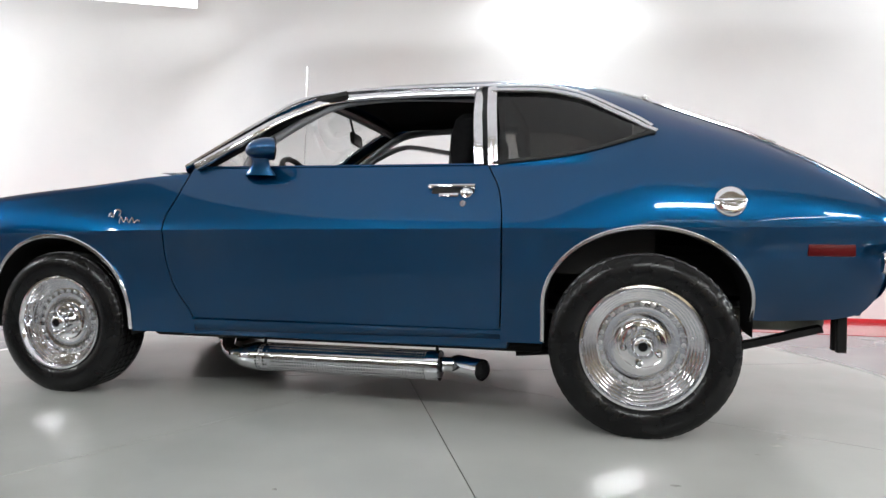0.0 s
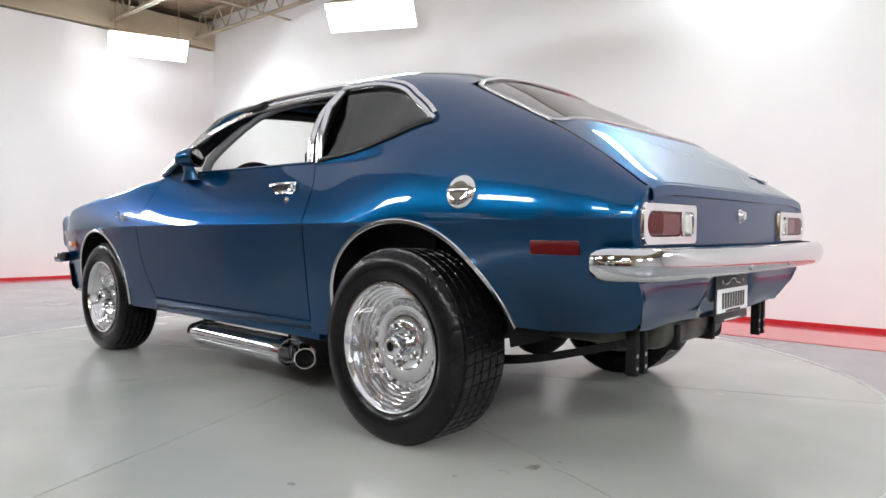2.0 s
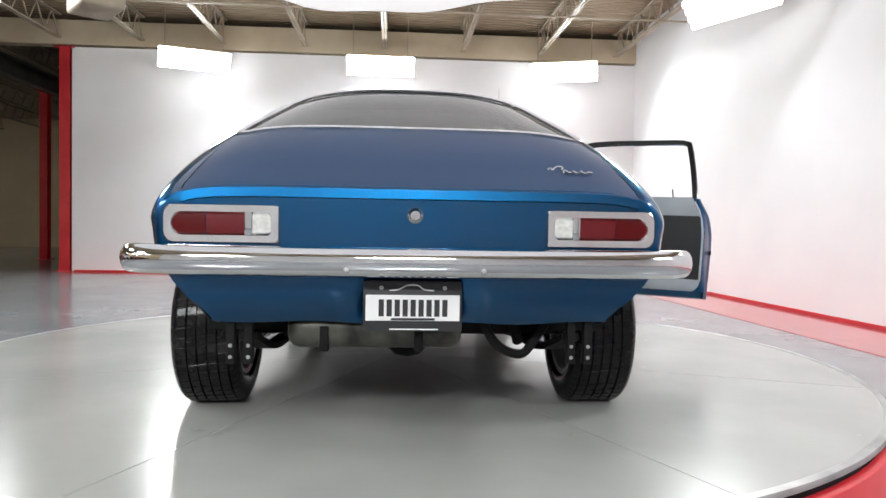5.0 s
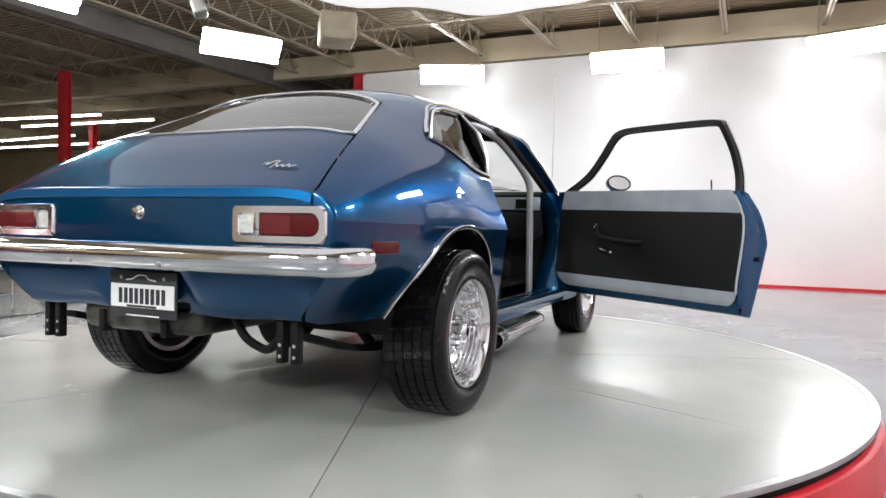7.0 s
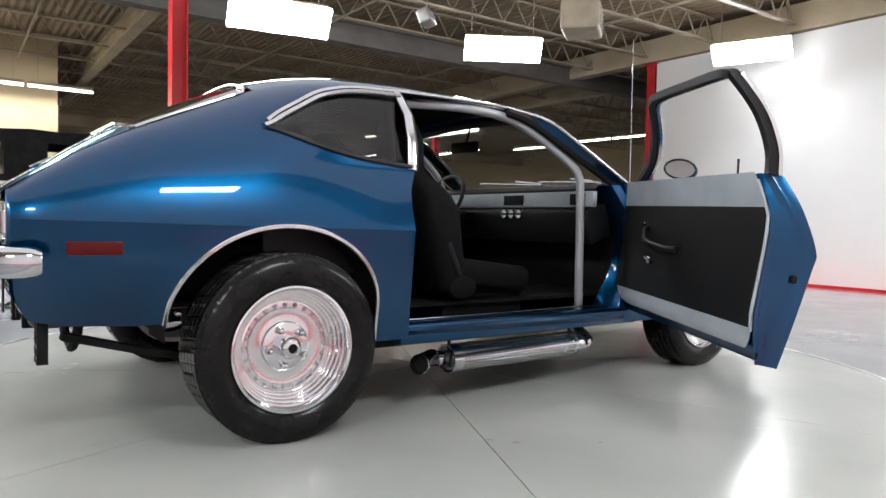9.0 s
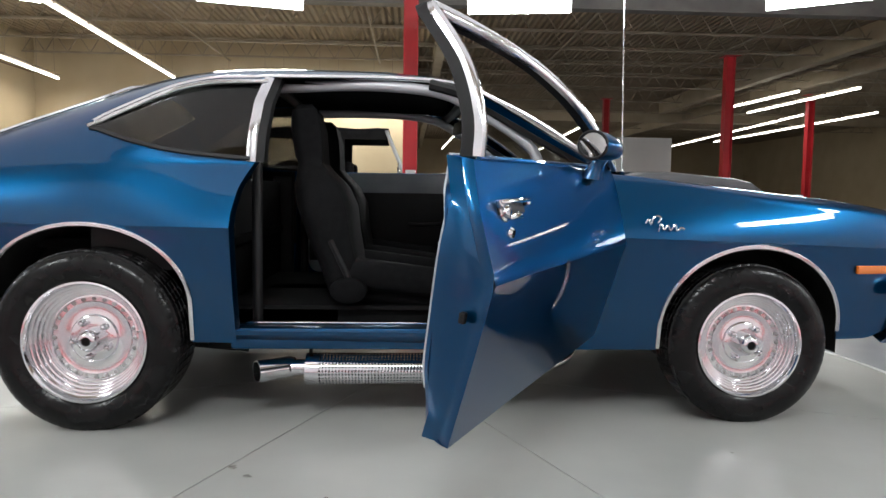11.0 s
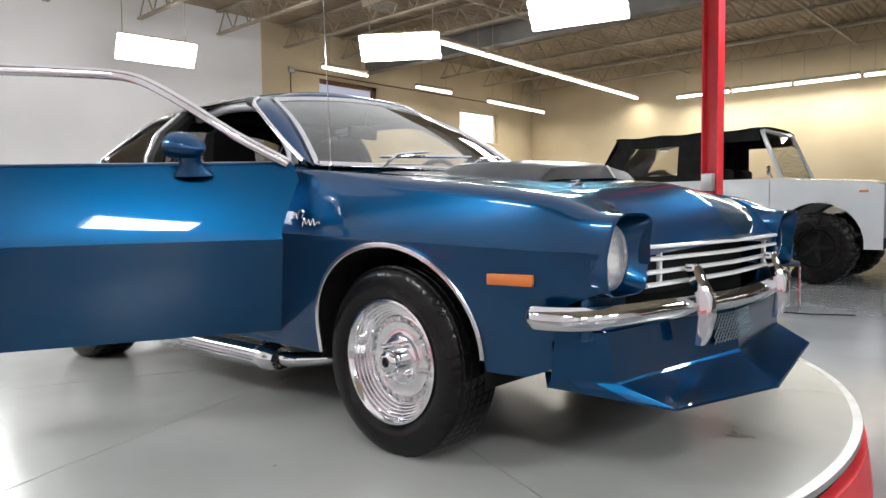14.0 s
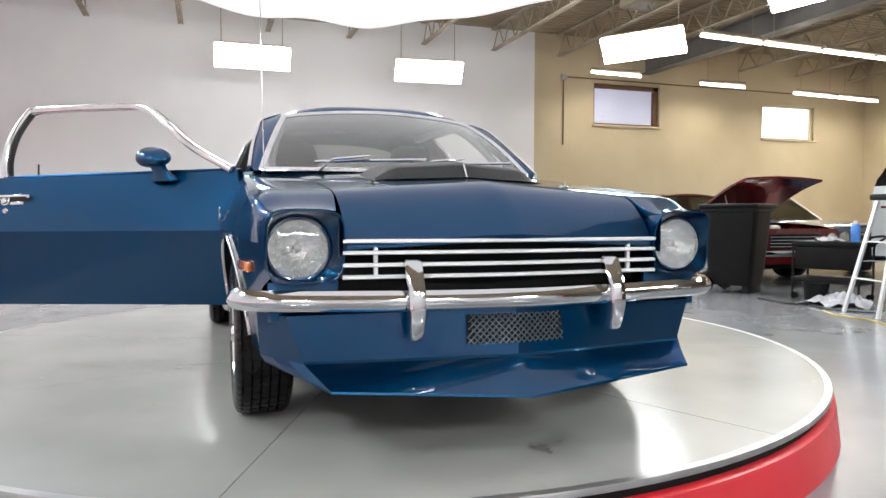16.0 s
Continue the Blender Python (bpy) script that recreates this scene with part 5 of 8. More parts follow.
# cowl, wipers, aerial
rows = [[(x0 - (0.165 if i == 0 else 0.0) * (1 - t * t) + (0 if i == 0 else -0.06 * (1 - t * t)), 0.70 * t, z) for t in np.linspace(-1, 1, 17)] for i, (x0, z) in enumerate(((-0.635, 0.938), (-0.775, 0.935)))]
part("cowl", facing(grid_bm(rows), (0, 0, 1)), BLUE, car, "blue cowl panel")
for s in (-1, 1):
    rows = []
    for y in np.linspace(0.48, 0.738, 14):
        a = Vector((-0.825, s * y, nose_z(-0.825, y) + 0.003))
        if y < 0.672:
            b = windshield_at(0.0, s * y / 0.672) + Vector((-0.004, 0, -0.002))
        else:
            k = (y - 0.672) / 0.066
            b = Vector((-0.659 + 0.042 * k, s * y, 0.942 - 0.006 * k))
        m_ = Vector((a.x * 0.5 + b.x * 0.5, s * y, max(nose_z((a.x + b.x) / 2, y) + 0.004, a.z * 0.55 + b.z * 0.45)))
        rows.append([a, (a + m_) / 2 + Vector((0, 0, 0.002)), m_, (m_ + b) / 2, b])
    part("cowl_side", facing(grid_bm(rows), (0, 0, 1)), BLUE, car)
for i in range(14):
    y = -0.45 + i * 0.065
    part("cowl_slot", box_bm(-0.80, -0.765, y, y + 0.035, 0.930, 0.9385), BLACK, car)
for y0, y1 in ((-0.02, 0.40), (-0.50, -0.06)):
    a = windshield_at(0.05, y1 / 0.672) + Vector((-0.03, 0, 0.02))
    b = windshield_at(0.09, y0 / 0.672) + Vector((-0.03, 0, 0.025))
    w = part("wiper", tube_bm([Vector((-0.79 + 0.1 * (y1 / 0.67) ** 2, y1 + 0.02, 0.94)), a + Vector((-0.02, -0.04, 0.012)), (a + b) / 2 + Vector((-0.012, 0, 0.02))], 0.006, 8), ALLOY, car, "bright wiper arm with a black blade")
    part("wiper_blade", tube_bm([a + Vector((0, 0.04, 0)), (a + b) / 2, b - Vector((0, 0.06, 0))], 0.007, 6), ALLOY, w)
part("aerial", rod_bm((-0.735, 0.655, 0.915), (-0.715, 0.665, 1.70), 0.0022, 6), CHROME, car, "thin whip aerial")
part("aerial_base", turned(spin_bm([(0, 0.03), (0.008, 0.026), (0.014, 0.0)], 14, "z"), Matrix.Translation((-0.735, 0.655, 0.918))), CHROME, car)

# ---- the blue car: tail ----
for s in (-1, 1):
    y0, y1, z0, z1 = 0.405, 0.748, 0.660, 0.778
    loop = []
    for cx_, cz_, a0, r in ((y1 - 0.032, z1 - 0.032, 0, 0.032), (y0 + 0.015, z1 - 0.015, 90, 0.015), (y0 + 0.015, z0 + 0.015, 180, 0.015), (y1 - 0.032, z0 + 0.032, 270, 0.032)):
        for i in range(7):
            a = radians(a0 + 15 * i)
            loop.append((cx_ + r * math.cos(a), cz_ + r * math.sin(a)))
    mid = ((y0 + y1) / 2, (z0 + z1) / 2)
    rows = []
    for f, x in ((1.0, 1.985), (1.0, 2.006), (0.0, 2.012), (-1, 2.012), (-2, 2.003)):
        d = {1.0: 0, 0.0: 0.004, -1: 0.024, -2: 0.029}[f]
        rows.append([(x - 0.02 * max(y - 0.55, 0), s * (y + (d if y < mid[0] else -d)), z + (d if z < mid[1] else -d)) for y, z in loop])
    tl = part("tail_lamp", facing(grid_bm(rows, None, close_v=True), (1, 0, 0)), ALLOY, car, "red tail lamp in a bright frame")

    def lens(a, b, material, lab, nm):
        rr = [[(x - 0.02 * max(y - 0.55, 0), s * y, z) for y in np.linspace(a, b, 8)] for z, x in ((z0 + 0.028, 2.001), (z0 + 0.032, 2.006), (mid[1], 2.008), (z1 - 0.032, 2.006), (z1 - 0.028, 2.001))]
        part(nm, facing(grid_bm(rr), (1, 0, 0)), material, tl, lab)
    lens(0.510, 0.622, LENS_RED, "ribbed red lens", "brake_lens")
    lens(0.624, 0.724, LENS_DARK_RED, "dark red lens", "tail_lens")
    lens(0.424, 0.486, LENS_WHITE, "clear reversing lens", "reverse_lens")
    part("lamp_divider", box_bm(1.99, 2.011, min(s * 0.487, s * 0.509), max(s * 0.487, s * 0.509), z0 + 0.014, z1 - 0.014, 0.003), CHROME, tl)
    part("reverse_mask", box_bm(1.99, 2.010, min(s * 0.436, s * 0.476), max(s * 0.436, s * 0.476), 0.690, 0.696, 0.001), ALLOY_DULL, tl)

part("hatch_lock", turned(spin_bm([(0, 0.016), (0.014, 0.015), (0.018, 0.008), (0.024, 0.004), (0.026, 0.0)], 24, "x"), Matrix.Translation((2.0, 0, 0.752))), CHROME, car, "round chrome hatch lock")
line = [(2.088, 0.0, 0.612), (2.086, 0.3, 0.612), (2.078, 0.6, 0.613), (2.062, 0.76, 0.614), (2.035, 0.825, 0.615), (1.985, 0.858, 0.616), (1.922, 0.866, 0.616)]
full = soft([(x, -y, z) for x, y, z in reversed(line[1:])] + line, 4)
PROF2 = [(-0.03, -0.042), (0.000, -0.042), (0.010, -0.034), (0.017, -0.018), (0.020, 0.0), (0.018, 0.016), (0.011, 0.032), (0.0, 0.041), (-0.03, 0.043)]
rb = part("rear_bumper", rim_sweep(full, PROF2, 1.2), CHROME, car, "chrome rear bumper wrapping the corners")
for y in (-0.58, -0.20, 0.20, 0.58):
    part("bumper_bolt", turned(spin_bm([(0, 0.008), (0.008, 0.006), (0.011, 0.0)], 12, "x"), Matrix.Translation((2.1005 - 0.0245 * (abs(y) / 0.6) ** 2 + 0.014 * (abs(y) < 0.3) * 0.1, y, 0.590))), ALLOY_DULL, rb)
rows = []
for k, (z, x) in enumerate(((0.575, 1.978), (0.545, 1.982), (0.50, 1.972), (0.46, 1.956), (0.425, 1.942), (0.415, 1.930))):
    r = []
    hw = skin_y(1.965, max(z, 0.43)) + 0.001
    for t in np.linspace(-1, 1, 33):
        y = t * hw
        dent = 0.022 * (1 - ease(0.16, 0.19, abs(y))) if 0 < k < 5 else 0
        r.append((x + (min(1.991, 1.944 + 0.5 * (z - 0.425)) - x) * abs(t) ** 12 - dent, y, z + (0.004 * math.sin(9 * t) if k > 3 else 0) + 0.006 * abs(t) ** 6 * (k > 2)))
    rows.append(r)
val = part("rear_valance", facing(grid_bm(rows), (1, 0, 0)), BLUE, car, "blue dented rear valance")
plate = part("number_plate", box_bm(1.972, 1.980, -0.156, 0.150, 0.395, 0.552, 0.004), INK, car, "white plate in a black dealer frame")
part("plate_face", box_bm(1.979, 1.983, -0.148, 0.142, 0.428, 0.508, 0.002), PLATE_WHITE, plate)
for i in range(9):
    y = -0.108 + i * 0.0245
    part("plate_mark", box_bm(1.983, 1.9845, y, y + 0.016, 0.442, 0.494), INK, plate)
part("plate_mark", box_bm(1.980, 1.982, -0.075, 0.075, 0.400, 0.404), PLATE_WHITE, plate)
part("plate_mark", box_bm(1.983, 1.9845, -0.07, 0.065, 0.430, 0.437), INK, plate)
part("plate_emblem", tube_bm(soft([(1.982, -0.075, 0.522), (1.982, -0.045, 0.526), (1.982, -0.02, 0.538), (1.982, 0.012, 0.538), (1.982, 0.03, 0.526), (1.982, 0.062, 0.522)], 4), 0.0025, 6), PLATE_WHITE, plate)
for y in (-0.10, 0.095):
    part("plate_screw", turned(spin_bm([(0, 0.003), (0.006, 0.002), (0.007, 0.0)], 12, "x"), Matrix.Translation((1.981, y, 0.53))), ALLOY_DULL, plate)
# fuel cap and script badges
m = Matrix.Translation((1.468, -skin_y(1.468, 0.812) - 0.001, 0.812)) @ pose(0, 0, 0, -17, 0, 0)
cap = part("fuel_cap", turned(spin_bm([(0, -0.010), (0.027, -0.011), (0.045, -0.010), (0.052, -0.004), (0.054, 0.004)], 40, "y"), m), ALLOY, car, "round brushed metal fuel cap")
part("cap_grip", turned(box_bm(-0.043, 0.043, -0.017, -0.008, -0.004, 0.004, 0.002), m), ALLOY, cap)


def script_badge(m, parent):
    """A small bright script as plain strokes."""
    m = m @ Matrix.Scale(1.3, 4)
    b = part("badge", turned(tube_bm(soft([(-0.055, 0, 0.004), (-0.047, 0, 0.016), (-0.04, 0, 0.002), (-0.034, 0, 0.018), (-0.024, 0, 0.026), (-0.012, 0, 0.020), (-0.02, 0, 0.006)], 4), 0.0026, 6), m), CHROME, parent, "small chrome script badge")
    part("badge_stroke", turned(tube_bm(soft([(-0.018, 0, -0.018), (-0.012, 0, 0.004), (-0.002, 0, -0.012), (0.008, 0, 0.0), (0.016, 0, -0.014), (0.028, 0, 0.002), (0.034, 0, -0.014), (0.046, 0, -0.006), (0.056, 0, -0.010)], 4), 0.0024, 6), m), CHROME, b)


for s in (-1, 1):
    script_badge(Matrix.Translation((-0.84, s * (0.846), 0.742)) @ Matrix.Diagonal((-s if s > 0 else 1, 1, 1, 1)) @ pose(0, 0, 0, 0, 0, 0), car)
hb = Vector((1.90, 0.50, skin_z(1.90, 0.50) + 0.006))
script_badge(Matrix.Translation(hb) @ pose(0, 0, 0, 0, 0, 90) @ pose(0, 0, 0, -62, 0, 0), car)
# hatch window moulding
rim = []
for t in np.linspace(-0.92, 0.92, 21):
    x = 1.225 - 0.022 * (1 - t * t)
    y = t * (YH(1.225) - 0.012)
    rim.append((x, y, skin_z(x, abs(y)) + 0.002))
edge_r = [(x, YH(x) - 0.010, skin_z(x, YH(x) - 0.010) + 0.002) for x in np.linspace(1.245, 1.635, 10)]
foot = [(1.655, t * (YH(1.655) - 0.03), skin_z(1.655, abs(t) * (YH(1.655) - 0.03)) + 0.002) for t in np.linspace(0.97, -0.97, 21)]
edge_l = [(x, -y, z) for x, y, z in reversed(edge_r)]
part("hatch_moulding", strip_bm(rim + edge_r + foot + edge_l, 0.016, 0.007, (0.45, 0, 1), closed=True), SATIN, car, "bright rear window moulding")
part("windshield_moulding", strip_bm([windshield_at(u, -0.985) for u in np.linspace(0, 0.97, 8)] + [windshield_at(0.985, t) for t in np.linspace(-0.97, 0.97, 21)] + [windshield_at(u, 0.985) for u in np.linspace(0.97, 0, 8)] + [windshield_at(0.012, t) for t in np.linspace(0.97, -0.97, 21)], 0.026, 0.009, (-0.75, 0, 0.66), closed=True), SATIN, car, "bright windshield moulding")


# ---- the blue car: wheels ----
def tyre_bm(R, w, rim, seed):
    """A tyre with grooved ribs and cut shoulders; its outer side looks along -y."""
    h = w / 2
    prof = [(rim - 0.004, -h * 0.78), (rim + 0.010, -h * 0.90), (rim + 0.030, -h * 0.975), ((R + rim) / 2, -h * 1.0), (R - 0.036, -h * 0.965), (R - 0.016, -h * 0.90), (R - 0.006, -h * 0.80)]
    tread = []
    ribs = 5
    span = h * 0.74
    for i in range(ribs):
        a, b = -span + 2 * span * i / ribs, -span + 2 * span * (i + 1) / ribs
        g = 0.0035
        tread += [(R - 0.008, a + g * 0.2), (R, a + g), (R, b - g), (R - 0.008, b - g * 0.2)]
    prof2 = prof + tread + [(r, -y) for r, y in reversed(prof)]
    n_pitch = 54
    rows, k = [], 0
    rng = random.Random(seed)
    for i in range(n_pitch):
        for f, cut in ((0.0, 0), (0.70, 0), (0.76, 1), (0.94, 1)):
            a = 2 * math.pi * (i + f) / n_pitch
            row = []
            for j, (r, y) in enumerate(prof2):
                aa = a + 0.05 * (y / h) * (1 if j % 2 else 1)
                shoulder = abs(y) > h * 0.44 and r > R - 0.012
                inner = r >= R - 0.001 and abs(y) <= h * 0.44
                rr = r - (0.0018 if (cut and shoulder) else 0.004 if (cut and inner and (i + j) % 2) else 0)
                row.append((rr * math.cos(aa), y, rr * math.sin(aa)))
            rows.append(row)
    bm = grid_bm(rows, None, close_u=True)
    bmesh.ops.recalc_face_normals(bm, faces=bm.faces[:])
    return bm


def wheel(x, s, zc, R, w, rim, yc, name, dish):
    e = new(name)
    e.parent = car
    m = Matrix.Translation((x, s * yc, zc)) @ (Matrix.Rotation(math.pi, 4, "Z") if s > 0 else Matrix())
    h = w / 2
    o = -h * 0.86
    tyre = part("wheel", turned(tyre_bm(R, w, rim, 3), m), RUBBER, car, "black tyre on a polished alloy wheel")
    bpy.data.objects.remove(e)
    k = rim / 0.212
    L = rim - 0.150 * k
    prof = [(rim + 0.004, o + 0.004), (rim + 0.003, o - 0.006), (rim - 0.004, o - 0.007), (rim - 0.010, o + 0.002)]
    for q in range(5):
        # stepped barrel of the deep rim
        r0, y0 = rim - 0.012 - q * (L - 0.016) / 5, o + 0.006 + q * (dish - 0.006) / 5
        prof += [(r0, y0), (r0 - 0.003, y0 + (dish - 0.006) / 5 - 0.001), (r0 - (L - 0.016) / 5 + 0.002, y0 + (dish - 0.006) / 5)]
    prof += [(0.150 * k, o + dish - 0.002), (0.153 * k, o + dish + 0.004), (0.133 * k, o + dish + 0.004), (0.131 * k, o + dish - 0.001), (0.092 * k, o + dish + 0.004), (0.086 * k, o + dish + 0.002), (0.083 * k, o + dish - 0.010), (0.078 * k, o + dish - 0.013), (0.05, o + dish - 0.013), (0.0, o + dish - 0.013)]
    rimo = part("rim", turned(spin_bm(prof, 72, "y"), m), ALLOY, tyre, "polished alloy rim")
    back = [(rim - 0.03, o + dish), (rim - 0.02, h * 0.85), (rim, h * 0.86)]
    part("rim_barrel", turned(spin_bm(back, 48, "y"), m), ALLOY_DULL, tyre)
    riv = spin_bm([(0, -0.007), (0.006, -0.0055), (0.009, 0.0)], 8, "y")
    rm = bpy.data.meshes.new("rivet")
    riv.to_mesh(rm)
    riv.free()
    rm.materials.append(ALLOY_DULL)
    for i in range(24):
        a = 2 * math.pi * i / 24
        ob = new("rivet", rm)
        ob.parent = rimo
        ob.matrix_basis = m @ Matrix.Translation((0.143 * k * math.cos(a), o + dish + 0.003, 0.143 * k * math.sin(a)))
    nut = spin_bm([(0, -0.030), (0.007, -0.029), (0.0115, -0.023), (0.013, 0.0)], 12, "y")
    nm = bpy.data.meshes.new("lug_nut")
    nut.to_mesh(nm)
    nut.free()
    nm.materials.append(CHROME)
    cnt = 4 if x < 0 else 5
    for i in range(cnt):
        a = 2 * math.pi * (i + 0.62) / cnt
        ob = new("lug_nut", nm)
        ob.parent = rimo
        ob.matrix_basis = m @ Matrix.Translation((0.064 * math.cos(a), o + dish - 0.012, 0.064 * math.sin(a)))
    hub = m @ Matrix.Translation((0, o + dish - 0.012, 0))
    part("hub_cap", turned(spin_bm([(0.016, -0.058), (0.024, -0.058), (0.032, -0.053), (0.0365, -0.044), (0.0375, -0.030), (0.0375, 0.0)], 32, "y"), hub), CHROME, rimo, "round chrome hub cap")
    part("hub_bore", turned(spin_bm([(0, -0.050), (0.015, -0.050), (0.0165, -0.0575)], 20, "y"), hub), BLACK, rimo)
    part("valve", turned(rod_bm((0.17 * k, o + dish - 0.01, 0.03), (0.165 * k, o + dish - 0.035, 0.03), 0.004, 8), m), ALLOY_DULL, rimo)
    return tyre


for s in (-1, 1):
    wheel(1.194, s, 0.314, 0.321, 0.250, 0.210, 0.765, "rear", 0.078)
    wheel(-1.194, s, 0.297, 0.302, 0.205, 0.194, 0.712, "front", 0.052)

# ---- the blue car: side pipes and underside ----
for s in (-1, 1):
    p = part("side_pipe", tube_bm(soft([(-0.62, s * 0.40, 0.20), (-0.56, s * 0.52, 0.18), (-0.47, s * 0.63, 0.175), (-0.38, s * 0.668, 0.178), (0.2, s * 0.70, 0.185), (0.50, s * 0.715, 0.189), (0.58, s * 0.72, 0.188)], 5), 0.030, 16), CHROME, car, "chrome side exhaust pipe with a punched heat shield")
    TIP = Matrix.Translation((0.545, s * 0.722, 0.188)) @ Matrix.Rotation(s * radians(34), 4, "Z")
    tip = spin_bm([(0.034, -0.05), (0.040, -0.03), (0.040, 0.0), (0.039, 0.03), (0.041, 0.10), (0.037, 0.10), (0.034, 0.03), (0.0, 0.02)], 24, "x")
    part("pipe_tip", turned(tip, TIP), CHROME, p)
    part("pipe_bore", turned(spin_bm([(0.0, 0.06), (0.0345, 0.06)], 24, "x"), TIP), BLACK, p)
    # punched sleeve: a sheet with rows of diamond holes between two plain collars
    A, B = Vector((-0.405, s * 0.664, 0.178)), Vector((0.455, s * 0.714, 0.188))
    bm = bmesh.new()
    nu, nv = 72, 26

    def on(u, v, lift=0.0):
        c = A.lerp(B, u / nu)
        a = 2 * math.pi * v / nv
        e = 0.78 + 0.22 * ease(0, 6, u)
        return c + Vector((0, (0.070 * e + lift) * math.cos(a), (0.058 * e + lift) * math.sin(a) - 0.004))
    corner = {}

    def vert(u, v):
        key = (round(u * 8), round((v % nv) * 8))
        if key not in corner:
            corner[key] = bm.verts.new(on(u, v))
        return corner[key]
    for u in range(nu):
        for v in range(nv):
            q = [vert(u, v), vert(u + 1, v), vert(u + 1, v + 1), vert(u, v + 1)]
            if u < 7 or u > nu - 5:
                bm.faces.new(q)
                continue
            h = [vert(u + 0.5, v + 0.125), vert(u + 0.875, v + 0.5), vert(u + 0.5, v + 0.875), vert(u + 0.125, v + 0.5)]
            for i in range(4):
                j = (i + 1) % 4
                bm.faces.new([q[i], q[j], h[i]])
                bm.faces.new([q[j], h[j], h[i]])
    bmesh.ops.recalc_face_normals(bm, faces=bm.faces[:])
    part("heat_shield", bm, CHROME, p, "punched chrome heat shield")
    for x in (-0.30, 0.44):
        q = Vector((x, s * (0.676 + 0.05 * (x + 0.3)), 0.18 + 0.01 * (x + 0.3)))
        part("pipe_clamp", turned(spin_bm([(0.054, -0.008), (0.057, -0.008), (0.057, 0.008), (0.054, 0.008)], 28, "x"), Matrix.Translation(q) @ Matrix.Diagonal((1, 1.1, 0.88, 1))), ALLOY_DULL, p)
        part("pipe_hanger", rod_bm(q + Vector((0, 0, 0.03)), q + Vector((0, 0, 0.11)), 0.007, 8), BLACK, p)
part("floor_pan", box_bm(-0.84, 0.84, -0.66, 0.66, 0.24, 0.29, 0.02), BLACK, car)
part("engine_bay_tray", box_bm(-1.78, -0.84, -0.46, 0.46, 0.28, 0.36, 0.03), BLACK, car)
part("boot_floor", box_bm(0.84, 1.93, -0.50, 0.50, 0.42, 0.50, 0.03), BLACK, car)
part("inner_flank", box_bm(1.58, 1.84, -0.60, -0.5, 0.46, 0.60, 0.02), BLACK, car)
part("inner_flank", box_bm(1.58, 1.84, 0.5, 0.60, 0.46, 0.60, 0.02), BLACK, car)
# the tank's blotchy reflections are put into its colour as noise
tank = part("fuel_tank", box_bm(1.42, 1.90, -0.40, 0.16, 0.325, 0.44, 0.04, seg=3), vary(mat("tank steel with painted reflections", (0.03, 0.03, 0.028), 0.35, 0.7), (0.008, 0.008, 0.008), (0.10, 0.10, 0.085), 7, rough=(0.25, 0.5)), car, "dark steel fuel tank with mottled reflections painted on")
for y in (-0.28, 0.02):
    part("tank_strap", box_bm(1.40, 1.912, y - 0.014, y + 0.014, 0.319, 0.40, 0.004), BLACK, tank)
part("floor_pan", box_bm(-1.50, 1.40, -0.58, 0.58, 0.385, 0.40), BLACK, car, "black underside of the floor")
part("hanger", tube_bm(soft([(1.80, 0.24, 0.40), (1.80, 0.28, 0.335), (1.79, 0.33, 0.300), (1.79, 0.38, 0.295), (1.78, 0.42, 0.34), (1.78, 0.46, 0.40)], 4), 0.016, 8), BLACK, car)
ax = part("rear_axle", rod_bm((1.194, -0.64, 0.312), (1.194, 0.64, 0.312), 0.042, 16), BLACK, car, "black rear axle")
part("differential", turned(spin_bm([(0, -0.13), (0.06, -0.12), (0.125, -0.05), (0.135, 0.0), (0.125, 0.05), (0.06, 0.12), (0, 0.13)], 24, "y"), Matrix.Translation((1.194, 0.0, 0.31))), BLACK, ax)
part("driveshaft", rod_bm((-0.2, 0, 0.30), (1.10, 0, 0.31), 0.035, 14), BLACK, car)
part("front_axle_beam", rod_bm((-1.194, -0.60, 0.25), (-1.194, 0.60, 0.25), 0.03, 12), BLACK, car)
part("engine_sump", box_bm(-1.45, -0.95, -0.16, 0.16, 0.17, 0.32, 0.04), BLACK, car)
part("gearbox", turned(spin_bm([(0, -0.95), (0.15, -0.95), (0.11, -0.6), (0.07, -0.2), (0, -0.2)], 20, "x"), Matrix.Translation((0, 0, 0.29))), BLACK, car)
for s in (-1, 1):
    part("traction_bar", rod_bm((0.72, s * 0.50, 0.215), (1.15, s * 0.50, 0.255), 0.018, 10), BLACK, car)
    part("leaf_spring", sweep_bm(soft([(0.66, s * 0.53, 0.30), (0.95, s * 0.53, 0.245), (1.194, s * 0.53, 0.24), (1.5, s * 0.53, 0.27), (1.84, s * 0.53, 0.36)], 5), [(-0.028, -0.012), (0.028, -0.012), (0.028, 0.012), (-0.028, 0.012)]), BLACK, car)
    part("shock_absorber", rod_bm((1.25, s * 0.46, 0.25), (1.42, s * 0.40, 0.44), 0.022, 10), BLACK, car)
    for dy in (0.0, 0.055):
        h = part("tow_bracket", box_bm(1.880, 1.912, s * (0.515 + dy) - 0.013, s * (0.515 + dy) + 0.013, 0.280, 0.42, 0.002), BLACK, car, "black hanging steel bracket with holes")
        for dz in (0.302, 0.338):
            part("bracket_hole", turned(spin_bm([(0, 0.0), (0.006, 0.0), (0.0062, -0.001)], 10, "x"), Matrix.Translation((1.9126, s * (0.515 + dy), dz))), ALLOY_DULL, h)


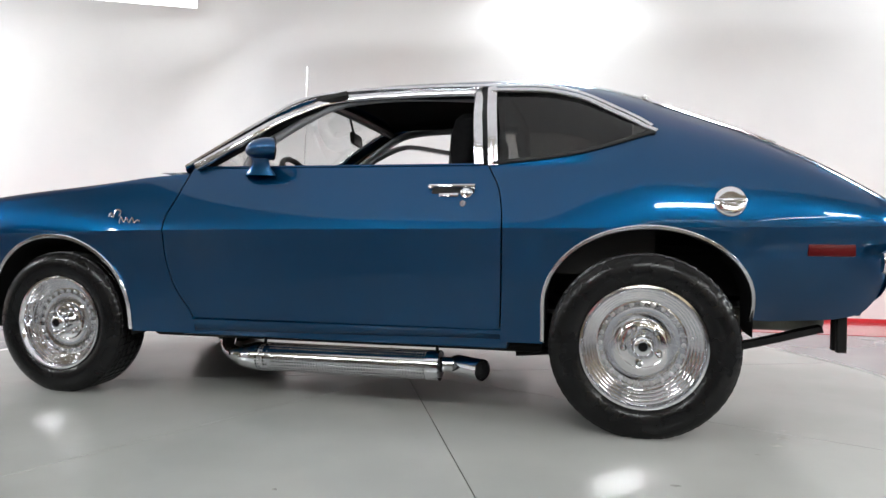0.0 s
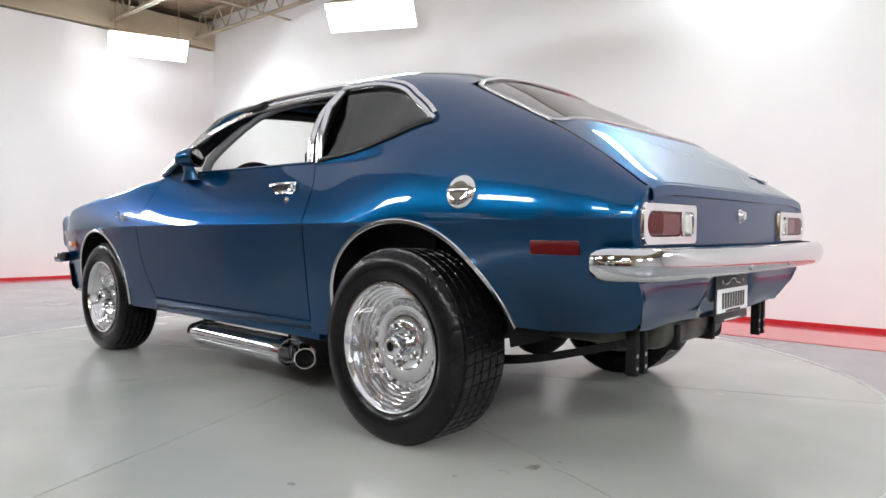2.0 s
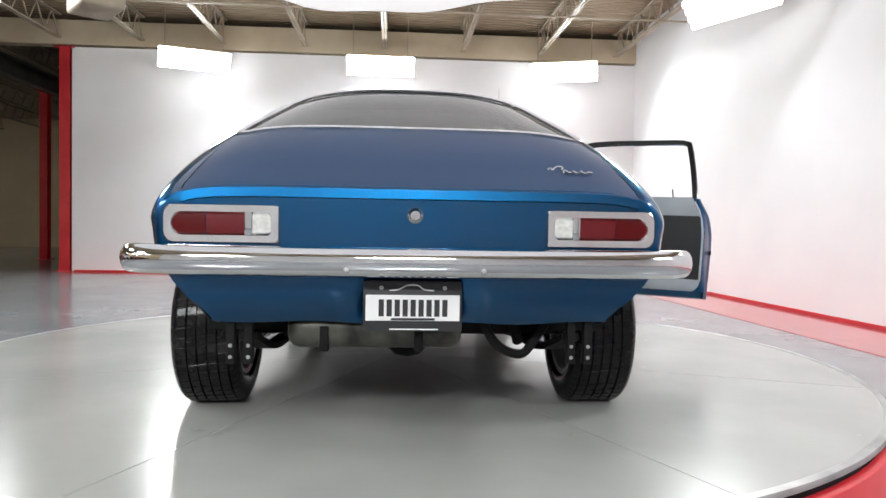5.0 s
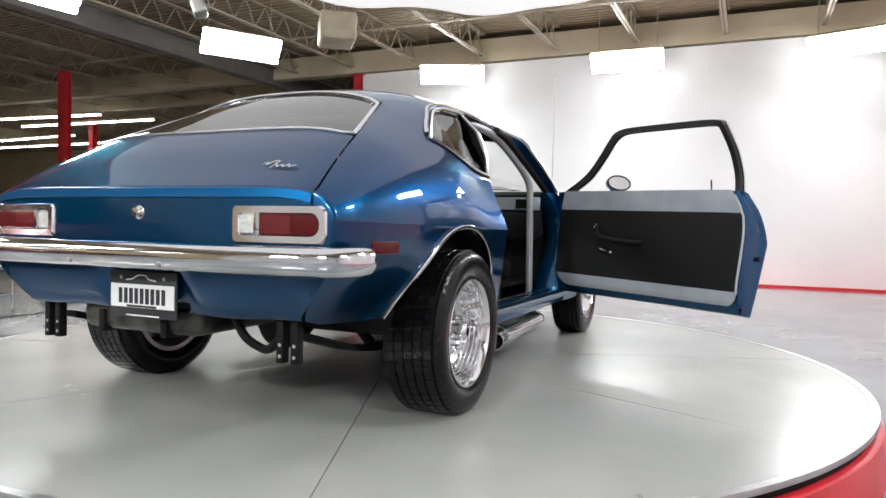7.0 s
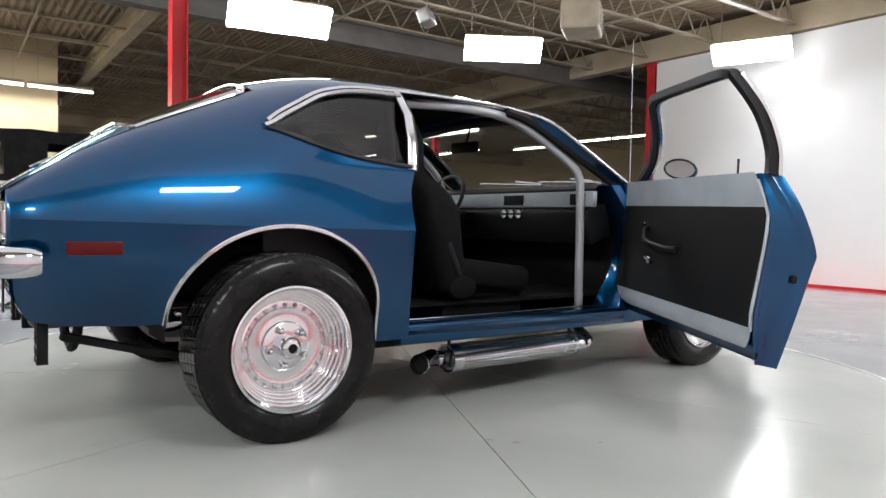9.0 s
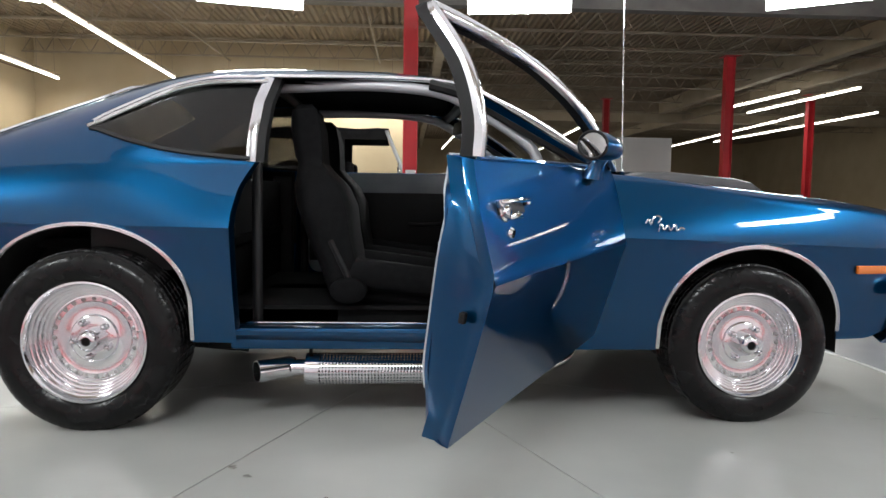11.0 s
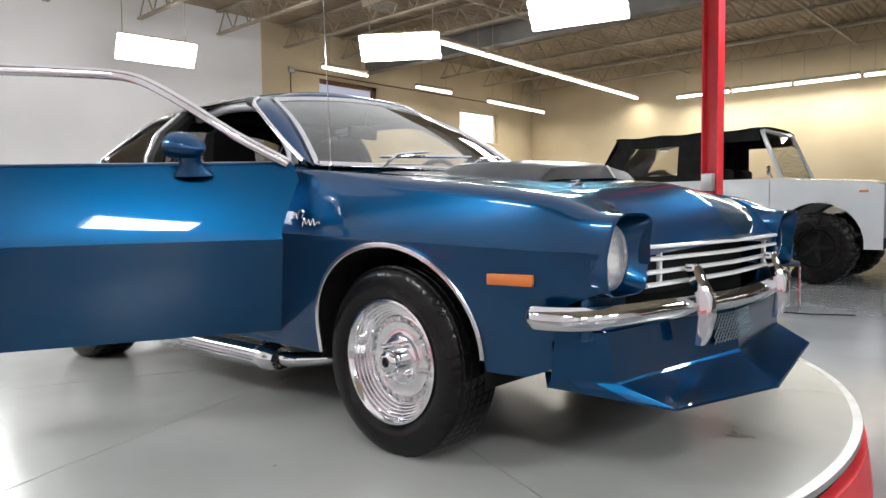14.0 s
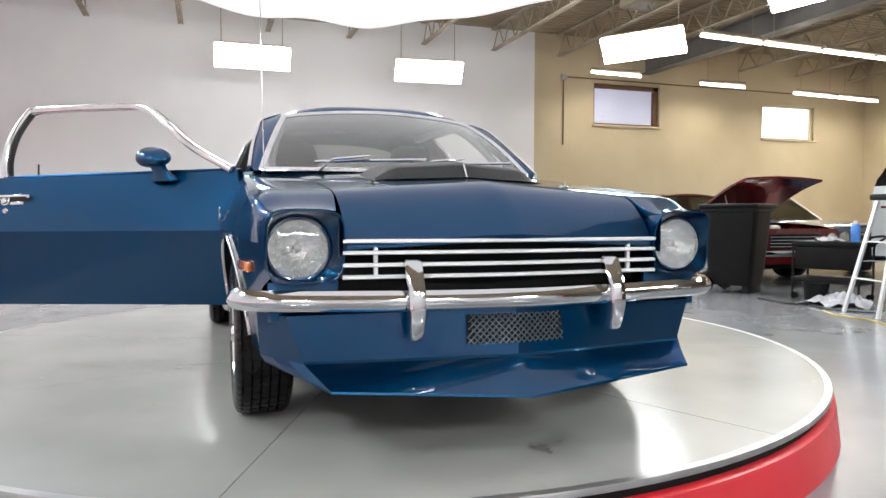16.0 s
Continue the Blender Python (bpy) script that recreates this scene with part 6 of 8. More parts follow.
# ---- the blue car: cabin ----
part("headliner", facing(roof_sheet(0.022, 0.03), (0, 0, -1)), CARPET, car, "black headliner")
part("cabin_floor", box_bm(-0.66, 1.0, -0.70, 0.70, 0.29, 0.305), CARPET, car, "black carpeted cabin floor")
part("firewall", box_bm(-0.72, -0.70, -0.70, 0.70, 0.29, 0.92), TRIM, car)
part("rear_shelf", box_bm(0.78, 1.55, -0.62, 0.62, 0.62, 0.66, 0.01), CARPET, car)
part("rear_bulkhead", box_bm(0.80, 0.83, -0.70, 0.70, 0.30, 0.90, 0.01), FABRIC, car, "black rear seat back")
for s in (-1, 1):
    rows = [[(x, s * (min(skin_y(x, z), 0.80) - 0.10), z) for x in np.linspace(0.72, 1.24, 8)] for z in (0.55, 0.75, 0.93, 0.955)]
    part("side_trim", facing(grid_bm(rows), (0, -s, 0)), TRIM, car)
    part("lower_side_trim", box_bm(0.735, 0.84, min(s * 0.64, s * 0.70), max(s * 0.64, s * 0.70), 0.30, 0.93, 0.01), TRIM, car)
    rows = [[(x, s * (skin_y(x, z) - 0.022), z) for x in np.linspace(1.0, 1.6, 10)] for z in (0.99, 1.03, 1.06)]
    rows = [[(x, s * (skin_y(x, ZU(x) + k * (skin_z(x, 0.5) - ZU(x))) - 0.025), ZU(x) + k * (skin_z(x, 0.5) - ZU(x)) - 0.012) for x in np.linspace(0.62, 1.23, 12)] for k in (0, 0.5, 0.97)]
    part("upper_trim", facing(grid_bm(rows), (0, -s, 0)), TRIM, car)
    # roll cage legs
    cage = part("roll_cage", tube_bm(soft([(0.60, s * 0.46, 1.255), (0.25, s * 0.50, 1.265), (-0.02, s * 0.505, 1.245), (-0.18, s * 0.54, 1.175), (-0.36, s * 0.585, 1.055), (-0.415, s * 0.60, 0.985), (-0.425, s * 0.605, 0.88), (-0.43, s * 0.61, 0.31)], 5), 0.021, 14), CAGE, car, "grey painted roll cage tube")
    part("cage_hoop_leg", tube_bm([(0.66, s * 0.60, 0.31), (0.66, s * 0.595, 0.95), (0.645, s * 0.52, 1.22)], 0.021, 12), TRIM, car)
    part("pillar_trim", tube_bm(soft([(-0.63, s * 0.66, 0.945), (-0.42, s * 0.625, 1.06), (-0.26, s * 0.59, 1.155), (-0.12, s * 0.555, 1.235), (0.0, s * 0.53, 1.27)], 4), 0.022, 8), TRIM, car)
part("cage_cross_bar", tube_bm(soft([(0.645, -0.52, 1.22), (0.64, -0.44, 1.265), (0.64, 0, 1.28), (0.64, 0.44, 1.265), (0.645, 0.52, 1.22)], 4), 0.021, 12), TRIM, car)
part("header_trim", tube_bm([windshield_at(0.97, t) + Vector((0.05, 0, -0.012)) for t in np.linspace(-0.95, 0.95, 13)], 0.024, 8), TRIM, car)


def seat(y, lean):
    b = part("seat", turned(box_bm(-0.24, 0.24, -0.20, 0.20, -0.07, 0.07, 0.055, seg=4), Matrix.Translation((0.12, y, 0.46)) @ pose(0, 0, 0, 0, -7, 0)), FABRIC, car, "black cloth bucket seat")
    for k in (-1, 1):
        part("seat_bolster", turned(box_bm(-0.23, 0.22, -0.045, 0.045, -0.05, 0.07, 0.04, seg=3), Matrix.Translation((0.12, y + k * 0.205, 0.50)) @ pose(0, 0, 0, 0, -7, 0)), FABRIC, b)
    rows = []
    for h, w, d, x in ((0.0, 0.235, 0.075, 0.33), (0.10, 0.25, 0.085, 0.355), (0.22, 0.26, 0.10, 0.39), (0.34, 0.265, 0.115, 0.415), (0.42, 0.24, 0.10, 0.44), (0.475, 0.19, 0.068, 0.465), (0.51, 0.140, 0.050, 0.482), (0.55, 0.128, 0.058, 0.488), (0.65, 0.125, 0.064, 0.498), (0.72, 0.105, 0.052, 0.508), (0.75, 0.06, 0.02, 0.515)):
        r = []
        for a in np.linspace(0, 2 * math.pi, 25)[:-1]:
            c, q = math.cos(a), math.sin(a)
            f = (abs(c) ** 3.2 + abs(q) ** 3.2) ** (-1 / 3.2)
            yy = w * c * f
            r.append((x + d * q * f - (0.035 * abs(c * f) ** 4 if q < 0 else 0), y + yy, 0.45 + h))
        rows.append(r)
    bm = grid_bm(rows, None, close_v=True)
    bm.verts.ensure_lookup_table()
    bm.faces.new([bm.verts[len(bm.verts) - 24 + i] for i in range(24)])
    bmesh.ops.recalc_face_normals(bm, faces=bm.faces[:])
    part("seat_back", bm, FABRIC, b)
    part("seat_hinge", turned(spin_bm([(0, -0.02), (0.055, -0.02), (0.07, -0.012), (0.075, 0.012), (0, 0.014)], 24, "y"), Matrix.Translation((0.31, y + (0.26 if y > 0 else -0.26), 0.465)) @ Matrix.Diagonal((1.0, 1 if y < 0 else -1, 0.7, 1))), FABRIC, b)
    part("seat_rail", box_bm(-0.10, 0.36, y - 0.19, y + 0.19, 0.305, 0.40, 0.01), BLACK, b)
    sd = 1 if y > 0 else -1
    part("belt_stalk", rod_bm((0.30, y + sd * 0.245, 0.49), (0.38, y + sd * 0.25, 0.66), 0.014, 8), TRIM, b)


seat(0.36, 0)
seat(-0.36, 0)
# dashboard
rows = []
for z, x in ((0.958, -0.66), (0.958, -0.56), (0.950, -0.50), (0.93, -0.475), (0.915, -0.475)):
    rows.append([(x, y, z) for y in np.linspace(-0.66, 0.66, 12)])
dash = part("dashboard", facing(grid_bm(rows), (0.3, 0, 1)), TRIM, car, "black dashboard with a grey fascia")
part("fascia", box_bm(-0.50, -0.468, -0.65, 0.65, 0.838, 0.918, 0.006), GREY_VINYL, dash, "grey dashboard fascia")
part("lower_dash", turned(box_bm(-0.08, 0.08, -0.64, 0.64, -0.09, 0.09, 0.02), Matrix.Translation((-0.53, 0, 0.755)) @ pose(0, 0, 0, 0, 18, 0)), TRIM, dash)
part("radio", box_bm(-0.47, -0.458, -0.02, 0.14, 0.85, 0.905, 0.003), BLACK, dash)
part("vent", box_bm(-0.47, -0.458, 0.50, 0.60, 0.85, 0.905, 0.003), BLACK, dash)
for y in (0.02, 0.082, 0.144):
    g = part("gauge", turned(spin_bm([(0.027, 0.0), (0.028, 0.028), (0.024, 0.030), (0.022, 0.022)], 24, "x"), Matrix.Translation((-0.455, y, 0.802))), CHROME, dash, "small round gauge in a chrome ring")
    part("gauge_face", turned(spin_bm([(0, 0.022), (0.023, 0.022)], 24, "x"), Matrix.Translation((-0.455, y, 0.802))), PLATE_WHITE, g)
wh = bmesh.new()
M = Matrix.Translation((-0.26, -0.36, 0.86)) @ pose(0, 0, 0, 0, 90 - 28, 0)
sweep_bm([(0.185 * math.cos(a), 0.185 * math.sin(a), 0) for a in np.linspace(0, 2 * math.pi, 41)[:-1]], ring(0.013, 10), wh, closed=True)
sw = part("steering_wheel", turned(wh, M), TRIM, car, "black steering wheel")
sp = bmesh.new()
for a in (0, 120, 240):
    rod_bm((0, 0, -0.03), (0.18 * math.cos(radians(a + 90)), 0.18 * math.sin(radians(a + 90)), 0), 0.010, 8, sp)
turned(sp, M)
part("spokes", sp, ALLOY_DULL, sw)
part("steering_column", rod_bm(M @ Vector((0, 0, -0.02)), (-0.60, -0.36, 0.70), 0.032, 14), TRIM, car)
part("gear_lever", rod_bm((-0.14, 0.0, 0.33), (-0.06, 0.0, 0.62), 0.009, 8), CHROME, car)
part("tunnel", box_bm(-0.66, 0.75, -0.10, 0.10, 0.29, 0.40, 0.03), CARPET, car)
mr = part("rear_view_mirror", turned(box_bm(-0.012, 0.012, -0.10, 0.10, -0.03, 0.03, 0.01), Matrix.Translation((-0.155, 0.0, 1.155)) @ pose(0, 0, 0, 0, -6, 8)), TRIM, car, "black rear-view mirror")
part("mirror_stem", rod_bm((-0.165, 0, 1.17), (-0.19, 0, 1.27), 0.006, 8), TRIM, mr)


# ---- things standing in the hall ----
PALE_GREY = vary(mat("pale grey paint", (0.52, 0.55, 0.58), 0.3, 0.0, 0.8), (0.50, 0.53, 0.56), (0.54, 0.57, 0.60), 2.0)
CANVAS = vary(mat("black canvas", (0.016, 0.016, 0.017), 0.85), (0.005, 0.005, 0.0055), (0.010, 0.010, 0.011), 8, bump=0.2, bump_scale=120)
MAROON = vary(mat("dark red paint", (0.25, 0.008, 0.012), 0.25, 0.2, 1.0), (0.12, 0.004, 0.007), (0.16, 0.006, 0.009), 2.0)
STEEL_BLUE = vary(mat("steel blue paint", (0.10, 0.17, 0.30), 0.25, 0.3, 1.0), (0.09, 0.155, 0.28), (0.11, 0.185, 0.32), 2.0)
OFF_WHITE = vary(mat("off-white paint", (0.68, 0.66, 0.60), 0.35, 0.0, 0.6), (0.65, 0.63, 0.57), (0.71, 0.69, 0.63), 2.0)
BIN_BLACK = vary(mat("black bin plastic", (0.012, 0.012, 0.013), 0.5), (0.004, 0.004, 0.0045), (0.007, 0.007, 0.0075), 5, bump=0.08, bump_scale=150)
LADDER_ALU = vary(mat("ladder aluminium", (0.66, 0.67, 0.68), 0.4, 0.4), (0.60, 0.61, 0.62), (0.72, 0.73, 0.74), 9)
NAVY = vary(mat("navy upholstery", (0.022, 0.03, 0.055), 0.75), (0.018, 0.025, 0.047), (0.028, 0.036, 0.064), 30, bump=0.2, bump_scale=300)
HOSE = vary(mat("yellow hose", (0.55, 0.40, 0.04), 0.4), (0.48, 0.34, 0.03), (0.62, 0.46, 0.06), 12)
CARD = vary(mat("white card", (0.7, 0.7, 0.68), 0.7), (0.64, 0.64, 0.62), (0.74, 0.74, 0.72), 5)
RAG = vary(mat("grey-white rag", (0.5, 0.52, 0.55), 0.9), (0.35, 0.37, 0.42), (0.62, 0.63, 0.65), 12, bump=0.5, bump_scale=40)
BOTTLE_BLUE = mat("blue bottle plastic", (0.05, 0.22, 0.65), 0.25, coat=0.4)


for dull in (BIN_BLACK, CANVAS):
    dull.node_tree.nodes["Principled BSDF"].inputs["Specular IOR Level"].default_value = 0.2


def simple_wheel(parent, x, y, z, R, w, rim_r, side, rim_mat, knobs=0):
    """A tyre with rim, hub and spokes; side is the way its outer face looks."""
    h = w / 2
    prof = [(rim_r, -h * 0.8), (rim_r + 0.02, -h * 0.95), ((R + rim_r) / 2, -h), (R - 0.03, -h * 0.95), (R - 0.004, -h * 0.8), (R, -h * 0.6), (R, h * 0.6), (R - 0.03, h * 0.95), (rim_r, h * 0.8)]
    n = knobs * 4 if knobs else 40
    rows = []
    for i in range(n):
        a = 2 * math.pi * i / n
        cut = 0.018 if knobs and i % 4 == 3 else 0
        rows.append([((r - (cut if r > R - 0.035 else 0)) * math.cos(a), q, (r - (cut if r > R - 0.035 else 0)) * math.sin(a)) for r, q in prof])
    bm = grid_bm(rows, None, close_u=True)
    bmesh.ops.recalc_face_normals(bm, faces=bm.faces[:])
    m = Matrix.Translation((x, y, z)) @ (Matrix() if side < 0 else Matrix.Rotation(math.pi, 4, "Z"))
    t = part("wheel", turned(bm, m), RUBBER, parent, "black tyre")
    part("rim", turned(spin_bm([(rim_r + 0.004, -h * 0.82), (rim_r - 0.01, -h * 0.86), (rim_r - 0.02, -h * 0.5), (rim_r * 0.5, -h * 0.42), (0.06, -h * 0.6), (0, -h * 0.62)], 32, "y"), m), rim_mat, t)
    for i in range(5):
        a = 2 * math.pi * i / 5
        c, s_ = math.cos(a), math.sin(a)
        bm = box_bm(rim_r * 0.25, rim_r * 0.95, -0.012, 0.012, -0.03, 0.03, 0.006)
        turned(bm, m @ Matrix.Translation((0, -h * 0.58, 0)) @ Matrix.Rotation(a, 4, "Y"))
        part("spoke", bm, rim_mat, t)
    return t


def shell(xs, bottom, top, half, n=8):
    """Both flanks of a body as one sheet, from the lower edge to the belt."""
    bm = bmesh.new()
    for s in (-1, 1):
        rows = []
        for x in xs:
            b, t = bottom(x), top(x)
            rows.append([(x, s * half(x, b + (t - b) * j / n), b + (t - b) * j / n) for j in range(n + 1)])
        facing(grid_bm(rows, bm), (0, 0, 1))
    return bm


def arches(x, base, wheels, r, zc):
    for w in wheels:
        if abs(x - w) < r - 1e-4:
            return max(base, zc + math.sqrt(r * r - (x - w) ** 2))
    return base


def plate_bm(rows, out, depth=0.0):
    bm = facing(grid_bm(rows), out)
    return thick(bm, depth) if depth else bm


def coupe(name, m, paint, roof_paint, label, hood_open=False, L=4.7):
    """A parked two-door car; its nose at x = 0 and its tail at x = L, standing on z = 0."""
    e = empty(name, m, label, "car", "cars parked in the hall")
    R, zc, wheels = 0.33, 0.33, (0.92, 3.72)
    belt = curve_of([0, 0.3, 1.5, 3.0, 3.6, L], [0.78, 0.84, 0.88, 0.90, 0.95, 0.86])
    W = curve_of([0, 0.25, 1.2, 3.4, 4.3, L], [0.80, 0.88, 0.93, 0.94, 0.90, 0.82])

    def half(x, z):
        return W(x) - 0.05 * max(0.55 - z, 0) / 0.3 - 0.10 * (max(z - 0.62, 0) / 0.3) ** 2
    xs = spread(np.linspace(0, L, 50), [w + k * 0.3999 * math.cos(a) for w in wheels for k in (1,) for a in np.linspace(0, math.pi, 17)])
    part("body", shell(xs, lambda x: arches(x, 0.24, wheels, 0.40, zc), belt, half), paint, e)
    y_at = lambda x: half(x, belt(x))
    deck = lambda x0, x1, k: [[(x, t * y_at(x), belt(x) + k * (1 - t * t)) for t in np.linspace(-1, 1, 13)] for x in np.linspace(x0, x1, 12)]
    if hood_open:
        part("engine_bay", box_bm(0.25, 1.55, -0.68, 0.68, 0.45, 0.70), BLACK, e)
        part("engine", box_bm(0.55, 1.35, -0.28, 0.28, 0.70, 0.84, 0.04), ALLOY_DULL, e)
        for s in (-1, 1):
            part("fender_top", plate_bm([[(x, s * y, belt(x) + 0.003) for y in np.linspace(0.70, y_at(x), 4)] for x in np.linspace(0.05, 1.6, 10)], (0, 0, 1)), paint, e)
        rows = [[(x, t * 0.70, 0.04 * (1 - t * t) - 0.16 * max(-x - 0.85, 0) ** 2 * 1.2) for t in np.linspace(-1, 1, 13)] for x in np.linspace(-1.45, 0, 14)]
        hood = thick(facing(grid_bm(rows), (0, 0, 1)), 0.03)
        part("hood", turned(hood, Matrix.Translation((1.55, 0, 0.92)) @ Matrix.Rotation(radians(27), 4, "Y")), paint, e, "raised hood")
        part("hood_prop", rod_bm((0.55, 0.62, 0.80), (0.75, 0.60, 1.28), 0.008, 6), ALLOY_DULL, e)
    else:
        part("hood", plate_bm(deck(0.02, 1.62, 0.05), (0, 0, 1)), paint, e)
    part("trunk_lid", plate_bm(deck(3.75, L - 0.01, 0.03), (0, 0, 1)), paint, e)
    part("cowl", plate_bm(deck(1.55, 1.75, 0.03), (0, 0, 1)), paint, e)
    part("nose", plate_bm([[(0.0, t * half(0, z), z) for t in np.linspace(-1, 1, 9)] for z in (0.30, 0.45, 0.6, 0.80)], (-1, 0, 0)), paint, e)
    part("tail", plate_bm([[(L, t * half(L, z), z) for t in np.linspace(-1, 1, 9)] for z in (0.30, 0.5, 0.7, 0.88)], (1, 0, 0)), paint, e)
    part("grille", box_bm(-0.012, 0.0, -0.48, 0.48, 0.52, 0.72, 0.004), BLACK, e)
    for k in range(4):
        part("grille_bar", box_bm(-0.02, -0.012, -0.48, 0.48, 0.545 + 0.045 * k, 0.553 + 0.045 * k), CHROME, e)
    for s in (-1, 1):
        lamp = part("headlamp", turned(spin_bm([(0.105, 0.0), (0.108, -0.02), (0.095, -0.022), (0.09, -0.012)], 28, "x"), Matrix.Translation((-0.002, s * 0.64, 0.63))), CHROME, e, "round headlamp in a chrome ring")
        part("lens", turned(spin_bm([(0.0, -0.028), (0.05, -0.024), (0.092, -0.012)], 28, "x"), Matrix.Translation((-0.002, s * 0.64, 0.63))), LENS_WHITE, lamp)
    bar = [(0.30, 0.955, 0.46), (0.05, 0.92, 0.46), (-0.07, 0.80, 0.46), (-0.10, 0.4, 0.46), (-0.10, 0.0, 0.46)]
    line_ = soft(bar + [(x, -y, z) for x, y, z in reversed(bar[:-1])], 3)
    part("front_bumper", rim_sweep(line_, [(-0.01, -0.05), (0.02, -0.035), (0.03, 0.0), (0.02, 0.035), (-0.01, 0.05)], 2.0), CHROME, e, "chrome bumper")
    part("rear_bumper", rim_sweep([(L - x, y, z) for x, y, z in line_], [(-0.01, -0.05), (0.02, -0.035), (0.03, 0.0), (0.02, 0.035), (-0.01, 0.05)], L - 2.0), CHROME, e, "chrome bumper")
    # cabin: glass between roof and belt
    rx0, rx1, rz, ry = 2.28, 3.15, 1.33, 0.58
    part("roof", plate_bm([[(x, t * ry, rz + 0.05 * (1 - t * t) - 0.03 * abs((x - 2.7) / 0.5) ** 3) for t in np.linspace(-1, 1, 11)] for x in np.linspace(rx0, rx1, 10)], (0, 0, 1), 0.03), roof_paint, e)
    wsb = lambda t: Vector((1.66 - 0.08 * (1 - t * t), t * 0.74, belt(1.66)))
    wst = lambda t: Vector((rx0, t * ry, rz))
    part("windshield", plate_bm([[wsb(t).lerp(wst(t), u) for t in np.linspace(-1, 1, 9)] for u in (0, 0.5, 1)], (-1, 0, 1), 0.006), SMOKED, e)
    part("rear_window", plate_bm([[Vector((3.95, t * 0.72, belt(3.95))).lerp(Vector((rx1, t * ry, rz)), u) for t in np.linspace(-1, 1, 9)] for u in (0, 0.5, 1)], (1, 0, 1), 0.006), SMOKED, e)
    for s in (-1, 1):
        a, b, c, d = Vector((1.78, s * 0.77, 0.89)), Vector((3.5, s * 0.80, 0.93)), Vector((rx1, s * ry, rz)), Vector((rx0, s * ry, rz))
        part("side_window", plate_bm([[a, b], [d, c]], (0, s, 0.2), 0.006), SMOKED, e)
        part("windshield_pillar", rod_bm(a + Vector((-0.08, 0, 0)), d, 0.022, 8), roof_paint, e)
        part("rear_pillar", plate_bm([[b + Vector((-0.25, 0, 0)), Vector((3.98, s * 0.74, belt(3.98)))], [c + Vector((-0.12, 0, 0.0)), c + Vector((0.05, -s * 0.03, 0.0))]], (0, s, 0.2), 0.02), roof_paint, e)
        for w in wheels:
            simple_wheel(e, w, s * 0.80, R, R, 0.21, 0.20, s, CHROME)
    part("underside", box_bm(0.2, L - 0.2, -0.72, 0.72, 0.22, 0.40), BLACK, e)
    return e


G = Matrix.Translation((0, 0, FLOOR))
coupe("parked_car", G @ pose(3.75, -7.0, 0), MAROON, MAROON, "dark red coupe with its hood raised", True)
coupe("parked_car", G @ pose(4.7, -9.6, 0), STEEL_BLUE, OFF_WHITE, "steel blue coupe with an off-white roof")


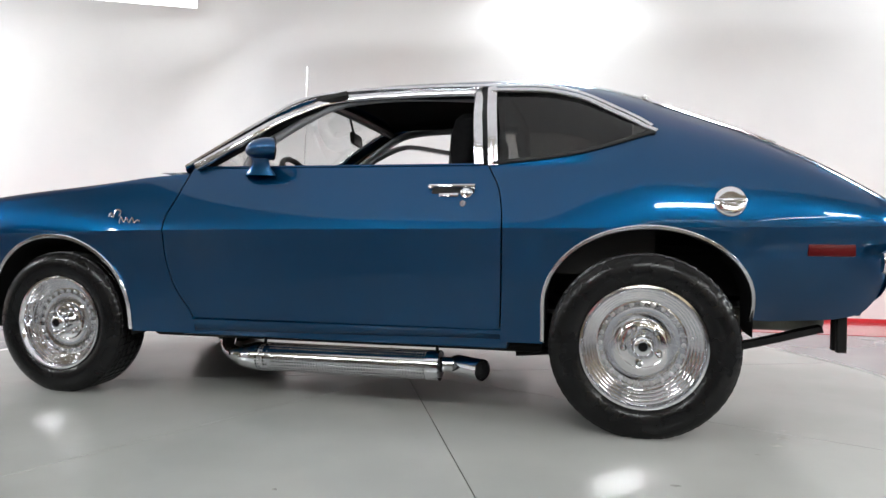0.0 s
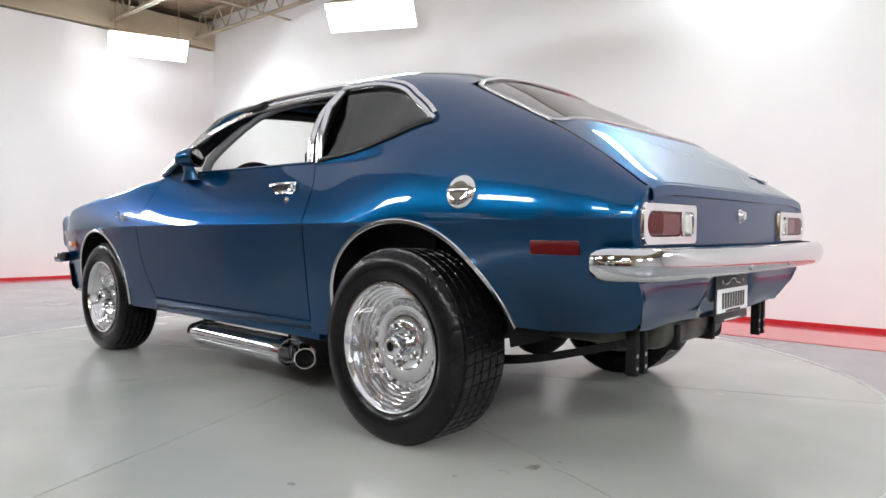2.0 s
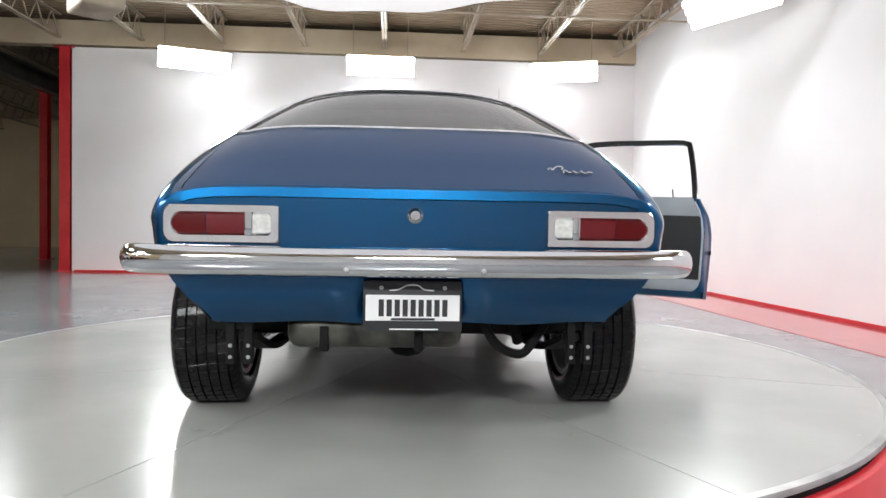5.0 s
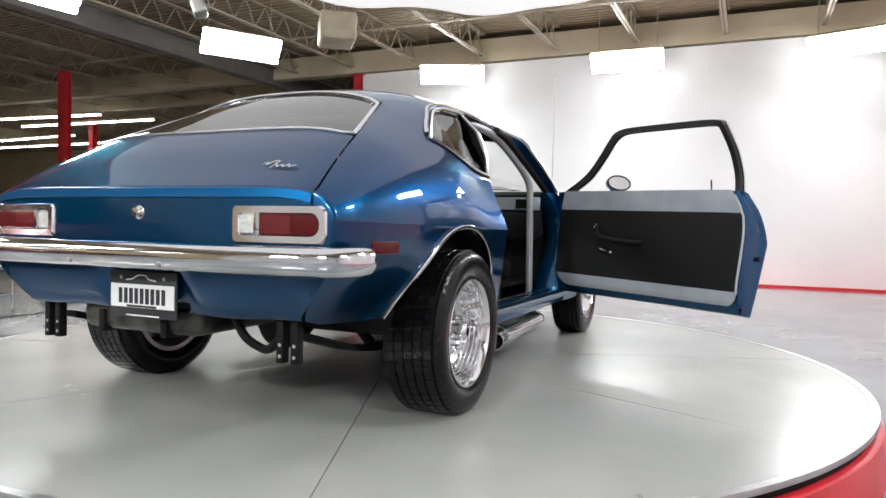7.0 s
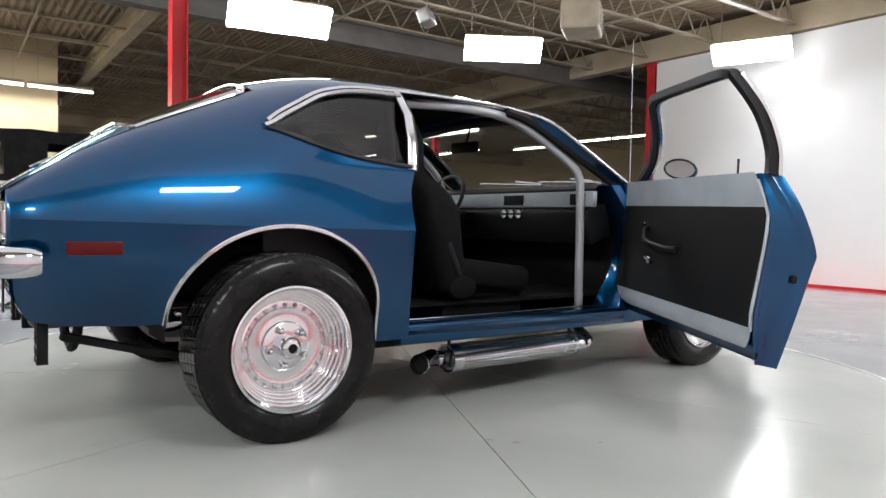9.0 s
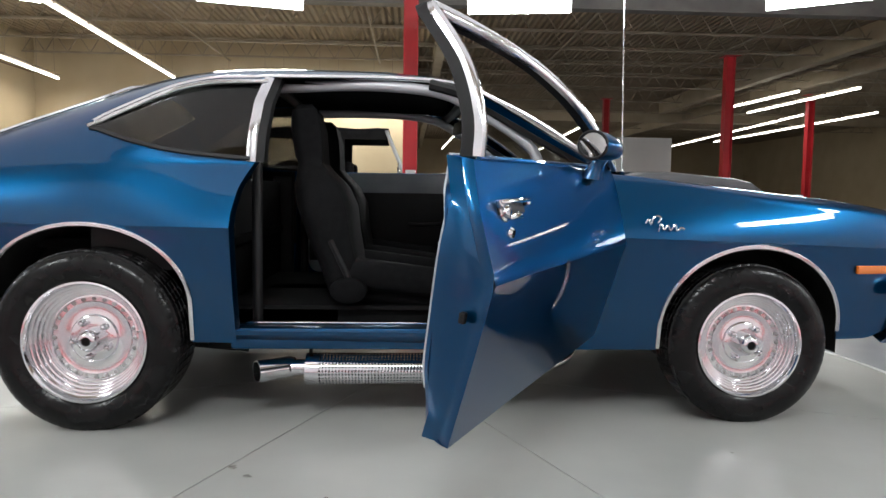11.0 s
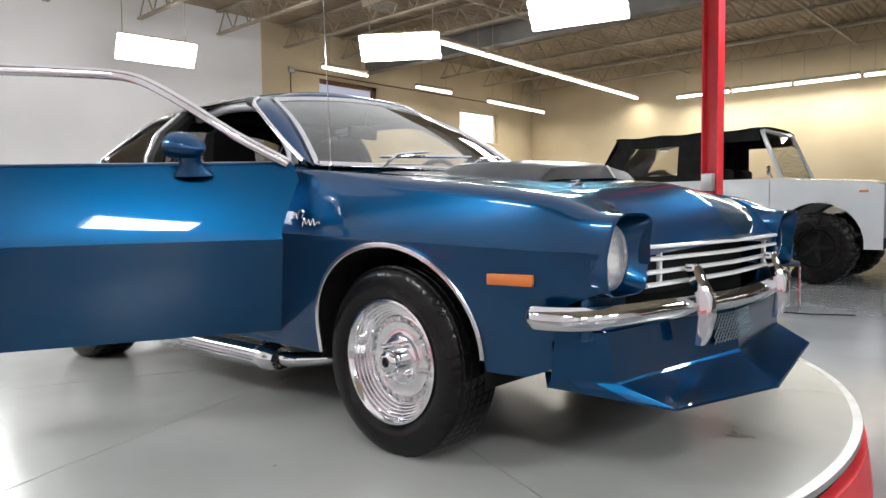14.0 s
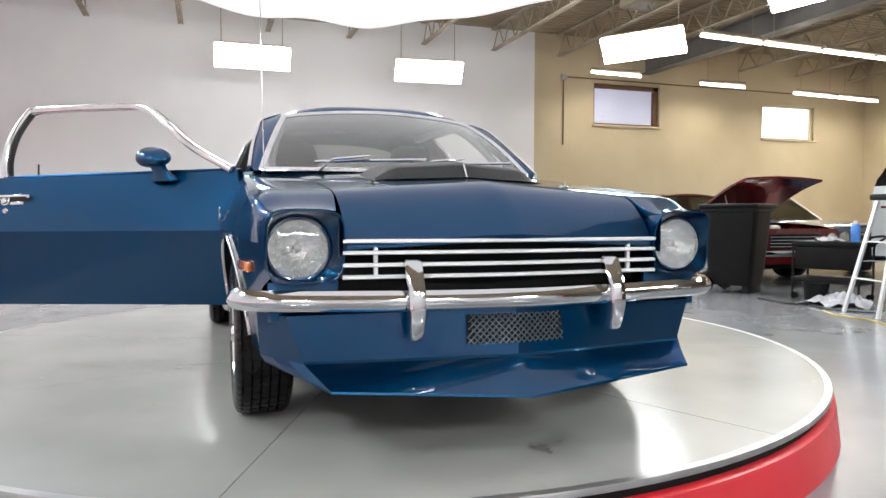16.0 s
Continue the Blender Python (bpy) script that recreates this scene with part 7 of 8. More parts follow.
def soft_top_truck(m):
    """A tall open off-roader; nose at x = 0, standing on z = 0."""
    e = empty("off_road_truck", m, "pale grey lifted off-road truck with a black canvas top", "truck")
    L, wheels, R = 3.95, (0.72, 3.05), 0.46
    belt = curve_of([0, 0.15, 1.05, 1.2, L], [1.24, 1.29, 1.345, 1.37, 1.37])

    def half(x, z):
        return 0.80 + 0.03 * ease(0.0, 0.3, x) - 0.03 * (max(z - 1.2, 0) / 0.17) ** 2 - 0.03 * max(0.7 - z, 0)
    xs = spread(np.linspace(0, L, 40), [w + 0.5199 * math.cos(a) for w in wheels for a in np.linspace(0, math.pi, 17)])
    part("body", shell(xs, lambda x: arches(x, 0.46, wheels, 0.52, 0.52), belt, half), PALE_GREY, e)
    part("hood", plate_bm([[(x, t * half(x, belt(x)), belt(x) + 0.03 * (1 - t ** 4)) for t in np.linspace(-1, 1, 13)] for x in np.linspace(0, 1.2, 10)], (0, 0, 1)), PALE_GREY, e)
    part("nose", plate_bm([[(0.0, t * half(0, z), z) for t in np.linspace(-1, 1, 9)] for z in (0.60, 0.9, 1.24)], (-1, 0, 0)), PALE_GREY, e)
    part("tailgate", plate_bm([[(L, t * half(L, z), z) for t in np.linspace(-1, 1, 9)] for z in (0.50, 0.9, 1.37)], (1, 0, 0)), PALE_GREY, e)
    part("underside", box_bm(0.1, L - 0.1, -0.55, 0.55, 0.46, 0.62), BLACK, e)
    part("tub_floor", box_bm(1.2, L - 0.05, -0.76, 0.76, 0.70, 0.74), BLACK, e)
    for s in (-1, 1):
        for w in wheels:
            t = simple_wheel(e, w, s * 0.78, R, R, 0.32, 0.225, s, BLACK, 22)
            rows = [[(w + 0.525 * math.cos(a), s * y, 0.52 + 0.525 * math.sin(a)) for a in np.linspace(0, math.pi, 19)] for y in (0.5, 0.815)]
            part("wheel_arch", grid_bm(rows), BLACK, e, "black wheel arch")
        part("door_line", strip_bm([(1.30, s * 0.833, 1.33), (1.30, s * 0.83, 0.72), (1.42, s * 0.825, 0.60), (2.10, s * 0.825, 0.60), (2.18, s * 0.83, 0.70), (2.18, s * 0.833, 1.33)], 0.008, 0.002, (0, s, 0)), DARK_STEEL, e)
        part("door_handle", box_bm(2.04, 2.13, min(s * 0.83, s * 0.86), max(s * 0.83, s * 0.86), 1.20, 1.225, 0.006), CHROME, e)
        part("marker_lamp", box_bm(3.72, 3.82, min(s * 0.82, s * 0.84), max(s * 0.82, s * 0.84), 1.08, 1.11, 0.004), LENS_RED, e)
        part("fuel_filler", turned(spin_bm([(0, 0.012), (0.04, 0.012), (0.045, 0.0)], 20, "y"), Matrix.Translation((2.75, s * 0.826, 1.12)) @ Matrix.Diagonal((1, s, 1, 1))), ALLOY_DULL, e)
        lamp = part("headlamp", turned(spin_bm([(0.0, -0.03), (0.06, -0.025), (0.095, -0.01), (0.105, 0.0)], 24, "x"), Matrix.Translation((-0.004, s * 0.58, 1.02))), LENS_WHITE, e)
        part("turn_lamp", box_bm(0.16, 0.26, min(s * 0.81, s * 0.83), max(s * 0.81, s * 0.83), 1.16, 1.19, 0.004), LENS_AMBER, e)
        # canvas side: frame strips round the openings and a clear rear pane
        P = lambda x, z: (x, s * (0.79 - 0.10 * (z - 1.37) / 0.7), z)
        z0, z1 = 1.372, 2.05
        strips = (((1.46, z1 - 0.16), (3.60, z1 - 0.16), (3.58, z1), (1.50, z1)), ((2.12, z0), (2.46, z0), (2.46, z1 - 0.16), (2.10, z1 - 0.16)), ((2.46, z0), (3.95, z0), (3.93, z0 + 0.09), (2.46, z0 + 0.09)), ((2.46, z0 + 0.09), (2.60, z0 + 0.09), (2.60, z1 - 0.16), (2.46, z1 - 0.16)), ((3.50, z0 + 0.09), (3.93, z0 + 0.09), (3.60, z1 - 0.16), (3.36, z1 - 0.16)))
        for q in strips:
            a, b, c, d = (Vector(P(*p)) for p in q)
            part("canvas_side", plate_bm([[a, b], [d, c]], (0, s, 0), 0.012), CANVAS, e, "black canvas side panel")
        a, b, c, d = (Vector(P(*p)) for p in ((2.60, z0 + 0.09), (3.50, z0 + 0.09), (3.36, z1 - 0.16), (2.60, z1 - 0.16)))
        rows = [[a.lerp(b, u).lerp(d.lerp(c, u), v) + Vector((0, s * 0.012 * math.sin(7 * u + 5 * v), 0)) for u in np.linspace(0, 1, 10)] for v in np.linspace(0, 1, 6)]
        part("clear_pane", plate_bm(rows, (0, s, 0)), SHEET, e, "creased clear plastic rear side pane")
        part("windshield_post", rod_bm((1.18, s * 0.74, 1.36), (1.46, s * 0.66, 2.02), 0.03, 8), PALE_GREY, e)
        part("roll_bar", tube_bm(soft([(2.30, s * 0.66, 0.75), (2.30, s * 0.66, 1.85), (2.30, s * 0.5, 1.95), (2.30, 0, 1.96)], 4), 0.03, 10), BLACK, e)
        part("seat_back", box_bm(2.0, 2.12, min(s * 0.15, s * 0.62), max(s * 0.15, s * 0.62), 0.95, 1.55, 0.05, seg=3), CANVAS, e)
    part("canvas_roof", plate_bm([[(x, t * 0.70, 2.05 + 0.04 * (1 - t ** 4) + 0.012 * math.sin(9 * x)) for t in np.linspace(-1, 1, 13)] for x in np.linspace(1.44, 3.62, 14)], (0, 0, 1), 0.02), CANVAS, e, "black canvas roof")
    part("canvas_back", plate_bm([[(3.95 - 0.35 * u, t * (0.80 - 0.1 * u), 1.37 + 0.68 * u) for t in np.linspace(-1, 1, 7)] for u in (0, 0.5, 1)], (1, 0, 0), 0.012), CANVAS, e)
    part("windshield", plate_bm([[(1.18 + 0.28 * u, t * (0.74 - 0.08 * u), 1.37 + 0.66 * u) for t in np.linspace(-1, 1, 5)] for u in (0, 1)], (-1, 0, 0), 0.006), CLEAR, e)
    part("windshield_header", rod_bm((1.46, -0.66, 2.03), (1.46, 0.66, 2.03), 0.03, 8), PALE_GREY, e)
    for a, b in (((-0.22, -0.72, 0.72), (-0.22, 0.72, 0.72)), ((-0.22, -0.42, 0.95), (-0.22, 0.42, 0.95)), ((-0.22, -0.42, 0.95), (-0.22, -0.50, 0.72)), ((-0.22, 0.42, 0.95), (-0.22, 0.50, 0.72)), ((-0.22, -0.35, 0.72), (0.1, -0.35, 0.62)), ((-0.22, 0.35, 0.72), (0.1, 0.35, 0.62))):
        part("bull_bar", rod_bm(a, b, 0.035, 10), BLACK, e, "black tube bumper")
    for s in (-1, 1):
        mir = part("mirror", rod_bm((1.28, s * 0.80, 1.38), (1.28, s * 0.93, 1.46), 0.01, 6), CHROME, e)
        part("mirror_head", turned(spin_bm([(0, -0.02), (0.06, -0.015), (0.065, 0.0), (0, 0.004)], 18, "x"), Matrix.Translation((1.28, s * 0.96, 1.47))), CHROME, mir)
    return e


SHEET = glass("clear plastic sheet", (0.85, 0.84, 0.80), 0.12)
soft_top_truck(G @ pose(-1.02, -8.25, 0))


def pickup(m, paint, label, L=4.9, dx=0.0, lo=0.0):
    """A pickup whose cab may sit dx further back and lo lower."""
    e = empty("pickup", m, label, "pickup", "trucks parked far in the hall")
    wheels = (0.95, 3.7)
    top = lambda x: 1.02 if x > 1.3 + dx else 0.96
    xs = spread(np.linspace(0, L, 30), [w + 0.4399 * math.cos(a) for w in wheels for a in np.linspace(0, math.pi, 13)])
    part("body", shell(xs, lambda x: arches(x, 0.42, wheels, 0.44, 0.40), top, lambda x, z: 0.90), paint, e)
    part("hood", plate_bm([[(x, y, 0.965) for y in (-0.9, 0, 0.9)] for x in (0, 1.35 + dx)], (0, 0, 1)), paint, e)
    part("nose", plate_bm([[(0, y, z) for y in (-0.9, 0, 0.9)] for z in (0.42, 0.96)], (-1, 0, 0)), paint, e)
    part("tailgate", plate_bm([[(L, y, z) for y in (-0.9, 0, 0.9)] for z in (0.42, 1.02)], (1, 0, 0)), paint, e)
    part("bed", box_bm(2.9 + dx, L - 0.05, -0.84, 0.84, 0.55, 0.62), BLACK, e)
    part("roof", box_bm(1.85 + dx, 2.75 + dx, -0.70, 0.70, 1.62 - lo, 1.68 - lo, 0.03), paint, e)
    part("windshield", plate_bm([[(1.35 + dx, -0.8, 0.98), (1.35 + dx, 0.8, 0.98)], [(1.85 + dx, -0.68, 1.63 - lo), (1.85 + dx, 0.68, 1.63 - lo)]], (-1, 0, 0), 0.006), SMOKED, e)
    part("rear_window", plate_bm([[(2.86 + dx, -0.8, 1.02), (2.86 + dx, 0.8, 1.02)], [(2.75 + dx, -0.68, 1.63 - lo), (2.75 + dx, 0.68, 1.63 - lo)]], (1, 0, 0), 0.006), SMOKED, e)
    for s in (-1, 1):
        part("side_window", plate_bm([[(1.45 + dx, s * 0.85, 1.02), (2.80 + dx, s * 0.85, 1.02)], [(1.90 + dx, s * 0.69, 1.62 - lo), (2.72 + dx, s * 0.69, 1.62 - lo)]], (0, s, 0.2), 0.006), SMOKED, e)
        for a, b in (((1.37 + dx, s * 0.83, 1.0), (1.87 + dx, s * 0.69, 1.64 - lo)), ((2.86 + dx, s * 0.84, 1.02), (2.74 + dx, s * 0.69, 1.64 - lo)), ((2.15 + dx, s * 0.85, 1.02), (2.2 + dx, s * 0.70, 1.64 - lo))):
            part("pillar", rod_bm(a, b, 0.03, 6), paint, e)
        part("tail_lamp", box_bm(L - 0.06, L + 0.012, min(s * 0.80, s * 0.905), max(s * 0.80, s * 0.905), 0.70, 0.98, 0.01), LENS_RED, e)
        for w in wheels:
            simple_wheel(e, w, s * 0.78, 0.37, 0.37, 0.24, 0.21, s, ALLOY)
    part("bumper", box_bm(L, L + 0.1, -0.9, 0.9, 0.45, 0.58, 0.02), CHROME, e)
    part("front_bumper", box_bm(-0.1, 0, -0.9, 0.9, 0.45, 0.60, 0.02), CHROME, e)
    part("underside", box_bm(0.2, L - 0.2, -0.7, 0.7, 0.36, 0.55), BLACK, e)
    return e


pickup(G @ pose(2.28, -11.5, 0, 0, 0, 180), OFF_WHITE, "white pickup with dark windows parked behind the truck", 4.3, 1.0, 0.18)
pickup(G @ pose(-9.5, -24.5, 0, 0, 0, 80), MAROON, "dark red pickup parked far off")
coupe("parked_car", G @ pose(-13.0, -14.0, 0, 0, 0, 70), OFF_WHITE, OFF_WHITE, "off-white coupe parked far off")
coupe("parked_car", G @ pose(-17.0, -16.5, 0, 0, 0, 75), STEEL_BLUE, STEEL_BLUE, "steel blue coupe parked far off")
coupe("parked_car", G @ pose(-12.6, -27.5, 0, 0, 0, 85), MAROON, MAROON, "dark red coupe parked far off")
slab("wall_partition", -9.9, -6.9, -23.1, -22.9, FLOOR, 3.1, WHITE_WALL, "pale partition wall", "wall")
slab("door_1", 0.05, 0.29, -18.2, -15.71, FLOOR + 0.01, 3.3, BROWN, "dark brown closed roller door in the passage", "door", 0.01)
part("door_track", box_bm(-0.02, 0.05, -18.2, -15.8, 3.3, 3.5, 0.02), DARK_STEEL, bpy.data.objects["door_1"])


# wheeled bin
def wheeled_bin(x, y, turn):
    e = empty("wheeled_bin", G @ pose(x, y, 0, 0, 0, turn), "tall black plastic wheeled bin with a closed lid", "bin")
    rows = []
    for z, w, d in ((0.10, 0.235, 0.25), (0.14, 0.25, 0.27), (0.6, 0.285, 0.31), (1.02, 0.315, 0.345), (1.03, 0.335, 0.365), (1.07, 0.335, 0.365)):
        rows.append([(d * c * (abs(c) ** 8 + abs(q) ** 8) ** (-1 / 8), w * q * (abs(c) ** 8 + abs(q) ** 8) ** (-1 / 8), z) for c, q in ((math.cos(a), math.sin(a)) for a in np.linspace(0, 2 * math.pi, 41)[:-1])])
    bm = grid_bm(rows, None, close_v=True)
    bm.verts.ensure_lookup_table()
    bm.faces.new([bm.verts[i] for i in range(40)])
    bmesh.ops.recalc_face_normals(bm, faces=bm.faces[:])
    part("tub", bm, BIN_BLACK, e)
    part("lid", box_bm(-0.39, 0.37, -0.345, 0.345, 1.072, 1.13, 0.025, seg=3), BIN_BLACK, e)
    part("handle", tube_bm(soft([(0.36, -0.26, 1.02), (0.45, -0.26, 1.06), (0.45, 0.26, 1.06), (0.36, 0.26, 1.02)], 4), 0.016, 8), BIN_BLACK, e)
    for s in (-1, 1):
        part("wheel", turned(spin_bm([(0, -0.03), (0.09, -0.028), (0.10, -0.015), (0.10, 0.015), (0.09, 0.028), (0, 0.03)], 24, "y"), Matrix.Translation((0.27, s * 0.28, 0.10))), RUBBER, e)
    part("foot", box_bm(-0.24, -0.16, -0.2, 0.2, 0.0, 0.11, 0.01), BIN_BLACK, e)


wheeled_bin(3.30, -5.55, 25)


def step_ladder(x, y, turn):
    e = empty("step_ladder", G @ pose(x, y, 0, 0, 0, turn), "white aluminium step ladder standing open", "ladder")
    H, D = 1.16, 0.62
    for s in (-1, 1):
        a, b = Vector((-D / 2, s * 0.27, 0.0)), Vector((-0.06, s * 0.16, H))
        part("front_rail", sweep_bm([a, b], [(-0.034, -0.012), (0.034, -0.012), (0.034, 0.012), (-0.034, 0.012)], up=(1, 0, 0.3)), LADDER_ALU, e)
        part("rear_rail", sweep_bm([(D / 2, s * 0.25, 0.0), (0.06, s * 0.15, H - 0.04)], [(-0.02, -0.012), (0.02, -0.012), (0.02, 0.012), (-0.02, 0.012)], up=(1, 0, -0.3)), LADDER_ALU, e)
        part("foot", box_bm(-D / 2 - 0.04, -D / 2 + 0.04, s * 0.27 - 0.02, s * 0.27 + 0.02, 0.0, 0.03, 0.006), BLACK, e)
        part("spreader", rod_bm((-D / 4, s * 0.21, 0.52), (D / 4, s * 0.20, 0.52), 0.007, 6), ALLOY_DULL, e)
    for k in range(3):
        u = (k + 1) / 4
        xx, w = -D / 2 + (D / 2 - 0.06) * u, 0.27 - 0.11 * u
        part("step", box_bm(xx - 0.04, xx + 0.045, -w, w, H * u - 0.03, H * u, 0.006), LADDER_ALU, e)
    part("top_cap", box_bm(-0.12, 0.12, -0.19, 0.19, H - 0.03, H + 0.03, 0.012), BIN_BLACK, e, "dark plastic top cap")
    for k in (0.3, 0.62):
        xx, w = D / 2 - (D / 2 - 0.06) * k, 0.25 - 0.10 * k
        part("brace", rod_bm((xx, -w, H * k), (xx, w, H * k), 0.008, 6), LADDER_ALU, e)


step_ladder(1.08, -5.45, 75)


def stacking_chair(x, y, turn):
    e = empty("chair", G @ pose(x, y, 0, 0, 0, turn), "navy upholstered stacking chair with chrome legs", "chair")
    part("seat", box_bm(-0.23, 0.23, -0.23, 0.23, 0.42, 0.475, 0.022, seg=3), NAVY, e)
    rows = [[(-0.22 - 0.06 * u + 0.04 * (t * t), t * 0.225, 0.56 + 0.33 * u) for t in np.linspace(-1, 1, 9)] for u in np.linspace(0, 1, 6)]
    part("backrest", thick(facing(grid_bm(rows), (1, 0, 0)), 0.035), NAVY, e)
    for s in (-1, 1):
        part("leg", tube_bm([(0.21, s * 0.23, 0.0), (0.20, s * 0.23, 0.42)], 0.011, 8), CHROME, e)
        part("leg", tube_bm(soft([(-0.25, s * 0.23, 0.0), (-0.20, s * 0.23, 0.42), (-0.22, s * 0.23, 0.62), (-0.27, s * 0.22, 0.86)], 4), 0.011, 8), CHROME, e)
        part("stretcher", rod_bm((0.205, s * 0.23, 0.20), (-0.225, s * 0.23, 0.20), 0.008, 6), CHROME, e)
    part("stretcher", rod_bm((0.205, -0.23, 0.20), (0.205, 0.23, 0.20), 0.008, 6), CHROME, e)


stacking_chair(-0.52, -4.92, 118)
cd = link("card", turned(box_bm(-0.06, 0.06, -0.002, 0.002, 0.0, 0.16), G @ pose(-0.59, -4.78, 0.477, 0, 0, -30) @ pose(0, 0, 0, -12)), CARD, smooth=0)
tagged(cd, "white card propped on the chair seat", "card")


def rag(x, y, z, w, seed, label, name="rag", height=0.06):
    rng = random.Random(seed)
    ph = [rng.uniform(0, 6.28) for _ in range(6)]
    rows = []
    for u in np.linspace(-1, 1, 16):
        r = []
        for v in np.linspace(-1, 1, 16):
            k = max(0, 1 - (u * u + v * v) * 0.55)
            hgt = height * k * (0.7 + 0.3 * math.sin(5 * u + ph[0]) * math.sin(6 * v + ph[1])) + 0.25 * height * k * math.sin(11 * u + 7 * v + ph[2])
            a = math.atan2(v, u)
            f = w * (1 + 0.12 * math.sin(3 * a + ph[3]) + 0.07 * math.sin(7 * a + ph[4]))
            r.append((u * f, v * f * 0.7, max(hgt, 0.003)))
        rows.append(r)
    ob = link(name, turned(facing(grid_bm(rows), (0, 0, 1)), Matrix.Translation((x, y, z)) @ Matrix.Rotation(ph[5], 4, "Z")), RAG)
    return tagged(ob, label, "rag" if name == "rag" else "bag")


# tool cart with a bottle and rags
cart = empty("tool_cart", G @ pose(2.25, -6.0, 0, 0, 0, 20), "black two-shelf tool cart on castors", "cart")
part("tray", box_bm(-0.38, 0.38, -0.22, 0.22, 0.62, 0.68, 0.01), BIN_BLACK, cart)
part("shelf", box_bm(-0.38, 0.38, -0.22, 0.22, 0.20, 0.26, 0.01), BIN_BLACK, cart)
part("drawer_box", box_bm(-0.34, 0.34, -0.20, 0.20, 0.36, 0.62, 0.01), BIN_BLACK, cart)
for a in (-1, 1):
    for b in (-1, 1):
        part("post", rod_bm((a * 0.36, b * 0.20, 0.08), (a * 0.36, b * 0.20, 0.66), 0.014, 8), BIN_BLACK, cart)
        part("castor", turned(spin_bm([(0, -0.015), (0.04, -0.014), (0.04, 0.014), (0, 0.015)], 16, "y"), Matrix.Translation((a * 0.34, b * 0.19, 0.04))), RUBBER, cart)
part("push_handle", tube_bm(soft([(-0.38, -0.2, 0.66), (-0.48, -0.2, 0.74), (-0.48, 0.2, 0.74), (-0.38, 0.2, 0.66)], 4), 0.012, 8), BIN_BLACK, cart)
rag(2.30, -6.0, FLOOR + 0.681, 0.19, 4, "crumpled grey-white rag on the tool cart")
bt = empty("spray_bottle", G @ pose(2.02, -6.07, 0.681), "blue plastic bottle on the tool cart", "bottle")
part("bottle", spin_bm([(0, 0), (0.045, 0.0), (0.048, 0.02), (0.048, 0.16), (0.03, 0.20), (0.018, 0.21), (0, 0.21)], 20, "z"), BOTTLE_BLUE, bt)
part("cap", spin_bm([(0.02, 0.205), (0.022, 0.21), (0.02, 0.24), (0, 0.245)], 16, "z"), PLATE_WHITE, bt)
rag(1.90, -5.62, FLOOR, 0.26, 8, "crumpled grey bag on the floor", "bag", 0.13)
rag(1.66, -5.58, FLOOR, 0.20, 11, "crumpled grey-white bag on the floor", "bag", 0.16)
bk = empty("bucket", G @ pose(2.12, -5.62, 0), "dark plastic bucket on the floor", "bucket")
part("tub", spin_bm([(0, 0.01), (0.11, 0.0), (0.14, 0.22), (0.15, 0.225), (0.135, 0.225), (0.105, 0.02), (0, 0.02)], 24, "z"), BIN_BLACK, bk)

# light stand, hose and cables round the red post
stand = empty("light_stand", G @ pose(0.20, -5.0, 0), "folding metal tripod stand beside the red post", "tripod stand")
for fx, fy in ((0.24, 0.12), (-0.32, 0.05), (0.02, -0.34)):
    part("leg", rod_bm((fx, fy, 0.012), (fx * 0.08, fy * 0.08, 1.05), 0.012, 8), ALLOY_DULL, stand)
    part("strut", rod_bm((fx * 0.72, fy * 0.72, 0.30), (0, 0, 0.42), 0.007, 6), ALLOY_DULL, stand)
part("column", rod_bm((0, 0, 0.30), (0, 0, 1.22), 0.014, 10), ALLOY_DULL, stand)
part("collar", turned(spin_bm([(0.015, -0.03), (0.028, -0.03), (0.028, 0.03), (0.015, 0.03)], 16, "z"), Matrix.Translation((0, 0, 1.05))), BLACK, stand)
hc = []
rng = random.Random(5)
for i in range(150):
    a = i / 150 * 2 * math.pi * 6
    r = 0.27 + 0.025 * math.sin(a * 0.37 + 1)
    hc.append((0.04 * math.sin(a * 0.21) + 0.02 * (i / 150 - 0.5) * 6, r * math.cos(a), 0.34 + r * math.sin(a)))
hose = empty("hose_coil", G @ pose(-0.28, -5.60, 0, 0, 0, 62), "coiled yellow air hose on a stand", "hose")
part("hose", tube_bm(hc + [(0.12, 0.1, 0.10), (0.25, 0.3, 0.015), (0.4, 0.2, 0.013), (0.5, 0.4, 0.013)], 0.012, 8), HOSE, hose)
part("hook_stand", rod_bm((0.0, 0.0, 0.0), (0.0, 0.0, 0.66), 0.014, 8), BLACK, hose)
part("stand_base", box_bm(-0.12, 0.12, -0.12, 0.12, 0.0, 0.012, 0.003), BLACK, hose)
part("hook_arm", rod_bm((-0.06, 0.0, 0.60), (0.08, 0.0, 0.60), 0.012, 8), BLACK, hose)


def cable(points, r, material, label):
    ob = link("cable", tube_bm(soft(points, 6), r, 6), material)
    return tagged(ob, label, "cable")


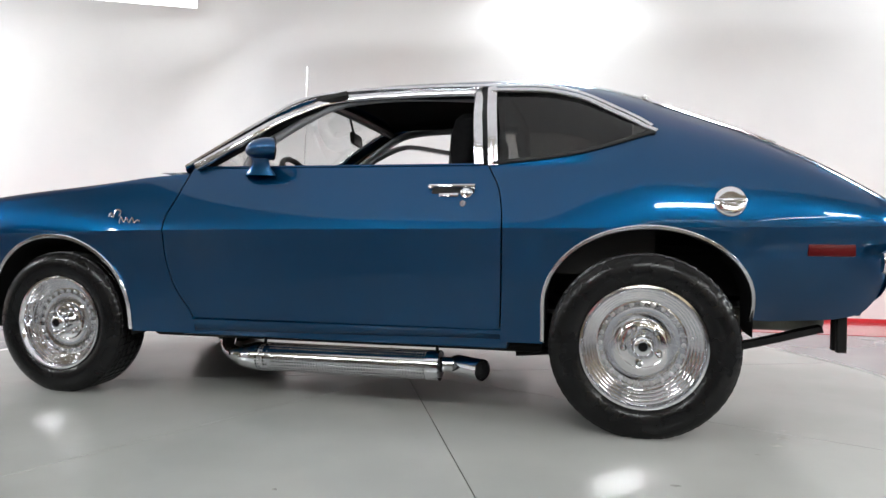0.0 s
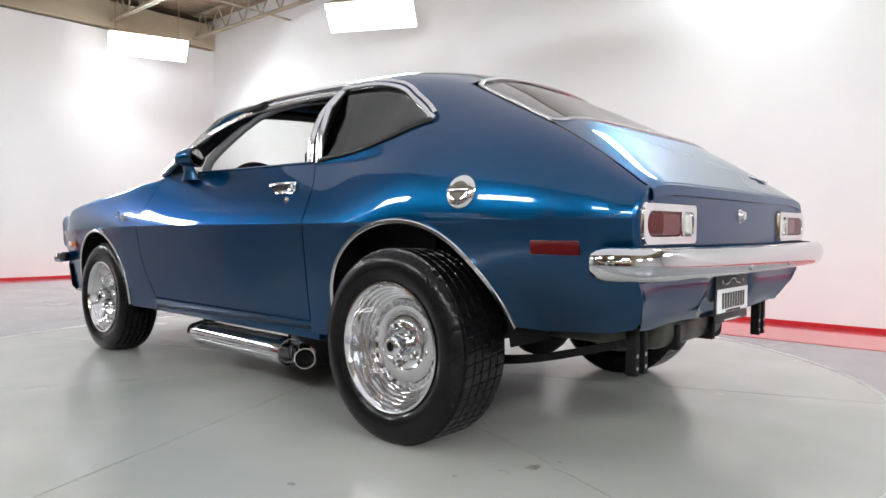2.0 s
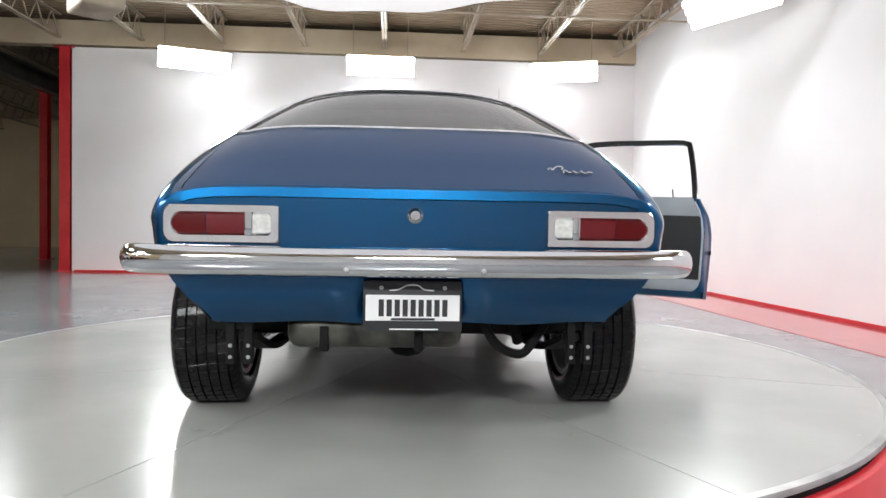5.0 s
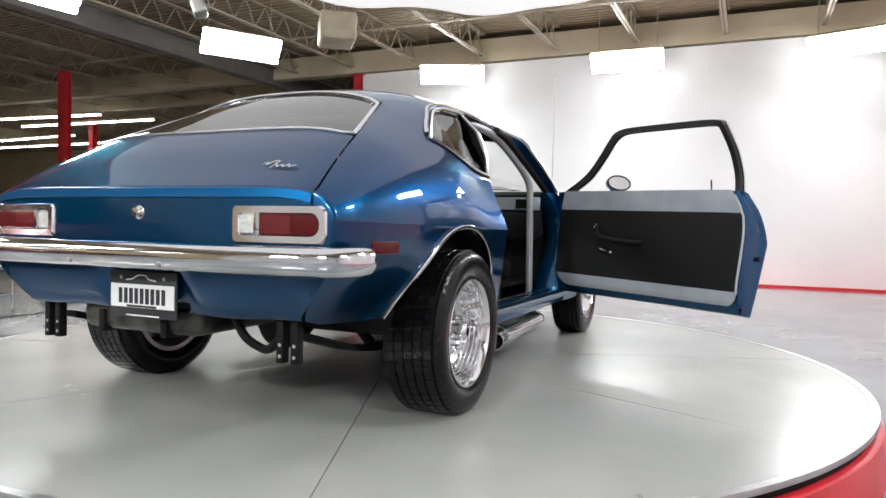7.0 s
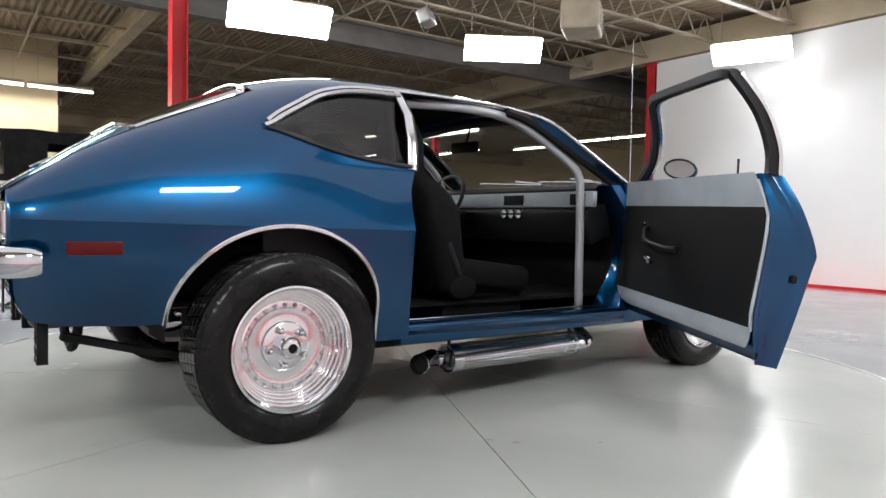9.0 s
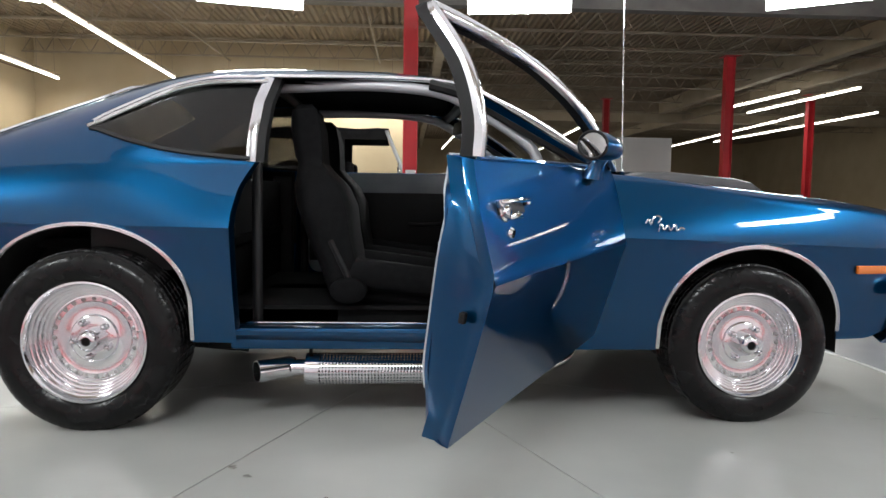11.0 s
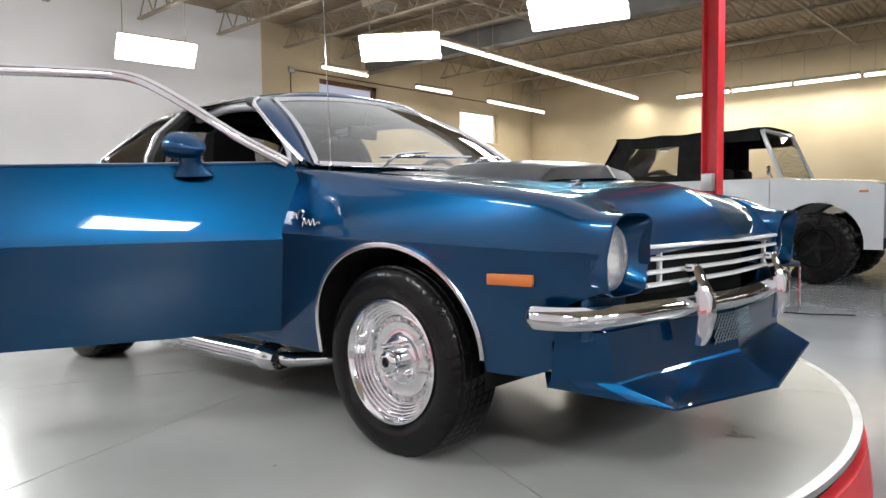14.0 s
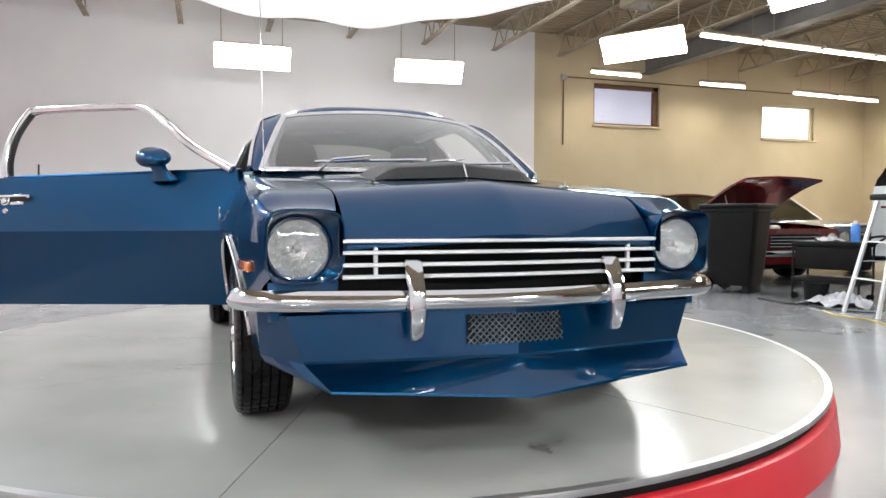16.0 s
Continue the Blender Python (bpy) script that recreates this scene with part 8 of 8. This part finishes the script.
zf = FLOOR + 0.008
cable([(0.06, -4.82, 0.85), (0.14, -4.83, 0.5), (0.18, -4.84, 0.1), (0.24, -4.84, zf), (0.44, -4.70, zf), (0.84, -4.92, zf), (1.2, -4.9, zf), (1.5, -5.05, zf)], 0.006, HOSE, "thin yellow lead hanging down the post")
cable([(0.0, -4.82, 0.95), (-0.08, -4.83, 0.6), (-0.06, -4.83, 0.2), (-0.12, -4.84, zf), (-0.5, -4.65, zf), (-0.9, -4.62, zf), (-1.3, -4.8, zf)], 0.006, BIN_BLACK, "black power lead hanging down the post")
cable([(1.2, -5.4, zf), (1.4, -5.25, zf), (1.65, -5.2, zf), (1.9, -5.3, zf), (2.1, -5.15, zf), (2.6, -5.25, zf)], 0.007, BIN_BLACK, "black lead lying on the floor")
bx = empty("carton", G @ pose(0.34, -4.74, 0, 0, 0, 12), "small white carton beside the post", "box")
part("carton_body", box_bm(-0.07, 0.07, -0.09, 0.09, 0.0, 0.13, 0.004), CARD, bx)

# heater and a small flood lamp under the roof
ht = empty("unit_heater", Matrix.Translation((-5.05, -3.85, 3.60)) @ pose(0, 0, 0, 0, 0, 38), "pale grey unit heater hung under the roof", "heater")
part("casing", box_bm(-0.36, 0.36, -0.26, 0.26, -0.20, 0.20, 0.05, seg=3), JOIST, ht)
for k in range(5):
    part("louvre", box_bm(-0.30, 0.30, 0.262, 0.272, -0.14 + k * 0.065, -0.12 + k * 0.065), ALLOY_DULL, ht)
for a in (-0.28, 0.28):
    part("hanger", rod_bm((a, 0, 0.2), (a, 0, CEIL - 3.603), 0.008, 6), ALLOY_DULL, ht)
fl = empty("flood_lamp", Matrix.Translation((-2.75, -4.3, 3.30)) @ pose(0, 0, 0, 20, 0, 40), "small unlit pale flood lamp under the roof", "lamp")
part("body", box_bm(-0.16, 0.16, -0.08, 0.08, -0.09, 0.09, 0.03, seg=3), ALLOY_DULL, fl)
part("glass", box_bm(-0.13, 0.13, -0.085, -0.081, -0.07, 0.07), PLATE_WHITE, fl)
inv = fl.matrix_basis.inverted()
part("hanger", rod_bm(inv @ Vector((-2.75, -4.3, 3.38)), inv @ Vector((-2.75, -4.3, CEIL - 0.003)), 0.008, 6), ALLOY_DULL, fl)
for x, y in ((6.6, -6.4),):
    vt = empty("ceiling_vent", Matrix.Translation((x, y, CEIL - 0.30)), "pale square air diffuser under the roof", "vent", "air diffusers")
    part("frame", box_bm(-0.3, 0.3, -0.3, 0.3, 0.0, 0.297, 0.01), JOIST, vt)
    part("louvre", box_bm(-0.2, 0.2, -0.2, 0.2, -0.012, -0.004, 0.003), ALLOY_DULL, vt)

# low steel ramp of a lift on the floor beyond the post
rp = empty("lift_ramp", G @ pose(-2.55, -5.28, 0), "low pale grey steel lift ramp on the hall floor", "ramp")
part("deck", box_bm(-0.95, 0.95, -0.22, 0.22, 0.09, 0.125, 0.008), ALLOY_DULL, rp)
for y in (-0.20, 0.20):
    part("side_rail", box_bm(-0.95, 0.95, y - 0.02, y + 0.02, 0.0, 0.088, 0.006), ALLOY_DULL, rp)
part("end_plate", box_bm(0.952, 0.964, -0.22, 0.22, 0.0, 0.12, 0.003), ALLOY_DULL, rp)

# conduit along the tan wall
cd = tagged(link("conduit", turned(tube_bm([(0.7, -0.02, 2.35), (0.7, -0.02, 3.81), (0.72, -0.02, 3.84), (9.4, -0.02, 3.84)], 0.014, 8, up=(0, 1, 0.01)), E_M), BROWN), "thin dark conduit along the tan wall", "conduit", kind="structure")
part("junction_box", turned(box_bm(0.64, 0.76, -0.07, 0.0, 3.77, 3.89, 0.006), E_M), ALLOY_DULL, cd)
